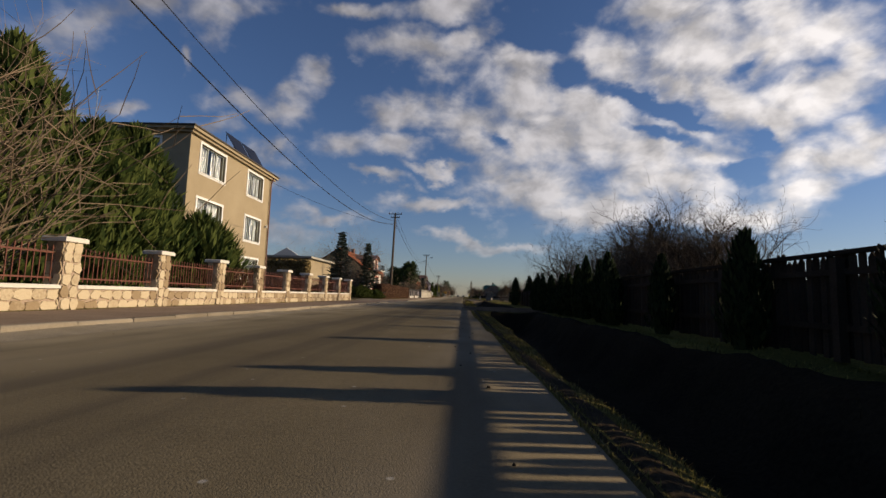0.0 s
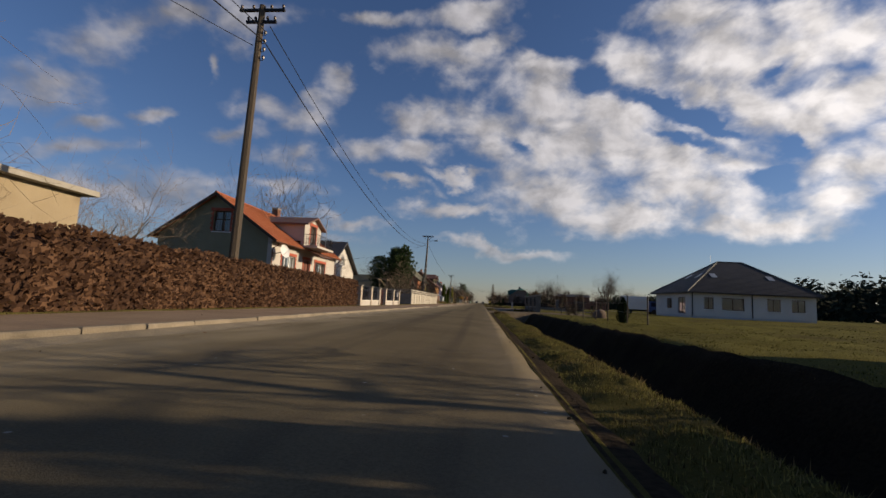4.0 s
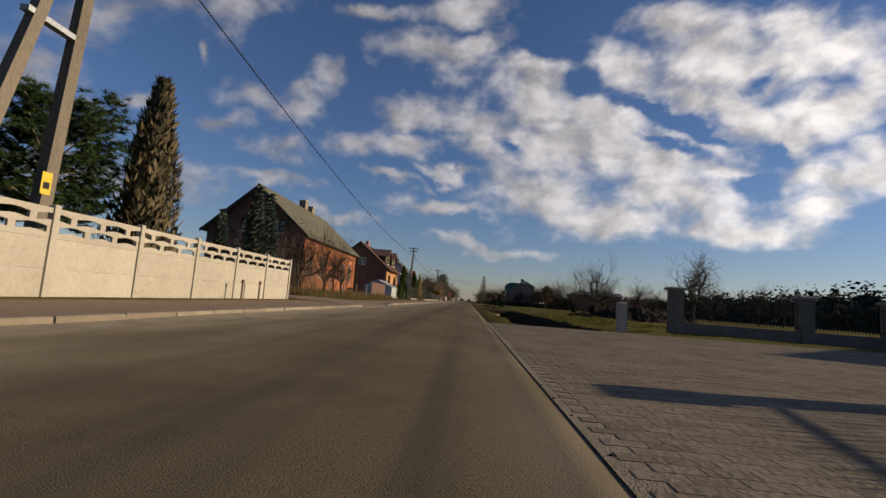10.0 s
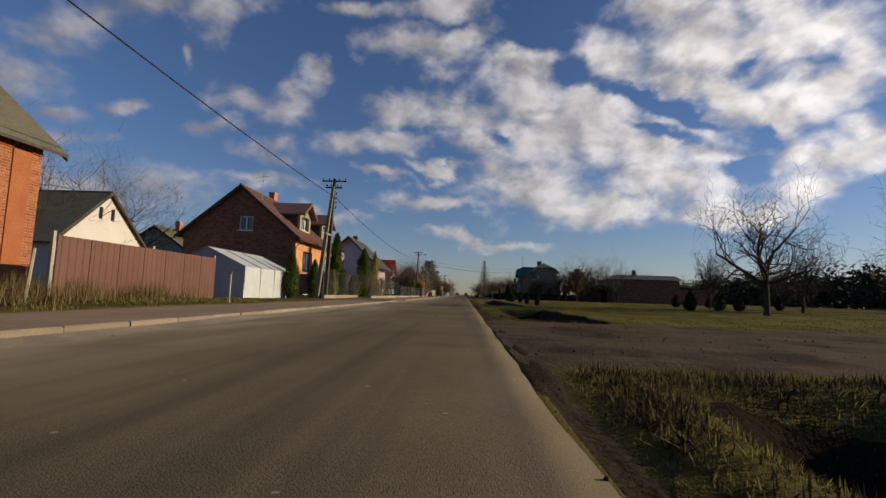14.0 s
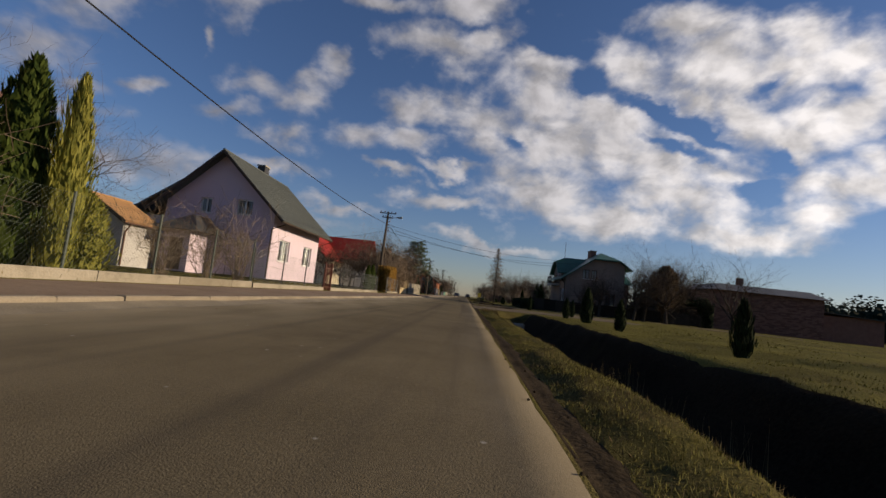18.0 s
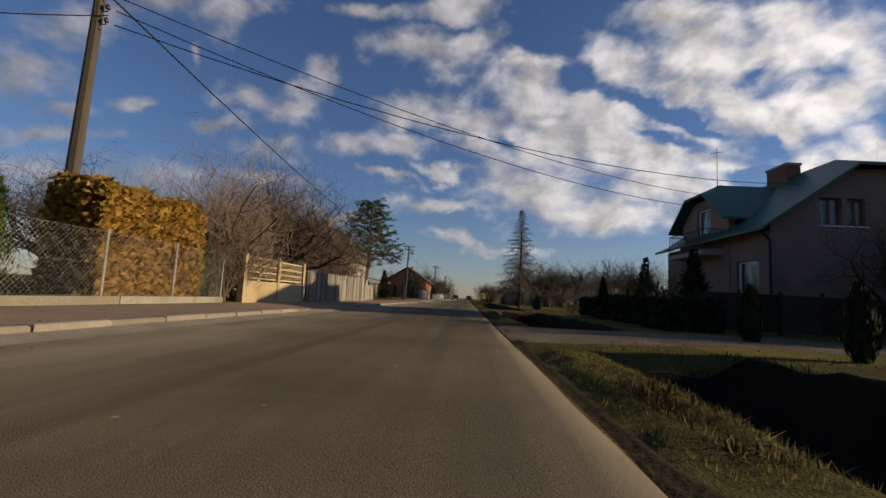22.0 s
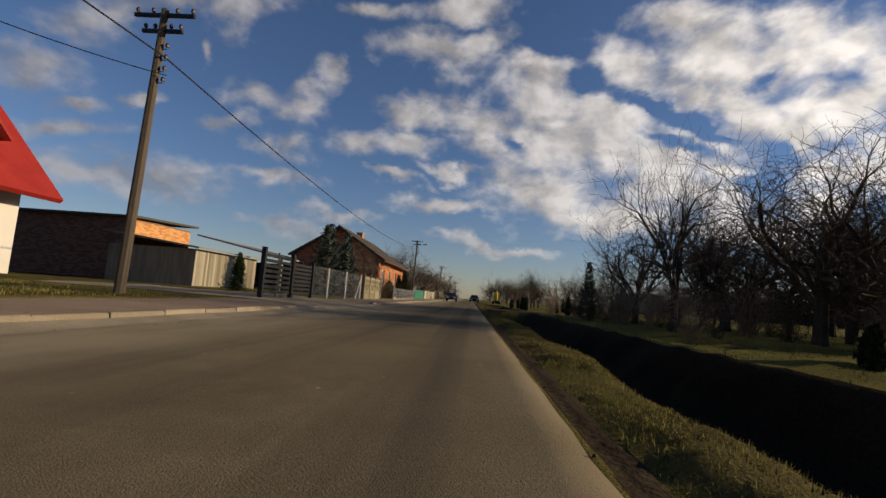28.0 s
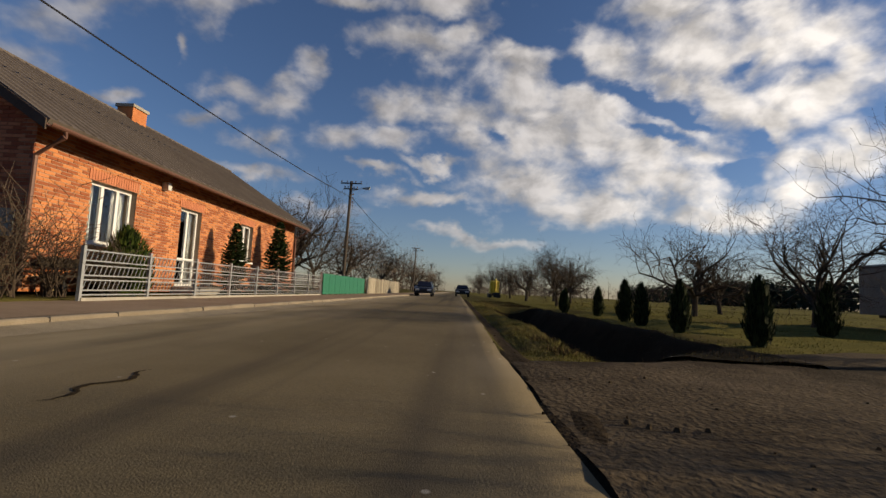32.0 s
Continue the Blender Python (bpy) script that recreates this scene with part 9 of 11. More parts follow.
def conifer(seed, height, radius, mat, label, name="spruce_tree", start=0.06, dense=1.0, droop=0.35, trunk="bark", spray=0.2, taper=0.85, bare=False, profile=None):
    g = random.Random(seed)
    t = thing(name, label, "tree", (0, 0, 0))
    part("trunk", Geo().tube((0, 0, -0.1), (0, 0, height * 0.97), 0.035 * radius + 0.05, 0.012, 7), M[trunk], t)
    br, nd = Geo(), Geo()
    z = height * start
    while z < height * 0.985:
        k = (z / height - start) / (1 - start)
        L0 = radius * (profile(k) if profile else (1 - k) ** taper) + 0.06
        n = max(4, int((9 if k < 0.7 else 6) * dense))
        off = g.uniform(0, math.tau)
        for i in range(n):
            a = off + i * math.tau / n + g.uniform(-0.25, 0.25)
            L = L0 * (g.uniform(0.45, 1.12) if profile else g.uniform(0.68, 1.08))
            up = 0.35 * k - droop * (1 - k) + g.uniform(-0.08, 0.08)
            p0 = Vector((0, 0, z + g.uniform(-0.08, 0.08)))
            dv = Vector((math.cos(a), math.sin(a), up))
            tip = p0 + dv * L + Vector((0, 0, 0.16 * L))
            midp = p0 + dv * L * 0.55 - Vector((0, 0, 0.04 * L))
            if L > 0.25:
                br.tube(p0, midp, 0.012 + 0.008 * L, 0.009, 3, False)
                br.tube(midp, tip, 0.009, 0.004, 3, False)
            m = max(3, int(L / spray * 3.2 * dense))
            sd = Vector((-math.sin(a), math.cos(a), 0))
            for j in range(m):
                s = 0.18 + 0.82 * (j + g.random()) / m
                c = p0.lerp(midp, s / 0.55) if s < 0.55 else midp.lerp(tip, (s - 0.55) / 0.45)
                w = spray * g.uniform(0.7, 1.3) * (0.55 + 0.6 * (1 - s))
                for sgn in (-1, 1):
                    e = c + sd * sgn * w * (0.8 + 0.5 * (1 - s)) + dv * w * 0.55 - Vector((0, 0, g.uniform(0.1, 0.55) * w))
                    if bare:
                        br.tube(c, c + (e - c) * 0.7 + dv * w * 0.5 - Vector((0, 0, w * g.uniform(-0.1, 0.5))), 0.006, 0.003, 3, False)
                        continue
                    h = Vector((0, 0, g.uniform(0.15, 0.34) * w)) + dv * w * 0.28
                    nd.quad(c - h * 0.6, e - h * 0.2, e + h * 0.25, c + h)
        z += height * 0.032 * (1.15 - 0.5 * k) / dense ** 0.5 + 0.03
    part("branchwork", br, M["twig" if not bare else "bark"], t, kind="stuff")
    if not bare:
        part("crown", nd, M[mat], t)
    return t


def column_bush(seed, height, radius, mat, label, name="thuja", n=2200, profile=None, spray=0.2, lean=0.25):
    """Dense upright evergreen: a dark core wrapped in many small upright sprays."""
    g = random.Random(seed)
    t = thing(name, label, "shrub", (0, 0, 0))
    prof = profile or (lambda k: (1 - k ** 2.2) ** 0.75 * (0.72 + 0.55 * min(k * 4, 1) * (1 - 0.3 * k)))
    core = Geo()
    rows = [(height * k / 10, max(0.01, radius * 0.72 * prof(k / 10) * (1 + 0.12 * math.sin(k * 2.3 + seed)))) for k in range(11)]
    core.lathe(0, 0, rows, 9)
    part("core", core, M[mat], t)
    lv = Geo()
    for _ in range(n):
        k = g.random() ** 0.85
        a = g.uniform(0, math.tau)
        lump = 1 + 0.16 * math.sin(a * 3 + k * 9 + seed) + 0.10 * math.sin(a * 7 - k * 21)
        r = radius * prof(k) * lump * g.uniform(0.66, 1.0)
        c = Vector((r * math.cos(a), r * math.sin(a), height * k * 0.97))
        out = Vector((math.cos(a), math.sin(a), 0))
        sd = Vector((-math.sin(a), math.cos(a), 0)) * g.uniform(-1, 1) + out * g.uniform(-0.5, 0.5)
        upv = (Vector((0, 0, 1)) + out * g.uniform(0, 2 * lean) + Vector((g.uniform(-.3, .3), g.uniform(-.3, .3), 0))).normalized()
        w, h = spray * g.uniform(0.18, 0.4), spray * g.uniform(0.7, 1.5)
        lv.quad(c - sd * w, c + sd * w * 0.6 + upv * h * 0.35, c + upv * h, c - sd * w * 0.9 + upv * h * 0.5)
    part("crown", lv, M[mat], t)
    return t


def hedge(name, label, x0, x1, y0, y1, z0, h, mat, n, leaf=0.1, lump=0.12, core_mat=None, seed=3):
    """A clipped or ragged hedge: a lumpy core in a coat of small leaves."""
    g = random.Random(seed)
    t = thing(name, label, "hedge", ((x0 + x1) / 2, (y0 + y1) / 2, z0))
    core = Geo()
    k = max(3, int((y1 - y0) / 0.5))
    rows = []
    for j in range(k + 1):
        y = y0 + (y1 - y0) * j / k
        s = 1 + lump * 1.2 * noise.noise((y * 0.8, seed, 0.0))
        hh = h * s * 0.93
        dx = (x1 - x0) * 0.12
        rows.append([(x0 + dx, y, z0), (x1 - dx, y, z0), (x1 - dx, y, z0 + hh * 0.85), ((x0 + x1) / 2, y, z0 + hh), (x0 + dx, y, z0 + hh * 0.85)])
    for a, b in zip(rows[:-1], rows[1:]):
        for i in range(5):
            core.quad(a[i], a[(i + 1) % 5], b[(i + 1) % 5], b[i])
    part("core", core, core_mat or M[mat], t)
    lv = Geo()
    for _ in range(n):
        y = g.uniform(y0, y1)
        s = 1 + lump * 1.2 * noise.noise((y * 0.8, seed, 0.0))
        face = g.random()
        if face < 0.5:
            x, z = x1 - (x1 - x0) * 0.12 * g.random() + g.uniform(-0.02, 0.06), z0 + h * s * g.random()
        elif face < 0.8:
            x, z = g.uniform(x0, x1), z0 + h * s * g.uniform(0.88, 1.03)
        elif face < 0.9:
            x, z, y = g.uniform(x0, x1), z0 + h * s * g.random(), y0 + g.uniform(-0.08, 0.1)
        else:
            x, z = x0 + g.uniform(-0.05, 0.05), z0 + h * s * g.random()
        c = Vector((x, y, z))
        u = Vector((g.uniform(-1, 1), g.uniform(-1, 1), g.uniform(-1, 1))).normalized() * leaf * g.uniform(0.5, 1.1)
        v = u.orthogonal().normalized() * leaf * g.uniform(0.35, 0.7)
        lv.quad(c - u, c + v, c + u, c - v)
    part("foliage", lv, M[mat], t, kind="stuff")
    return t


def twig_bush(seed, height, spread, label, mat="twig_light", stems=26, name="bare_bush"):
    g = random.Random(seed)
    t = thing(name, label, "bush", (0, 0, 0))
    a = Geo()
    for _ in range(stems):
        ang = g.uniform(0, math.tau)
        d = Vector((math.cos(ang) * g.uniform(0.05, 0.6) * spread, math.sin(ang) * g.uniform(0.05, 0.6) * spread, 1)).normalized()
        grow(a, a, Vector((g.uniform(-.2, .2) * spread, g.uniform(-.2, .2) * spread, -0.05)), d, height * g.uniform(0.6, 1.0), 0.014, 1, g, 3, 0.0, 0.22, 4, (0, 4, 3, 0))
    part("stemwork", a, M[mat], t, kind="stuff")
    return t


def needle_tree(seed, height, radius, start, name, label, bark, needles, boughs, tuft, rounded=False, size=1.0):
    """A conifer whose needles stand in tufts towards the ends of its boughs."""
    pr = random.Random(seed)
    t = thing(name, label, "tree", (0, 0, 0))
    wood, leaf = Geo(), Geo()
    wood.tube((0, 0, -0.1), (0.25, 0.1, height * 0.4), 0.15, 0.11, 8, False).tube((0.25, 0.1, height * 0.4), (0.1, -0.1, height), 0.11, 0.03, 7, False)
    for i in range(boughs):
        k = i / boughs
        z = start + (height - start) * k
        a = i * 2.4 + pr.uniform(-0.3, 0.3)
        L = radius * ((math.sin(math.pi * (0.18 + 0.74 * k)) ** 0.6) if rounded else (1 - 0.84 * k)) * pr.uniform(0.6, 1.1) + 0.3
        p0 = Vector((0.18, 0, z))
        tip = p0 + Vector((math.cos(a) * L, math.sin(a) * L, (0.12 + 0.5 * k if rounded else 0.35) * L))
        wood.tube(p0, tip, 0.035, 0.012, 4, False)
        for j in range(int(7 + 7 * L)):
            c = p0.lerp(tip, pr.uniform(0.42, 1.05)) + Vector((pr.uniform(-.3, .3), pr.uniform(-.3, .3), pr.uniform(-.14, .25))) * (0.6 + 0.3 * L)
            for _ in range(tuft):
                d = Vector((pr.uniform(-1, 1), pr.uniform(-1, 1), pr.uniform(-0.5, 1.1))).normalized() * pr.uniform(0.14, 0.28) * size
                side = d.orthogonal().normalized() * 0.022 * size
                leaf.tri(c - side, c + side, c + d)
    part("trunk", wood, M[bark], t)
    part("crown", leaf, M[needles], t)
    return t


def larch_tree(seed, height, radius, label):
    """A leafless larch: level boughs set with fine hanging twigs."""
    g = random.Random(seed)
    t = thing("larch_tree", label, "tree", (0, 0, 0))
    wood, fine = Geo(), Geo()
    wood.tube((0, 0, -0.1), (0.05, 0, height * 0.5), 0.15, 0.09, 8, False).tube((0.05, 0, height * 0.5), (0, 0, height), 0.09, 0.012, 7, False)
    n = 165
    for i in range(n):
        k = (i + g.random()) / n
        z = height * (0.17 + 0.81 * k)
        a = i * 2.4 + g.uniform(-0.4, 0.4)
        L = radius * (1 - k) ** 0.8 * g.uniform(0.55, 1.15) + 0.12
        out = Vector((math.cos(a), math.sin(a), 0))
        sd = Vector((-math.sin(a), math.cos(a), 0))
        p, rise = Vector((0, 0, z)), g.uniform(-0.15, 0.3)
        steps = 5
        for q in range(steps):
            d = (out + Vector((0, 0, rise - 0.35 * q / steps + (0.3 if q == steps - 1 else 0))) + sd * g.uniform(-0.2, 0.2)).normalized()
            e = p + d * L / steps
            wood.tube(p, e, 0.022 * (1 - q / steps) + 0.006, 0.022 * (1 - (q + 1) / steps) + 0.005, 4, False)
            for _ in range(max(3, int(L * 5.5))):
                c = p.lerp(e, g.random())
                w = g.uniform(0.12, 0.5) * (0.5 + 0.25 * L)
                tw = (sd * g.choice((-1, 1)) * g.uniform(0.4, 1.0) + out * g.uniform(0.1, 0.8) + Vector((0, 0, g.uniform(-0.9, 0.25)))).normalized()
                m = c + tw * w * 0.6
                fine.tube(c, m, 0.008, 0.006, 3, False)
                for _ in range(2):
                    fine.tube(m, m + (tw + Vector((g.uniform(-.6, .6), g.uniform(-.6, .6), g.uniform(-0.8, 0.1)))).normalized() * w * 0.6, 0.006, 0.0035, 3, False)
            p = e
    part("trunk", wood, M["bark"], t)
    part("crown", fine, M["twig_light"], t)
    return t


placed = {}


def plant(proto, x, y, scale=1.0, turn=None, z=None, group=""):
    """Puts the prototype at its first place, and copies of it at the next ones."""
    zz = ground_z(x, y) - 0.02 if z is None else z
    a = turn if turn is not None else (x * 37.7 + y * 13.1) % math.tau
    sz = scale if isinstance(scale, tuple) else (scale, scale, scale)
    m = Matrix.Translation((x, y, zz)) @ Matrix.Rotation(a, 4, "Z") @ Matrix.Diagonal((*sz, 1))
    if group:
        proto["group"] = group
    if proto.name not in placed:
        placed[proto.name] = True
        proto.matrix_basis = m
        return proto
    c = copy_thing(proto, Matrix.Identity(4))
    c.matrix_basis = m
    return c


APPLE = [bare_tree(11, 5.2, "gnarled bare old apple tree", 0.17, 0.18, 0.28, 4, (6, 7, 6, 4), 0.05, wobble=0.55), bare_tree(12, 5.6, "gnarled bare apple tree with a broad crown", 0.2, 0.12, 0.3, 4, (7, 7, 6, 4), 0.03, wobble=0.52), bare_tree(13, 4.6, "crooked old bare apple tree", 0.16, 0.3, 0.35, 4, (6, 7, 6, 4), 0.08, wobble=0.6)]
OLD = bare_tree(15, 6.6, "large old bare tree with thick gnarled limbs", 0.27, 0.06, 0.3, 4, (5, 7, 6, 4), 0.0, wobble=0.5)
TALL = [bare_tree(21, 9.0, "tall bare deciduous tree", 0.17, 0.08, 0.25, 4, (7, 6, 5, 3), 0.0, ("bark", "twig"), 0.3), bare_tree(22, 8.0, "bare deciduous tree with fine upright twigs", 0.15, 0.1, 0.22, 4, (8, 6, 5, 3), -0.05, ("bark", "twig_light"), 0.3)]
BUSH = [twig_bush(31, 2.4, 0.9, "bare brown bush with many stems"), twig_bush(32, 1.6, 1.1, "low bare thorny bush, leafless", "twig", 22)]
SPRUCE = [conifer(41, 6.2, 1.5, "blue_spruce", "young blue spruce with dense tiers", taper=1.15), conifer(43, 4.6, 1.4, "spruce", "small dark spruce in a garden")]
CYP = [column_bush(51, 2.3, 0.42, "cypress", "dark slender cypress standing on grass", "cypress", 1500), column_bush(52, 1.3, 0.36, "cypress", "small dark cypress with a rounded top", "cypress", 1100)]
THUJA = [column_bush(61, 4.4, 0.75, "thuja", "tall dark green columnar thuja", "thuja", 2600), column_bush(62, 3.6, 0.7, "thuja_yellow", "tall yellow-green thuja in a garden", "thuja", 2400), column_bush(63, 1.8, 0.62, "thuja", "green thuja clipped egg-shaped", "thuja", 1600)]

# junipers behind the stone fence
JUN = [column_bush(71, 6.4, 1.75, "juniper", "large feathery juniper behind a stone fence", "juniper", 5200, spray=0.42, lean=0.5), column_bush(72, 5.4, 1.55, "juniper", "broad feathery juniper behind a stone fence", "juniper", 4800, spray=0.42, lean=0.6)]
for k, (x, y, s) in enumerate(((-9.4, 5.6, 0.85), (-9.2, 7.9, 0.92), (-9.7, 10.2, 0.95), (-9.3, 12.4, 0.9), (-9.7, 14.4, 0.86))):
    plant(JUN[k % 2], x, y, s, group="junipers behind the stone fence")
JLOW = column_bush(73, 2.3, 1.7, "juniper", "spreading dark juniper leaning on a fence", "juniper", 3400, spray=0.4, lean=0.9)
plant(JLOW, -8.7, 16.7, (0.9, 1.05, 1.25))
plant(JLOW, -8.4, 2.5, (0.8, 1, 1.3))
plant(SPRUCE[0], -12.5, 9.0, 1.25)
plant(TALL[1], -9.0, 7.2, 0.55)
plant(BUSH[0], -7.8, 8.0, 1.5)
plant(BUSH[0], -7.9, 5.0, 1.4)

# corner of the side street: blue spruces over low junipers, a wall of dry creeper, the beech hedge
plant(SPRUCE[0], -10.7, 43.8, (1.45, 1.45, 1.02), group="blue spruces at the corner")
plant(TALL[1], -9.3, 43.4, 0.5)
plant(BUSH[0], -9.3, 42.6, 1.2)
plant(SPRUCE[0], -7.9, 42.6, (1.15, 1.15, 0.84), 2.0, group="blue spruces at the corner")
for x, y, s in ((-12.6, 43.0, 0.55), (-11.0, 42.2, 0.6), (-9.4, 41.6, 0.6), (-8.0, 41.0, 0.55), (-13.8, 44.0, 0.5), (-6.9, 42.2, 0.4)):
    plant(JLOW, x, y, (s, s, s * 0.8), group="low junipers at the corner")
hedge("creeper_wall", "dry brown creeper covering a garage wall", -24.0, -14.4, 45.3, 46.1, 0.1, 3.6, "reed", 12000, 0.15, 0.1, seed=4)
hedge("beech_hedge", "clipped brown beech hedge along the pavement", -7.3, -6.4, 42.8, 63.5, 0.1, 1.4, "dead_leaf", 15000, 0.075, 0.06, seed=5)
for x, y, s in ((-17, 58, 0.6), (-22, 62, 0.7), (-24, 84, 0.8), (-16.5, 84.5, 0.6), (-21, 86, 0.65)):
    plant(TALL[1], x, y, s)
plant(TALL[1], -22.5, 80.5, 0.95)
plant(TALL[1], -18.6, 77.6, 1.2, 0.8)
# behind the concrete fence
PINEBALL = needle_tree(44, 6.4, 2.2, 2.0, "spruce_tree", "bushy dark conifer on a bare pale trunk", "pale_bark", "spruce", 88, 26, True, 1.25)
plant(PINEBALL, -10.7, 98.9, (0.76, 0.76, 1.02), group="spruces behind the concrete fence")
plant(PINEBALL, -14.6, 108.4, 0.95, 1.3, group="spruces behind the concrete fence")
BROWNCOL = column_bush(74, 7.4, 1.0, "thuja_brown", "tall browning column of thuja", "thuja", 4200, spray=0.28, profile=lambda k: (1 - k) ** 0.8 * 0.9 + 0.06)
plant(BROWNCOL, -12.4, 110.6, (1.55, 1.55, 1.14))
for x, y, s in ((-8.8, 112.3, 0.98), (-9.3, 114.6, 1.02), (-11.0, 113.6, 0.8), (-12.0, 117.0, 0.6)):
    plant(SPRUCE[0], x, y, s * 0.78, group="young spruces by the brick house")
for x, y, s in ((-8.3, 94.6, 0.9), (-9.0, 92.4, 1.0), (-9.6, 90.2, 0.8)):
    plant(TALL[1], x, y, s * 0.45, group="bare garden shrubs")
pg = thing("pergola", "rustic pergola of crooked peeled logs in a garden", "pergola", (-11.0, 93.5, 0.1))
for x, y, z in ((-10.6, 91.3, 2.75), (-11.6, 91.9, 2.7), (-10.7, 95.4, 2.15), (-11.7, 95.8, 2.2)):
    part("post", Geo().path([(x, y, 0.05), (x + 0.05, y - 0.04, z * 0.5), (x - 0.04, y + 0.05, z)], 0.07, 7), M["peeled_log"], pg)
    part("fork", Geo().tube((x - 0.04, y + 0.05, z - 0.1), (x + 0.2, y - 0.25, z + 0.35), 0.055, 0.04, 6), M["peeled_log"], pg)
for x in (-10.6, -11.6):
    part("beam", Geo().path([(x, 91.0, 2.75), (x + 0.06, 92.6, 2.72), (x - 0.05, 94.2, 2.35), (x, 96.0, 2.05)], 0.075, 7), M["peeled_log"], pg)
for y, z in ((91.4, 2.85), (92.8, 2.8), (94.3, 2.45), (95.6, 2.25)):
    part("crosspiece", Geo().tube((-12.0, y + 0.1, z), (-10.2, y - 0.1, z + 0.05), 0.05, 0.045, 6), M["peeled_log"], pg)
# thicket round the old brick house
for k, (x, y, s) in enumerate(((-10.4, 120.8, 0.7), (-12.6, 124.0, 0.8), (-10.2, 124.6, 0.8), (-13.8, 122.5, 0.8), (-14.5, 125.0, 0.8))):
    plant(BUSH[k % 2], x, y, s, group="bare bushes beside the brick house")
plant(APPLE[0], -10.2, 127.0, (0.55, 0.55, 0.85), 1.0)
plant(APPLE[2], -8.7, 126.2, (0.4, 0.4, 0.72), 0.4)
plant(APPLE[2], -10.6, 122.6, (0.65, 0.65, 0.85), 2.6)
plant(TALL[1], -13.6, 125.6, 0.5)
# garden before the dormer house
plant(THUJA[0], -8.6, 150.4 + 3.6, 0.55)
COLT = column_bush(75, 3.6, 0.55, "thuja", "standard thuja with a bare stem", "thuja", 2200)
plant(COLT, -10.3, 168.2, 1.05, z=1.6)
single("stem", Geo().tube((-10.35, 168.15, 0.1), (-10.3, 168.2, 1.9), 0.05, 0.04, 6).tube((-10.15, 168.35, 0.1), (-10.25, 168.25, 1.9), 0.04, 0.035, 6), M["bark"], "bare twin stem of a thuja", "stem")
plant(THUJA[2], -10.9, 166.4, 1.05, group="clipped thujas in a front garden")
plant(THUJA[2], -9.0, 169.6, 1.0, group="clipped thujas in a front garden")
plant(THUJA[0], -8.9, 172.6, (0.8, 0.8, 0.95), group="tall thujas in a front garden")
plant(THUJA[1], -8.3, 174.6, (0.6, 0.6, 1.2), group="tall thujas in a front garden")
plant(THUJA[1], -8.2, 175.2, (0.75, 0.75, 0.5), group="tall thujas in a front garden")
plant(THUJA[0], -9.3, 174.4, 1.05, group="tall thujas in a front garden")
for k, y in enumerate((156.4, 157.7, 159.0, 160.2, 161.4, 162.5)):
    plant(THUJA[(0, 2, 0, 1, 2, 0)[k]], -8.2, y, 0.45 if k % 3 else 0.5, group="young thujas behind a mesh fence")
for x, y, s in ((-8.0, 166.0, 0.7), (-7.6, 171.3, 0.8), (-9.6, 182.6, 0.95), (-9.2, 184.4, 1.0), (-10.0, 180.6, 0.8)):
    plant(BUSH[0], x, y, s, group="bare bushes in a front garden")
for x, y, s in ((-20.0, 184.0, 0.8), (-26, 192, 0.9), (-30, 170, 1.0), (-26, 160, 0.9), (-24, 150, 0.8)):
    plant(TALL[0], x, y, s)
# beyond the pink house
for k, (x, y, s) in enumerate(((-17, 209, 0.55), (-20, 213, 0.6), (-15, 215, 0.5), (-24, 211, 0.7), (-13, 218, 0.5), (-18, 221, 0.6), (-11, 223, 0.55), (-22, 222, 0.7), (-28, 216, 0.7), (-12.5, 212.5, 0.5), (-9.4, 221.5, 0.62), (-10.8, 226.5, 0.7), (-9.0, 230.6, 0.62))):
    plant((TALL + APPLE)[k % 5], x, y, s * (1.0 if k % 5 < 2 else 1.5), group="bare garden trees")
plant(THUJA[0], -8.0, 204.3, (0.55, 0.55, 0.5))
plant(THUJA[0], -8.0, 206.1, (0.5, 0.5, 0.53))
hedge("orange_hedge", "orange-brown autumn hedge behind a mesh fence", -7.7, -6.5, 206.9, 210.2, 0.1, 2.25, "thuja_orange", 9000, 0.1, 0.34, seed=7)
plant(THUJA[0], -7.0, 210.6, 0.58)
for x, y, s in ((-6.7, 211.9, 1.15), (-6.6, 212.6, 1.0), (-7.2, 212.9, 1.2), (-6.7, 211.4, 0.9), (-7.6, 213.8, 1.2)):
    plant(BUSH[0], x, y, s, group="pollarded bush at a fence corner")
plant(TALL[1], -7.0, 212.3, 0.5)
plant(APPLE[2], -8.2, 220.6, 1.0, 2.4)
PINE = needle_tree(91, 7.9, 2.3, 2.6, "pine_tree", "Scots pine with an open crown", "pine_bark", "pine_needle", 58, 30)
plant(PINE, -7.9, 235.4, (1.25, 1.25, 0.98), 0.6)
for x, y, s in ((-8.6, 225.6, 1.3), (-7.9, 227.0, 1.3), (-9.2, 228.2, 1.5), (-8.4, 230.4, 1.1), (-8.9, 224.0, 1.3), (-7.2, 232.6, 0.55), (-9.4, 231.8, 0.9), (-6.9, 233.6, 0.5)):
    plant(BUSH[0], x, y, s, group="overgrown bushes before an old house")
for k, (x, y, s) in enumerate(((-9.6, 222.6, 0.75), (-11.2, 224.6, 0.72), (-9.9, 226.4, 0.66), (-11.6, 227.6, 0.7), (-9.2, 228.4, 0.5), (-13.0, 226.4, 0.75), (-12.6, 222.0, 0.7))):
    plant(TALL[1], x, y, s, 1.0 + k, group="overgrown bare trees behind a picket fence")
plant(TALL[0], -10.4, 219.4, 0.6, 1.0)
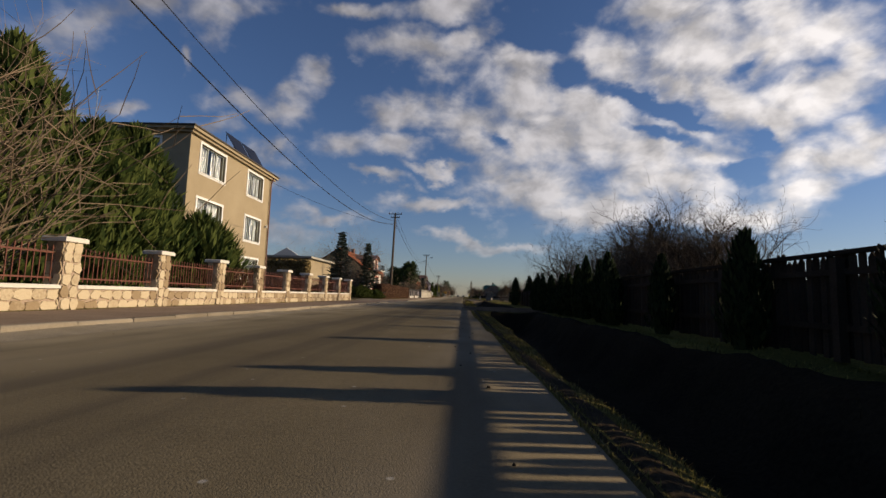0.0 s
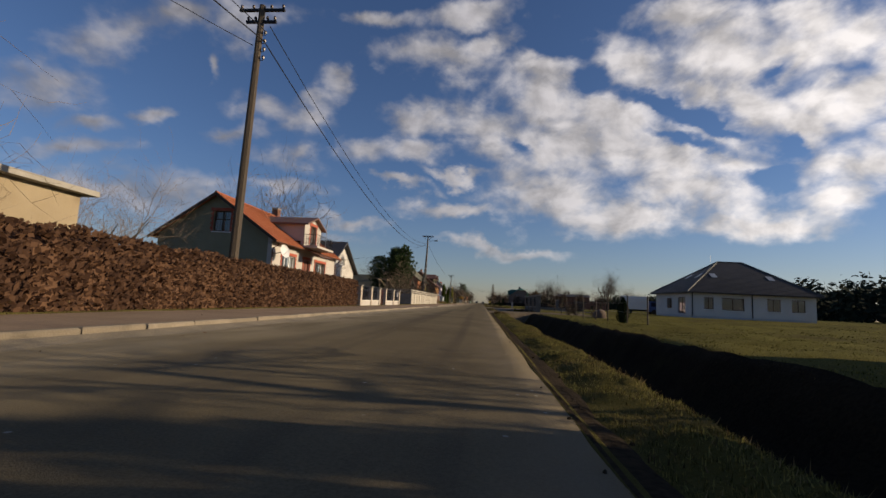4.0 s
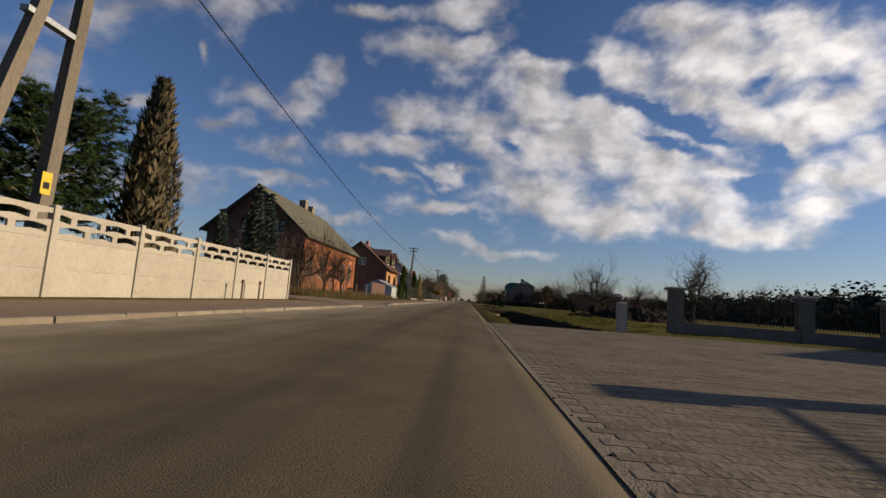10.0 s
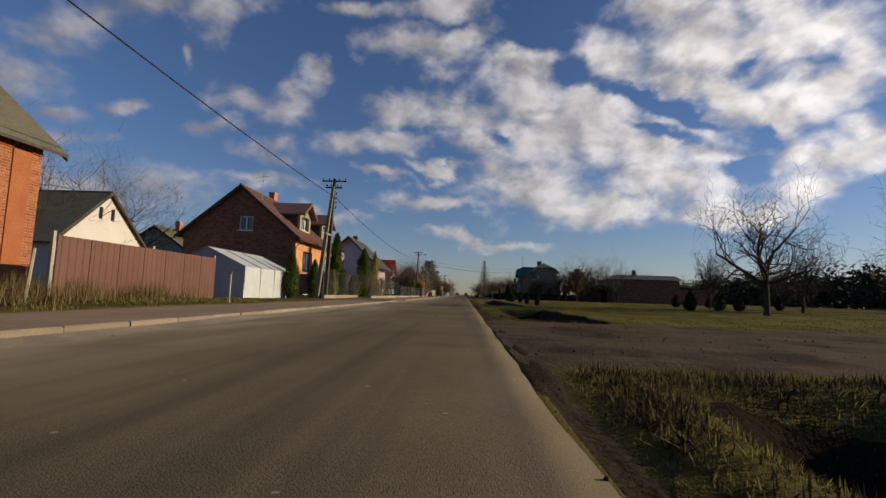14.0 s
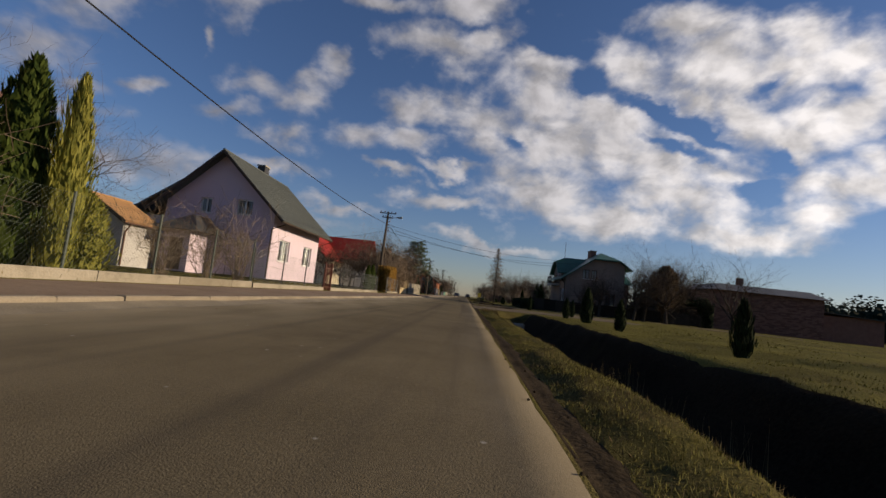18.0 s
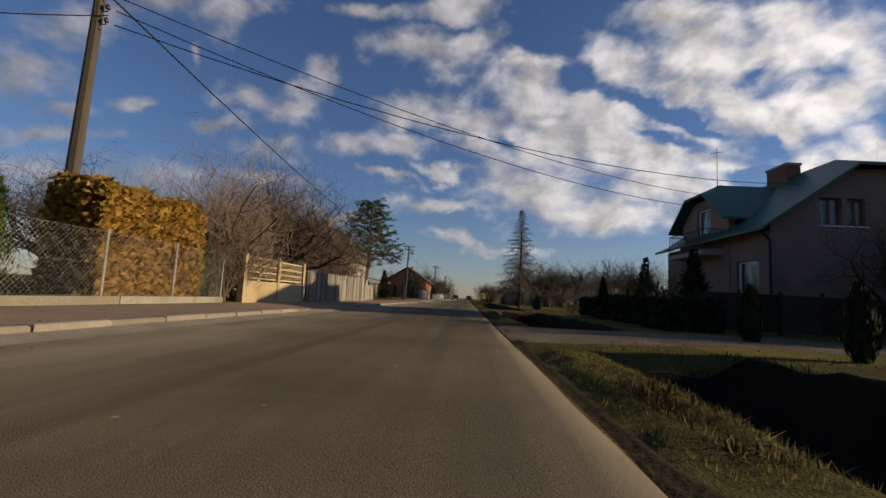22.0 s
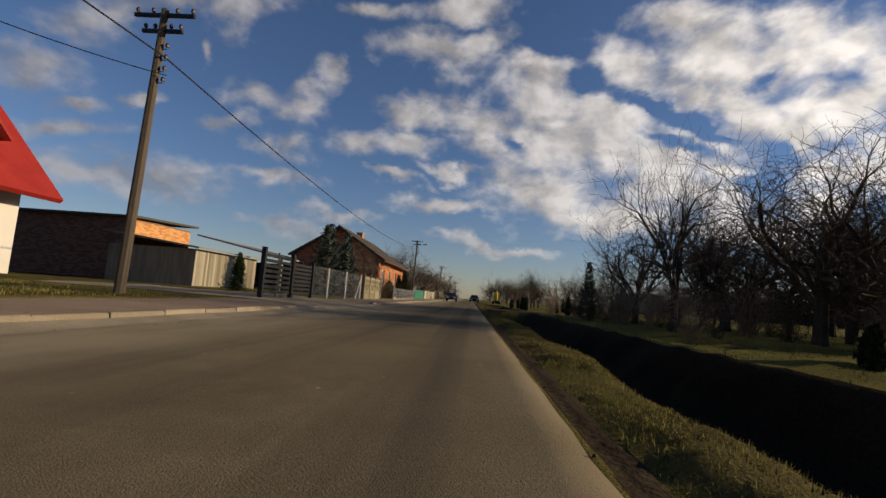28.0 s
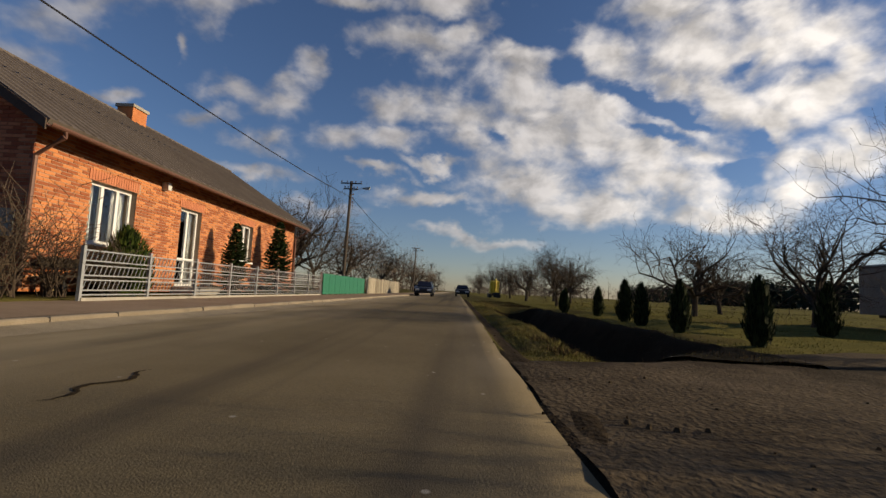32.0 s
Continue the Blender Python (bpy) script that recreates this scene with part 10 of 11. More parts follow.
ruin = thing("block_shed", "low ruined shed of white blocks behind pickets", "shed", (-9.6, 226.0, 0.1))
for k in range(5):
    for j in range(5 - (k == 3) - (k == 0)):
        part("block", Geo().chamfered(-9.2, -8.95, 224.0 + k * 0.62 + 0.3 * (j % 2), 224.6 + k * 0.62 + 0.3 * (j % 2), 0.1 + 0.38 * j, 0.47 + 0.38 * j, 0.02), M["stucco_white"], ruin)
part("roof", Geo().prism([(-11.4, 223.8, 2.05), (-8.8, 223.8, 1.85), (-8.8, 223.8, 1.93), (-11.4, 223.8, 2.13)], [(-11.4, 227.6, 2.3), (-8.8, 227.6, 2.05), (-8.8, 227.6, 2.13), (-11.4, 227.6, 2.38)]), M["roof_old"], ruin)
part("back_wall", Geo().box(-11.2, -9.25, 224.0, 227.2, 0.1, 1.85), M["wood_dark"], ruin)
plant(SPRUCE[1], -8.0, 244.9, 0.62, 2.2)
SILVER = conifer(46, 5.0, 2.0, "blue_spruce", "ragged grey-green fir with long bare boughs", "fir_tree", dense=0.7, droop=0.15, spray=0.26)
plant(SILVER, -9.4, 278.2, (0.95, 0.95, 0.98), 1.1)
plant(SILVER, -8.5, 279.6, (0.7, 0.7, 0.9), 2.1)
plant(SPRUCE[1], -8.4, 273.2, 0.45)
plant(SPRUCE[1], -10.6, 268.9, 0.4)
plant(APPLE[1], -8.9, 283.8, (0.42, 0.42, 0.66), 2.2)
plant(TALL[1], -8.2, 282.2, 0.42)
plant(SPRUCE[1], -6.7, 296.2, 0.62, 0.4)
plant(SPRUCE[1], -6.7, 292.7, 0.5, 1.4)
plant(THUJA[2], -6.8, 288.0, 0.8)
for x, y, s in ((-6.7, 286.2, 0.8), (-6.6, 287.4, 0.6), (-6.9, 285.4, 0.9)):
    plant(BUSH[1], x, y, s, group="bare bushes before a brick house")
for k, (x, y, s) in enumerate(((-9, 304, 1.0), (-11, 308, 0.9), (-8.5, 314, 1.0), (-12, 318, 1.0), (-10, 324, 0.9), (-14, 312, 1.0), (-16, 300.5, 0.9), (-9, 335, 1.1), (-13, 345, 1.2), (-9, 352, 1.0), (-12, 370, 1.3), (-10, 392, 1.2), (-14, 420, 1.4), (-10, 450, 1.3), (-13, 490, 1.6), (-12, 530, 1.6), (-18, 580, 2.0))):
    plant((APPLE + TALL)[k % 5], x, y, s * (0.75 if k % 5 > 2 else 1), group="bare trees along the road ahead")

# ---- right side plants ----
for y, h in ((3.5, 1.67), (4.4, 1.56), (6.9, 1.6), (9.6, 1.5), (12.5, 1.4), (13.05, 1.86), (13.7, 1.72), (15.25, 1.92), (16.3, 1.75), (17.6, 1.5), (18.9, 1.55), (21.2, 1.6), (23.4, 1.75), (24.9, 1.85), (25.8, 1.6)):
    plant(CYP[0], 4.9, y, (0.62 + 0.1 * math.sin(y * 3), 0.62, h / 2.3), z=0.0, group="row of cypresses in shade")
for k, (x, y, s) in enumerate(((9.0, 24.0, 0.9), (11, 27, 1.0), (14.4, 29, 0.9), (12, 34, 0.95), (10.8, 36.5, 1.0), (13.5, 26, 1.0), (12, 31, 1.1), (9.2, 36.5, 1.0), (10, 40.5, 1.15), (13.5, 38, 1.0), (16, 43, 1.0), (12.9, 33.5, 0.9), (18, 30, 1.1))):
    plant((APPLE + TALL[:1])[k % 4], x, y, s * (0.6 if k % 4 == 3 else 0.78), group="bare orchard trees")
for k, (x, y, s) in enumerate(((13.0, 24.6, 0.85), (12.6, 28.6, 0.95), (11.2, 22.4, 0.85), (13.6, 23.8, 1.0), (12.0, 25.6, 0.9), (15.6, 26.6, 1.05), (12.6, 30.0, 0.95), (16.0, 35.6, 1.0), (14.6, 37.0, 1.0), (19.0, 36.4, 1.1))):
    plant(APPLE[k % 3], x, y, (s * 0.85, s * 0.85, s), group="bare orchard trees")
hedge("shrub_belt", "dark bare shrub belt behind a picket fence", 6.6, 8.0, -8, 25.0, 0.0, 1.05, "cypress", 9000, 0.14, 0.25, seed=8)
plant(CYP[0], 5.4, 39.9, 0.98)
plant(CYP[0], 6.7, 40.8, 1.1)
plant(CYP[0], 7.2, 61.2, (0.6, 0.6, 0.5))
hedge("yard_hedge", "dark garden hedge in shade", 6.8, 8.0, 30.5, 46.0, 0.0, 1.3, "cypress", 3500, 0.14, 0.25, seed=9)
for x, y, s in ((7.2, 72.5, 0.6), (6.9, 73.6, 0.5), (8.2, 71.2, 0.45)):
    plant(BUSH[1], x, y, s, group="dry weeds by a lawn")
# the field with its old apple trees
for k, (x, y, s) in enumerate(((17.6, 157.4, 1.28), (33, 163, 1.55), (27, 168, 1.1), (42, 176, 1.2), (24, 176, 0.9), (50, 170, 1.2), (37, 186, 1.0), (56, 186, 1.2))):
    plant(APPLE[k % 3], x, y, (s * 0.7, s * 0.7, s), group="old apple trees in a field")
for k, (x, y) in enumerate(((16.0, 163), (19.5, 166), (22.4, 168.5), (23, 181), (28, 184), (33, 180), (38, 190))):
    plant(CYP[1], x, y, 1.0, group="small dark bushes in a field")
for x, y, s in ((5.6, 163.4, 0.7), (5.64, 169.1, 0.75), (5.7, 174.3, 0.8), (5.65, 181.1, 0.75), (5.9, 186.4, 1.15), (5.95, 190.9, 0.8), (7.4, 195.9, 0.8), (6.46, 209.2, 0.9), (6.0, 205.8, 0.85)):
    plant(CYP[1], x, y, (0.58 * s, 0.58 * s, s), group="young cypresses along the ditch")
for x, y, s in ((12.6, 212.6, 0.62), (21.5, 214.5, 0.95), (24.0, 217.5, 1.0), (8.7, 219.6, 0.4)):
    plant(APPLE[1], x, y, s, group="bare trees before a green-roofed house")
for x, y, s in ((13.4, 211.2, 0.85), (16.6, 211.0, 1.0), (19.6, 210.7, 1.1), (18.0, 212.2, 1.1)):
    plant(APPLE[2], x, y, (s * 0.8, s * 0.8, s), group="bare trees before a green-roofed house")
SILVER_DARK = conifer(47, 5.0, 2.0, "spruce", "dark ragged spruce before a green-roofed house", "spruce_tree", dense=0.8, droop=0.2, spray=0.24)
# dense trees in leaf, added only to cast shade across the road
SHADE_TREE = column_bush(76, 6.3, 1.9, "dead_leaf_dark", "dense brown-leaved tree added to shade the road", "leafy_tree", 5200, profile=lambda k: max(0.1, 1 - ((k - 0.6) / 0.42) ** 2) ** 0.6 * (1 + 0.25 * math.sin(k * 17)) if k > 0.22 else 0.1, spray=0.34, lean=1.0)
SHADE_TREE["category"] = "tree"
for x, y, sc in ((20.2, 212.9, (0.55, 0.75, 0.92)), (21.4, 215.2, (0.5, 0.7, 0.84))):
    plant(SHADE_TREE, x, y, sc, group="leafy trees beside a green-roofed house")
hedge("garden_hedge", "tall dark hedge beside a green-roofed house", 18.6, 26.5, 215.6, 217.0, 0.0, 2.6, "cypress", 5000, 0.16, 0.3, seed=14)
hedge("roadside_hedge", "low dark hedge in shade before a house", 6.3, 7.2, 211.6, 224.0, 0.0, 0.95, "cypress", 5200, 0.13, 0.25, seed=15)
plant(SPRUCE[1], 8.4, 215.8, 0.62)
plant(CYP[0], 7.4, 223.4, (0.6, 0.6, 0.85))
plant(SILVER_DARK, 8.8, 221.4, (0.42, 0.42, 0.62), 0.9)
plant(THUJA[0], 9.6, 226.0, 0.4)
for k, (x, y, s) in enumerate(((8.2, 229, 0.5), (9, 232, 0.6), (8, 234.5, 0.55), (10, 237, 0.6), (7.6, 231, 0.45))):
    plant((BUSH + [TALL[1]])[k % 3], x, y, s * (1.4 if k % 3 < 2 else 0.5), group="bare shrubs in shade")
for k, (x, y, s) in enumerate(((27.5, 214, 0.7), (31, 235, 1.1), (35, 236, 1.2), (39, 237, 1.1), (50, 238, 1.2), (27, 238, 1.0))):
    plant((TALL + APPLE)[k % 5], x, y, s, group="bare trees behind a barn")
LARCH = larch_tree(45, 9.6, 2.25, "bare larch with drooping twigs")
plant(LARCH, 5.0, 240.7, 0.95, z=-0.05)
for x, y, s in ((6.3, 238.6, 0.8), (5.9, 251.5, 0.5), (6.4, 255.0, 0.5)):
    plant(CYP[1], x, y, s, group="round dark bushes on a lawn")
for k, (x, y, s) in enumerate(((11.4, 259.6, 0.9), (9.9, 261.0, 0.9), (13.0, 264.0, 0.85), (12.2, 270.0, 1.1), (13.4, 274.6, 1.05), (16.0, 277.6, 1.15), (17.5, 273.8, 1.1), (16.5, 268.5, 1.0), (19, 262, 0.9), (15.5, 274, 1.0), (8.6, 271.5, 0.8))):
    plant(APPLE[k % 3], x, y, s, group="orchard trees past the larch")
for k, (x, y, s) in enumerate(((9.4, 263.5, 0.8), (8.0, 267, 0.7), (7.2, 270, 0.9), (7.8, 273.5, 0.6))):
    plant(BUSH[k % 2], x, y, s, group="thicket along the ditch")
for k, (x, y, sc) in enumerate(((19.0, 266.5, 1.1), (21.5, 270.5, 1.2), (24.0, 267.0, 1.2), (20.5, 275.0, 1.1), (26.0, 272.5, 1.25), (22.5, 263.5, 1.1), (27.5, 277.0, 1.2))):
    plant(APPLE[k % 3], x, y, sc, group="orchard trees past the larch")
for k in range(16):
    plant(BUSH[k % 2], 8.6 + 6.5 * ((k * 0.618 + 0.3) % 1.0), 256.5 + k * 1.75, 0.55 + 0.35 * ((k * 0.41) % 1.0), group="thicket between the orchard trees")
plant(SILVER, 7.3, 275.6, (0.42, 0.42, 0.68), 0.3)
plant(OLD, 7.6, 264.8, (0.52, 0.52, 0.9), 0.7)
for k in range(13):
    y = 259 + k * 2.1
    plant(BUSH[k % 2], 5.6 + 2.6 * ((k * 0.618) % 1.0), y, (0.55 if k % 2 else 0.4) + 0.3 * ((k * 0.37) % 1.0), group="dark thicket along the ditch")
for k, (x, y, s) in enumerate(((10.4, 298.0, 0.7), (10.7, 291.8, 0.55), (17, 308, 0.8), (7.0, 309, 0.55), (9.0, 315, 0.6), (11, 322, 0.7), (7.5, 326, 0.8), (12, 334, 1.0), (8, 345, 0.9), (13, 362, 1.1), (9, 390, 1.2), (14, 430, 1.4), (10, 480, 1.5), (12, 540, 1.8))):
    plant(APPLE[k % 3], x, y, s, group="bare trees beyond the last yard")
plant(OLD, 13.0, 290.2, (0.55, 0.55, 0.74), 2.2)
for x, y, s in ((6.9, 283.4, 0.50), (9.2, 285.8, 0.56), (7.0, 279.6, 0.65), (4.8, 285.0, 0.53), (4.9, 287.6, 0.56), (5.0, 289.8, 0.56), (5.2, 291.5, 0.62), (5.0, 293.3, 0.50), (4.6, 296.2, 0.50), (4.9, 298.0, 0.43), (8.4, 288.4, 0.62)):
    plant(CYP[1], x, y, (0.85 * s, 0.85 * s, 1.35 * s), group="small cypresses in a yard")

# the pine forest on the skyline to the right
fr = random.Random(17)
fg = Geo()
for _ in range(1500):
    y = fr.uniform(60, 760)
    x = 105 + 0.10 * (y - 60) + fr.uniform(0, 60) + 25 * noise.noise((y * 0.01, 0.0, 4.0))
    h = fr.uniform(11.0, 17.0)
    fg.tube((x, y, -1), (x, y, h * 0.8), 0.2, 0.12, 3, False)
    for _ in range(38):
        k = fr.uniform(0.05, 1.0)
        r = (1.25 if k < 0.8 else 0.7) * fr.uniform(0.5, 1.4)
        c = Vector((x + fr.uniform(-1.6, 1.6), y + fr.uniform(-1.6, 1.6), h * k))
        u = Vector((fr.uniform(-1, 1), fr.uniform(-1, 1), fr.uniform(-0.4, 0.4))).normalized() * r
        v = u.orthogonal().normalized() * r * 0.7
        fg.quad(c - u, c + v, c + u, c - v)
tagged(new("far_forest", fg.mesh("far_forest", M["forest"])), "dark pine forest on the skyline", "forest", kind="stuff")
bg = Geo()
for _ in range(620):
    side = fr.random() < 0.5
    y = fr.uniform(430, 1100)
    x = -fr.uniform(20, 120) if side else fr.uniform(18, 105)
    h = fr.uniform(4, 8.5)
    bg.tube((x, y, -0.2), (x, y, h * 0.7), 0.16, 0.05, 3, False)
    for _ in range(22):
        k = fr.random()
        r = fr.uniform(0.25, 0.8)
        w = 2.2 * math.sin(math.pi * (0.25 + 0.7 * k))
        c = Vector((x + fr.uniform(-w, w), y + fr.uniform(-w, w), h * (0.15 + 0.85 * k)))
        u = Vector((fr.uniform(-1, 1), fr.uniform(-1, 1), fr.uniform(-0.2, 1.0))).normalized() * r
        v = u.orthogonal().normalized() * r * 0.3
        bg.quad(c - u, c + v, c + u, c - v)
tagged(new("far_trees", bg.mesh("far_trees", M["twig"])), "hazy brown trees far along the road", "trees", kind="stuff")

# ---- grass: blades rooted in the ground sheet ----
HX, HY = np.array(gx, dtype=float), np.array(gy, dtype=float)
HZ = np.array([v[2] for v in [tuple(v.co) for v in ground.data.vertices]]).reshape(len(gy), len(gx))


def height(x, y):
    i = np.clip(np.searchsorted(HX, x) - 1, 0, len(HX) - 2)
    j = np.clip(np.searchsorted(HY, y) - 1, 0, len(HY) - 2)
    a, b = (x - HX[i]) / (HX[i + 1] - HX[i]), (y - HY[j]) / (HY[j + 1] - HY[j])
    return (HZ[j, i] * (1 - a) + HZ[j, i + 1] * a) * (1 - b) + (HZ[j + 1, i] * (1 - a) + HZ[j + 1, i + 1] * a) * b


def patches(x, y, k=1.0):
    """Uneven growth: 0 bare, 1 thick."""
    s = np.sin(x * 2.1 * k + 1.3 * np.sin(y * 0.7 * k)) + np.sin(y * 1.7 * k + 2.0 * np.sin(x * 1.1 * k + y * 0.23)) + 0.7 * np.sin(y * 4.3 * k + x * 3.7 * k)
    return np.clip(0.5 + 0.24 * s, 0.05, 1.0)


def blades(name, label, seed, count, x0, x1, y0, y1, tall, wide, mat, skip=(), growth=1.0, lean=0.45, category="grass", lift=0.0, fill=0.0):
    """Many single blades in one mesh of kind stuff."""
    r = np.random.default_rng(seed)
    x, y = r.uniform(x0, x1, count), r.uniform(y0, y1, count)
    p = patches(x, y, growth)
    keep = r.random(count) < p + fill
    for a, b, c, d in skip:
        keep &= ~((y > a) & (y < b) & (x > c) & (x < d))
    x, y, p = x[keep], y[keep], p[keep]
    n = len(x)
    z = height(x, y) - 0.012 + lift
    h = tall * r.uniform(0.45, 1.25, n) * (0.55 + 0.6 * p)
    ang, tilt, la = r.uniform(0, math.tau, n), r.uniform(0, 1, n) ** 1.5 * lean, r.uniform(0, math.tau, n)
    w = wide * r.uniform(0.6, 1.4, n)
    co = np.empty((n, 3, 3))
    dx, dy = np.cos(ang) * w, np.sin(ang) * w
    tx, ty = np.cos(la) * tilt * h, np.sin(la) * tilt * h
    co[:, 0] = np.stack([x - dx, y - dy, z], 1)
    co[:, 1] = np.stack([x + dx, y + dy, z], 1)
    co[:, 2] = np.stack([x + tx, y + ty, z + h * (1 - 0.35 * np.minimum(tilt, 1.6))], 1)
    me = bpy.data.meshes.new(name)
    me.vertices.add(n * 3)
    me.vertices.foreach_set("co", co.ravel())
    me.loops.add(n * 3)
    me.loops.foreach_set("vertex_index", np.arange(n * 3, dtype=np.int32))
    me.polygons.add(n)
    me.polygons.foreach_set("loop_start", np.arange(0, n * 3, 3, dtype=np.int32))
    me.materials.append(mat)
    me.update(calc_edges=True)
    return tagged(new(name, me), label, category, kind="stuff")


CROSS = [(a + 0.6, b - 0.6, 0.9, 2.2 if (a, b) in ASLANT else 4.6) for a, b in CROSSINGS if (a, b) not in ((152, 159.2), (300, 330))] + [(81, 95.2, 3.5, 5.6), (94.9, 107.4, 0.9, 16.5), (206.2, 211.2, 0.9, 31), (192.2, 200.5, 0.9, 11.5), (72.6, 78.2, 2.2, 4.6), (75.0, 79.2, 4.6, 8.5), (278.6, 283.8, 2.2, 4.6), (280.0, 284.6, 4.6, 8.5), (134.4, 141.5, 0.9, 11)]
blades("verge_grass", "short yellow-green grass on the verge", 1, 900000, 1.22, 2.25, 0, 312, 0.048, 0.0048, M["grass"], CROSS, 1.6, 1.5, fill=0.15)
blades("verge_straw", "dry straw among the verge grass", 2, 120000, 1.25, 2.25, 0, 312, 0.06, 0.0032, M["dry_grass"], CROSS, 1.4, 1.4)
blades("verge_weeds", "low withered weeds in the verge", 14, 260000, 1.2, 2.7, 0, 312, 0.05, 0.005, M["weed_brown"], CROSS, 1.7, 1.5)
blades("bank_grass", "dry grass hanging over the ditch edge", 3, 60000, 1.85, 2.5, 0, 312, 0.085, 0.0048, M["dry_grass"], CROSS, 0.8, 1.2)
blades("bank_weed", "shade-darkened weeds on the ditch banks", 4, 260000, 2.1, 4.3, 0, 312, 0.11, 0.006, M["ditch_weed"], CROSS, 0.9, 0.9)
blades("field_grass", "rough green grass of the field", 5, 560000, 4.1, 10, 0, 312, 0.05, 0.009, M["meadow"], CROSS, 2.2, 1.8, fill=0.1)
blades("far_field_grass", "rough meadow grass beyond the ditch", 6, 260000, 9, 45, 20, 330, 0.06, 0.03, M["meadow"], CROSS, 0.3, 1.5)
blades("corner_grass", "shaggy tussocks of grass at the end of a ditch", 12, 130000, 1.2, 9.0, 150.5, 160.6, 0.085, 0.0075, M["grass"], (), 2.2, 1.4, fill=0.2)
blades("corner_weeds", "withered weeds among the tussocks", 13, 26000, 1.2, 9.0, 150.5, 160.6, 0.07, 0.006, M["weed_brown"], (), 1.3, 1.3)
blades("field_straw", "dry stalks in the field", 7, 14000, 4.2, 22, 40, 312, 0.09, 0.006, M["dry_grass"], CROSS, 0.4, 0.9)
for k, (a, b) in enumerate(((66, 72), (90, 94.5), (128.5, 134), (158, 160.5), (183, 190.6), (212, 217), (274, 279))):
    blades("dry_tuft", "withered brown weeds at the ditch edge", 40 + k, int((b - a) * 900), 1.75, 2.7, a, b, 0.13, 0.0026, M["weed_brown"], (), 1.1, 1.3)
blades("verge_tussock", "pale tufts of longer grass on the verge", 15, 420000, 1.22, 2.35, 0, 312, 0.042, 0.0042, M["grass"], CROSS, 4.5, 1.7)
blades("verge_tussock", "bleached straw tufts on the verge", 16, 110000, 1.25, 2.4, 0, 312, 0.045, 0.003, M["dry_grass"], CROSS, 5.5, 1.7)
# rank brown weeds where the ditch ends at each entrance
for k, (a, b, c, d) in enumerate(((67.5, 71.4, 1.3, 2.2), (128.5, 134.2, 1.35, 4.2), (142.0, 144.0, 1.5, 3.5), (186.5, 191.2, 1.4, 3.4), (200.8, 202.6, 1.5, 4.4), (273.5, 278.0, 1.4, 3.0), (283.0, 285.0, 1.5, 4.2))):
    blades("rank_weeds", "rank brown weeds and long grass at a ditch end", 60 + k, int((b - a) * (d - c) * 1500), c, d, a, b, 0.11, 0.007, M["weed_brown"], (), 2.6, 1.5, "weeds")
    blades("rank_grass", "long yellowed grass at a ditch end", 70 + k, int((b - a) * (d - c) * 1100), c, d, a, b, 0.085, 0.006, M["grass"], (), 3.2, 1.6)
blades("field_weeds", "tall green weeds at the edge of a field", 17, 30000, 4.2, 9.5, 112.5, 128.0, 0.17, 0.011, M["meadow"], (), 2.4, 1.0, "weeds")
blades("reed_clump", "dry reeds standing in the ditch", 8, 500, 2.5, 3.5, 125.5, 130.5, 0.75, 0.0035, M["dry_grass"], (), 0.7, 0.35, "reeds")
blades("reed_clump", "dry reeds standing in the ditch", 9, 900, 2.4, 3.3, 169.4, 173.4, 0.62, 0.0035, M["dry_grass"], (), 0.8, 0.35, "reeds")
blades("wall_weeds", "tall dry weeds before the brick house", 10, 30000, -11.3, -7.6, 119.5, 144.5, 0.62, 0.008, M["dry_grass"], (), 0.8, 0.5, "weeds")
blades("bank_lawn", "ragged grass between weeds and pavement", 11, 45000, -9.2, -6.28, 112.5, 146, 0.13, 0.008, M["grass"], [(112, 118.6, -12, -6)], 0.6, 0.6)
LAWNS = [(-14.5, -6.5, 180, 204), (-14, -6.5, 247, 276), (-8.5, -6.4, 280, 285), (-9.5, -6.5, 64, 76), (-15, -9.0, 84, 94), (-9, -6.4, 203, 212)]
for k, (a, b, c, d) in enumerate(LAWNS):
    blades("garden_lawn", "green garden lawn behind a fence", 20 + k, int((b - a) * (d - c) * 230), a, b, c, d, 0.075, 0.009, M["grass"], [(260.5, 268, -15, -6)], 0.5, 0.6, "lawn")
blades("kerb_weeds", "small weeds along the fence foot", 30, 9000, -6.3, -6.05, 2, 300, 0.07, 0.006, M["dry_grass"], [(30, 41, -7, -6), (112, 118, -7, -6), (76, 84, -7, -6), (260, 268, -7, -6)], 0.5, 0.8, "weeds", 0.165)

# ---- loose things along the way ----
def rock_mesh(name, seed, rx, ry, rz, mat, rough=0.22, rings=9, sides=14):
    """A lumpy stone or heap."""
    g = Geo()
    for i in range(rings + 1):
        a = math.pi * i / rings
        for k in range(sides):
            b = math.tau * k / sides
            d = Vector((math.sin(a) * math.cos(b), math.sin(a) * math.sin(b), math.cos(a)))
            s = 1 + rough * noise.noise((d.x * 1.7 + seed, d.y * 1.7, d.z * 1.7)) + rough * 0.5 * noise.noise((d.x * 4.1, d.y * 4.1 + seed, d.z * 4.1))
            g.v.append((d.x * rx * s, d.y * ry * s, d.z * rz * s))
    for i in range(rings):
        for k in range(sides):
            j = (k + 1) % sides
            g.f.append((i * sides + k, (i + 1) * sides + k, (i + 1) * sides + j, i * sides + j))
    return g.mesh(name, mat, True)


def lying(name, me, at, label, category, turn=0.0, group=""):
    ob = new(name, me)
    ob.location, ob.rotation_euler = at, (0, 0, turn)
    return tagged(ob, label, category, group)


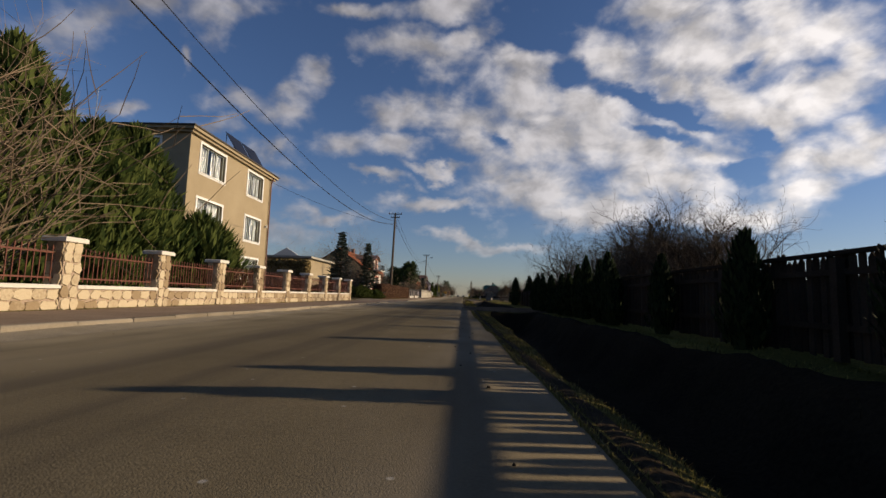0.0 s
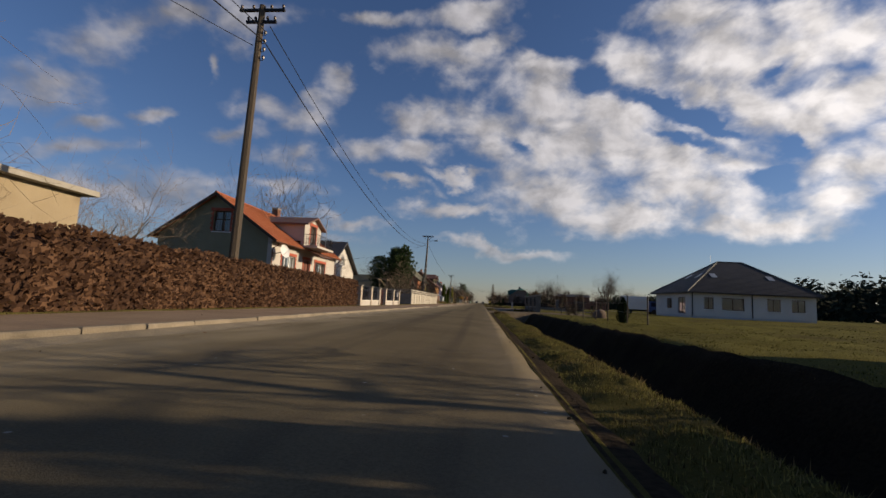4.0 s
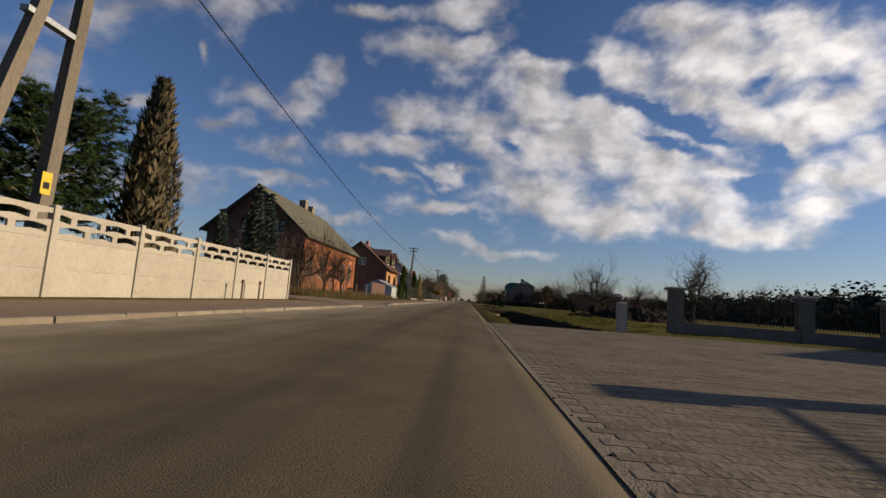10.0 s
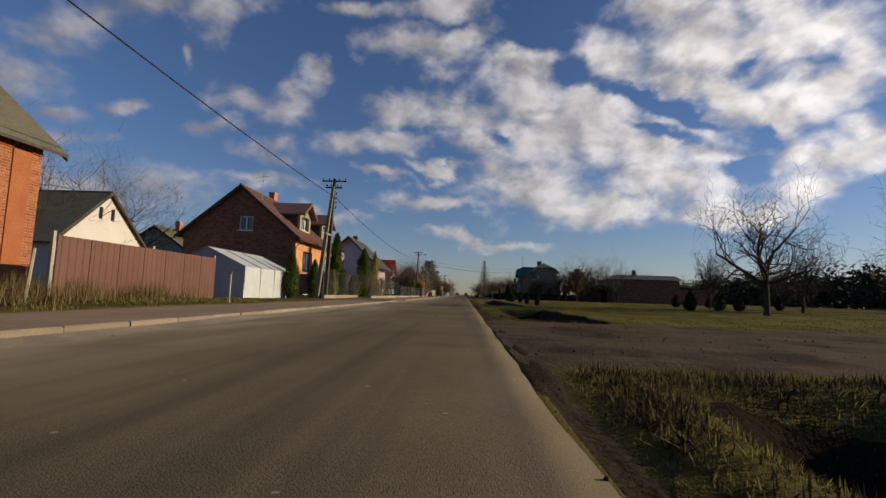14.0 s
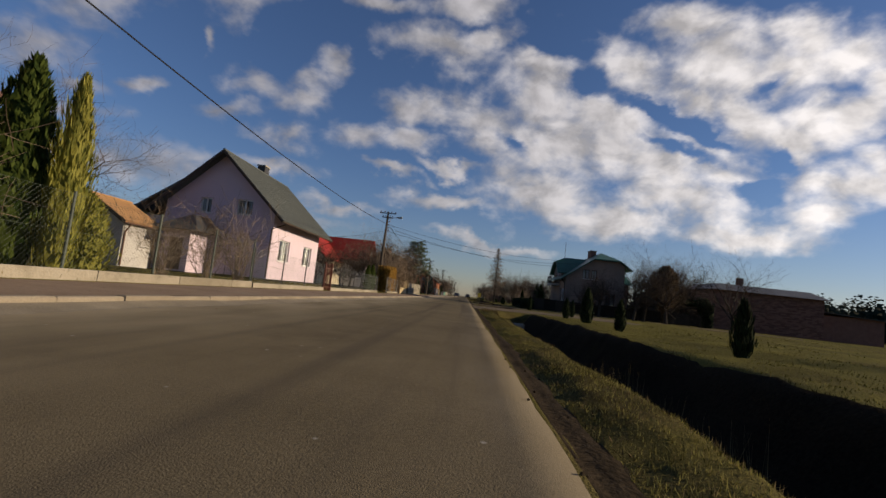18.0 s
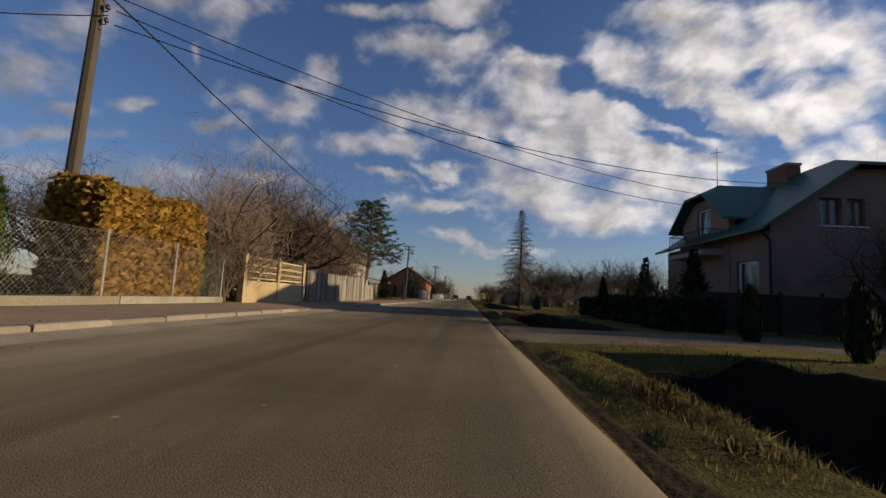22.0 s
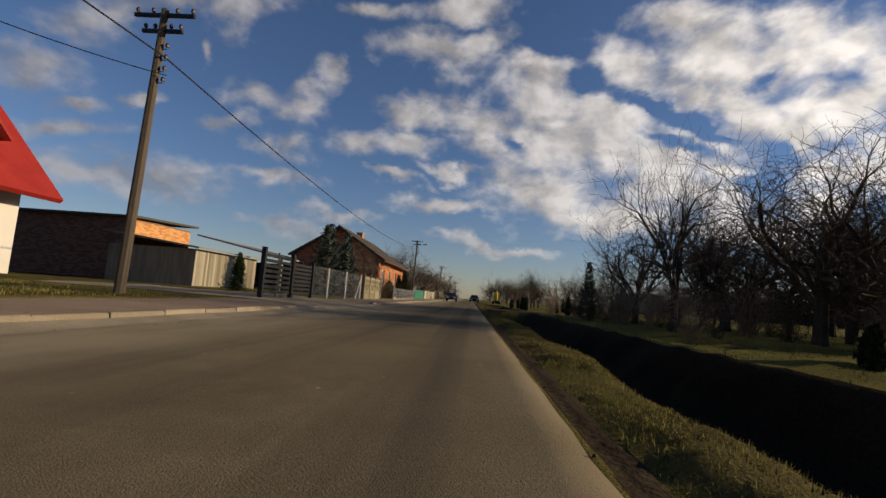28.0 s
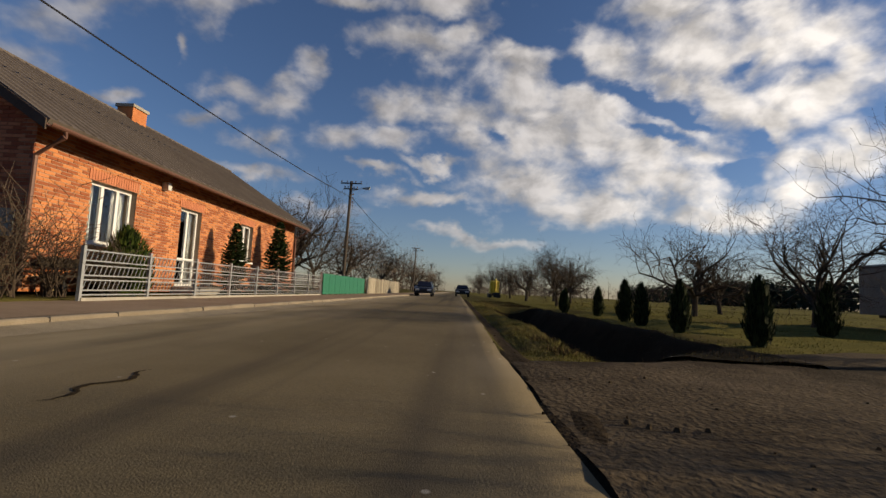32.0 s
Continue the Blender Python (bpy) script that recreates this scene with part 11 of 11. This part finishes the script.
lying("boulder", rock_mesh("boulder", 3, 0.46, 0.42, 0.42, M["rock"]), (8.2, 69.8, ground_z(8.2, 69.8) + 0.2), "rounded brown granite boulder on the grass", "boulder")


def soil_heap(seed, x, y, rx, ry, rz):
    g, n = Geo(), 52
    for j in range(n + 1):
        for i in range(n + 1):
            u, v = -1 + 2 * i / n, -1 + 2 * j / n
            r = math.sqrt(u * u + v * v)
            px, py = x + u * rx, y + v * ry
            h = max(0.0, 1 - r) ** 0.8 * rz * (1 + 0.35 * noise.noise((px * 0.7, py * 0.7, seed)))
            h += (0.2 * noise.noise((px * 2.1, py * 2.1, seed)) + 0.13 * noise.noise((px * 5.3, py * 5.3, seed)) + 0.07 * noise.noise((px * 11.0, py * 11.0, seed))) * min(1.0, max(0.0, 1 - r) * 4)
            g.v.append((px, py, ground_z(px, py) - 0.05 + h))
    k = n + 1
    g.f = [(j * k + i, j * k + i + 1, (j + 1) * k + i + 1, (j + 1) * k + i) for j in range(n) for i in range(n)]
    return single("soil_heap", g, M["soil"], "heap of turned soil on the field, darkened as if backlit", "soil heap", "", "soil heaps on the field")


soil_heap(1.0, 12.6, 128.6, 3.6, 2.4, 1.25)
soil_heap(2.0, 15.6, 131.6, 3.2, 2.2, 1.1)
soil_heap(3.0, 9.6, 131.2, 1.5, 1.2, 0.5)


def well_ring(x, y, z, label):
    """A concrete ring standing in the bank, closed by a lid with rows of small holes."""
    t = thing("drain_well", label, "well", (x, y, z - 0.6))
    part("ring", Geo().lathe(x, y, [(z - 0.5, 0.37), (z - 0.03, 0.37), (z, 0.35), (z, 0.28)], 28), M["old_plinth"], t, smooth=False)
    lid = part("lid", Geo().lathe(x, y, [(z - 0.04, 0.30), (z + 0.015, 0.30), (z + 0.03, 0.285), (z + 0.03, 0.001)], 28), M["grey_concrete"], t, "grey lid with rows of drain holes")
    hole = Geo().lathe(0, 0, [(0.0, 0.022), (0.004, 0.02), (0.004, 0.001)], 8).mesh("drain_hole", M["metal_black"])
    for i in range(-4, 5):
        for j in range(-4, 5):
            if i * i + j * j < 14:
                piece("drain_hole", hole, lid, (x + i * 0.07, y + j * 0.07, z + 0.029))


well_ring(2.05, 123.4, -0.12, "round concrete drain well with a holed lid on the bank")
well_ring(2.95, 187.2, -0.42, "round concrete drain well with a holed lid in weeds")


def wheel(parent, x, y, r=0.31, w=0.2):
    g = Geo()
    n = 20
    for sx, rr in ((0, r * 0.7), (0, r), (w, r), (w, r * 0.7)):
        g.v += [(x + sx - w / 2, y + rr * math.cos(k * math.tau / n), r + rr * math.sin(k * math.tau / n)) for k in range(n)]
    for a in range(3):
        for k in range(n):
            j = (k + 1) % n
            g.f.append((a * n + k, a * n + j, (a + 1) * n + j, (a + 1) * n + k))
    t = part("wheel", g, M["tyre"], parent, "black rubber tyre")
    d = Geo()
    for sx in (-w / 2 + 0.03, w / 2 - 0.03):
        m = len(d.v)
        d.v += [(x + sx, y + r * 0.7 * math.cos(k * math.tau / n), r + r * 0.7 * math.sin(k * math.tau / n)) for k in range(n)]
        d.f.append(tuple(range(m, m + n)))
    part("rim", d, M["zinc"], t, "silver wheel rim")


def body_of(g, x0, x1, profile, tuck=0.0):
    """A vehicle shell: the side outline (y, z) drawn through from x0 to x1, drawn in above the waist."""
    top = max(p[1] for p in profile)
    waist = 0.85
    k = lambda z: tuck * max(0.0, (z - waist) / (top - waist)) if top > waist else 0.0
    g.prism([(x0 + k(z), y, z) for y, z in profile], [(x1 - k(z), y, z) for y, z in profile])


def parked_car(x, y, paint, label):
    c = thing("parked_car", label, "car", (x + 0.85, y + 2.1, 0.0))
    g = Geo()
    body_of(g, x, x + 1.7, [(y, 0.3), (y, 0.62), (y + 0.15, 0.78), (y + 1.15, 0.93), (y + 3.5, 0.95), (y + 4.1, 0.9), (y + 4.2, 0.5), (y + 4.15, 0.3)])
    part("body", g, paint, c)
    cab = Geo()
    body_of(cab, x + 0.06, x + 1.64, [(y + 1.1, 0.92), (y + 1.85, 1.4), (y + 3.0, 1.42), (y + 3.75, 0.94)], 0.22)
    part("cabin", cab, paint, c)
    part("windscreen", Geo().prism([(x + 0.16, y + 1.2, 0.98), (x + 1.54, y + 1.2, 0.98), (x + 1.4, y + 1.82, 1.37), (x + 0.3, y + 1.82, 1.37)], [(x + 0.16, y + 1.18, 1.0), (x + 1.54, y + 1.18, 1.0), (x + 1.4, y + 1.80, 1.39), (x + 0.3, y + 1.80, 1.39)]), M["solar"], c, "glossy dark windscreen")
    part("bumper", Geo().box(x + 0.03, x + 1.67, y - 0.06, y + 0.05, 0.3, 0.48), M["metal_black"], c)
    part("grille", Geo().box(x + 0.55, x + 1.15, y - 0.012, y + 0.02, 0.52, 0.64), M["metal_black"], c)
    for a in (x + 0.12, x + 1.2):
        part("headlight", Geo().chamfered(a, a + 0.38, y - 0.02, y + 0.1, 0.52, 0.68, 0.03), M["plastic_white"], c, "pale clear headlight")
    for a in (x - 0.14, x + 1.7):
        part("mirror", Geo().chamfered(a, a + 0.14, y + 1.4, y + 1.5, 0.92, 1.05, 0.02), paint, c)
    for a in (x + 0.12, x + 1.58):
        for b in (y + 0.8, y + 3.3):
            wheel(c, a, b)


parked_car(-3.5, 320.4, M["car_paint"], "dark blue saloon car parked on the road by the kerb")
parked_car(0.2, 333.0, M["metal_black"], "black saloon car standing far down the road")


def box_truck(x, y):
    c = thing("box_truck", "white box truck with a blue cab parked by a yard", "truck", (x + 3, y + 1, 0.0))
    part("cargo_box", Geo().chamfered(x, x + 4.0, y, y + 2.1, 0.75, 2.9, 0.05), M["white_metal"], c)
    part("tail_door", Geo().box(x - 0.03, x, y + 0.08, y + 2.02, 0.85, 2.8), M["metal_black"], c, "dark open tail door")
    cab = Geo()
    cab.prism([(x + 4.05, y + 0.05, 0.45), (x + 6.0, y + 0.05, 0.45), (x + 6.0, y + 0.05, 1.25), (x + 5.5, y + 0.05, 2.1), (x + 4.05, y + 0.05, 2.2)], [(x + 4.05, y + 2.05, 0.45), (x + 6.0, y + 2.05, 0.45), (x + 6.0, y + 2.05, 1.25), (x + 5.5, y + 2.05, 2.1), (x + 4.05, y + 2.05, 2.2)])
    part("cab", cab, M["blue_paint"], c, "blue truck cab")
    part("side_window", Geo().prism([(x + 4.4, y + 0.03, 1.3), (x + 5.7, y + 0.03, 1.3), (x + 5.35, y + 0.03, 1.95), (x + 4.4, y + 0.03, 2.0)], [(x + 4.4, y + 0.045, 1.3), (x + 5.7, y + 0.045, 1.3), (x + 5.35, y + 0.045, 1.95), (x + 4.4, y + 0.045, 2.0)]), M["solar"], c)
    part("chassis", Geo().box(x, x + 4.05, y + 0.4, y + 1.7, 0.5, 0.75), M["metal_black"], c)
    for a in (x + 1.0, x + 4.9):
        for b in (y + 0.15, y + 1.95):
            g = Geo()
            n = 18
            for yy in (b - 0.13, b + 0.13):
                g.v += [(a + 0.42 * math.cos(k * math.tau / n), yy, 0.42 + 0.42 * math.sin(k * math.tau / n)) for k in range(n)]
            g.f = [tuple(range(n)), tuple(range(2 * n - 1, n - 1, -1))] + [(k, (k + 1) % n, n + (k + 1) % n, n + k) for k in range(n)]
            part("wheel", g, M["tyre"], c, "black rubber tyre")


M["blue_paint"] = material("blue truck paint", (0.03, 0.07, 0.22), (0.05, 0.10, 0.28), 0.4, 2, 20, 0)
box_truck(23.6, 117.0)


def caravan(x, y):
    """Pale trailer standing behind the orchard."""
    c = thing("cargo_trailer", "pale grey box trailer standing behind bare trees", "trailer", (x + 1, y + 3, 0.0))
    part("box_body", Geo().chamfered(x, x + 2.2, y, y + 6.0, 0.5, 2.15, 0.06), M["grey_concrete"], c)
    part("roof_edge", Geo().box(x - 0.03, x + 2.23, y - 0.03, y + 6.03, 2.15, 2.2), M["zinc"], c)
    part("rear_door", Geo().box(x + 0.2, x + 2.0, y - 0.03, y, 0.6, 2.0), M["grey_frame"], c, "grey rear doors")
    part("chassis", Geo().box(x + 0.4, x + 1.8, y + 0.3, y + 5.7, 0.4, 0.5), M["metal_black"], c)
    for a in (x + 0.15, x + 2.05):
        wheel(c, a, y + 3.0, 0.3, 0.2)


caravan(14.6, 289.0)


def small_post(x, y, h, mat, label, plate=None):
    t = thing("marker_post", label, "post", (x, y, 0.1), "marker posts along the fence")
    part("post", Geo().tube((x, y, 0.0), (x, y, h), 0.03, 0.028, 8), mat, t)
    part("cap", Geo().lathe(x, y, [(h, 0.045), (h + 0.06, 0.05), (h + 0.09, 0.02), (h + 0.09, 0.001)], 10), M["metal_brown"], t)
    if plate:
        part("plate", Geo().chamfered(x + 0.03, x + 0.045, y - 0.05, y + 0.05, h - 0.35, h - 0.2, 0.004), plate, t)


small_post(-6.12, 106.4, 0.62, M["metal_brown"], "short brown gas marker post by the concrete fence")
small_post(-6.12, 107.5, 0.62, M["metal_brown"], "short brown gas marker post by the concrete fence")
small_post(-8.9, 85.8, 0.95, M["zinc"], "thin steel marker post with a red band on grass", M["red_paint"])
small_post(-6.6, 143.8, 1.0, M["concrete"], "grey concrete corner post in dry weeds")
for y in (121.0, 124.4, 127.9, 131.5, 135.2, 138.8):
    part("stake", Geo().tube((-8.1, y, 0.1), (-8.06, y + 0.05, 1.25), 0.035, 0.03, 6), M["wood_grey"], thing("fence_stake", "weathered wooden stake among tall dry weeds", "stake", (-8.1, y, 0.1), "stakes in the weeds"))

# bench of dark boards before the last brick house
bn = thing("garden_bench", "dark low garden bench before a brick wall", "bench", (-7.2, 286.9, 0.1))
for k in range(3):
    part("seat_board", Geo().chamfered(-7.3 + k * 0.14, -7.18 + k * 0.14, 286.5, 287.9, 0.5, 0.54, 0.006), M["wood_dark"], bn)
part("back_board", Geo().chamfered(-7.36, -7.32, 286.5, 287.9, 0.68, 0.86, 0.006), M["wood_dark"], bn)
for y in (286.6, 287.75):
    part("leg", Geo().box(-7.34, -6.9, y, y + 0.06, 0.1, 0.5), M["metal_black"], bn)

# number plates on house fronts: blank bars
def number_plate(plane, u, z):
    t = thing("house_number", "small white number plate on a house wall", "sign", plane.p(u, 0.01, z))
    g = Geo()
    plane.box(g, u - 0.16, u + 0.16, 0.004, 0.018, z - 0.11, z + 0.11)
    part("plate", g, M["white_metal"], t)
    for k in (-1, 1):
        b = Geo()
        plane.box(b, u + k * 0.06 - 0.035, u + k * 0.06 + 0.035, 0.018, 0.022, z - 0.06, z + 0.06)
        part("bar", b, M["metal_black"], t)


number_plate(Plane("x", -12.3, 1), 202.85, 2.9)

# far down the road: a yellow digger and a low shed
dg2 = thing("digger", "small yellow digger standing beside the road", "digger", (5.5, 342, 0))
part("cab", Geo().chamfered(4.9, 6.1, 341.4, 343.0, 0.7, 2.3, 0.1), M["yellow_paint"], dg2)
part("engine_cover", Geo().chamfered(4.9, 6.1, 343.05, 344.4, 0.6, 1.4, 0.12), M["yellow_paint"], dg2)
for x in (4.7, 5.9):
    part("track", Geo().chamfered(x, x + 0.4, 341.2, 344.2, 0.0, 0.58, 0.15), M["tyre"], dg2)
part("boom", Geo().tube((5.5, 341.4, 1.0), (5.5, 339.8, 2.5), 0.13, 0.1, 6).tube((5.5, 339.8, 2.5), (5.5, 338.6, 0.8), 0.1, 0.08, 6), M["yellow_paint"], dg2)
part("bucket", Geo().chamfered(5.1, 5.9, 338.3, 338.8, 0.1, 0.7, 0.08), M["metal_black"], dg2)

# bottles, leaves and clods scattered on the road edge
lr = random.Random(55)
cl = Geo()
for _ in range(500):
    y, x = lr.uniform(1, 300), 0.92 + lr.random() ** 2 * 0.35
    r = lr.uniform(0.006, 0.015)
    c = Vector((x, y, 0.004))
    a = lr.uniform(0, math.tau)
    ring = [c + Vector((math.cos(a + k * math.tau / 5) * r * lr.uniform(0.7, 1.2), math.sin(a + k * math.tau / 5) * r * lr.uniform(0.7, 1.2), -0.004)) for k in range(5)]
    tip = [c + (p - c) * 0.5 + Vector((0, 0, r * 0.8)) for p in ring]
    cl.prism(ring, tip)
single("edge_clods", cl, M["shoulder"], "clods of dirt strewn along the road edge", "clods", "stuff")
lf = Geo()
for _ in range(1400):
    y, x = lr.uniform(1, 300), X_KERB + 0.04 + lr.random() ** 2 * 0.7
    if lr.random() < 0.4:
        x = X_KERB - 0.2 - lr.random() * 2.0
    zz = (road_z(x, y) if x > X_KERB else pave_z(x, y)) + 0.008
    a, r = lr.uniform(0, math.tau), lr.uniform(0.012, 0.03)
    u, v = Vector((math.cos(a), math.sin(a), lr.uniform(-0.2, 0.4))) * r, Vector((-math.sin(a), math.cos(a), lr.uniform(-0.2, 0.4))) * r * 0.6
    c = Vector((x, y, zz))
    lf.quad(c - u, c + v, c + u, c - v)
single("fallen_leaf_litter", lf, M["dead_leaf"], "brown fallen leaves along kerb and pavement", "leaves", "stuff")
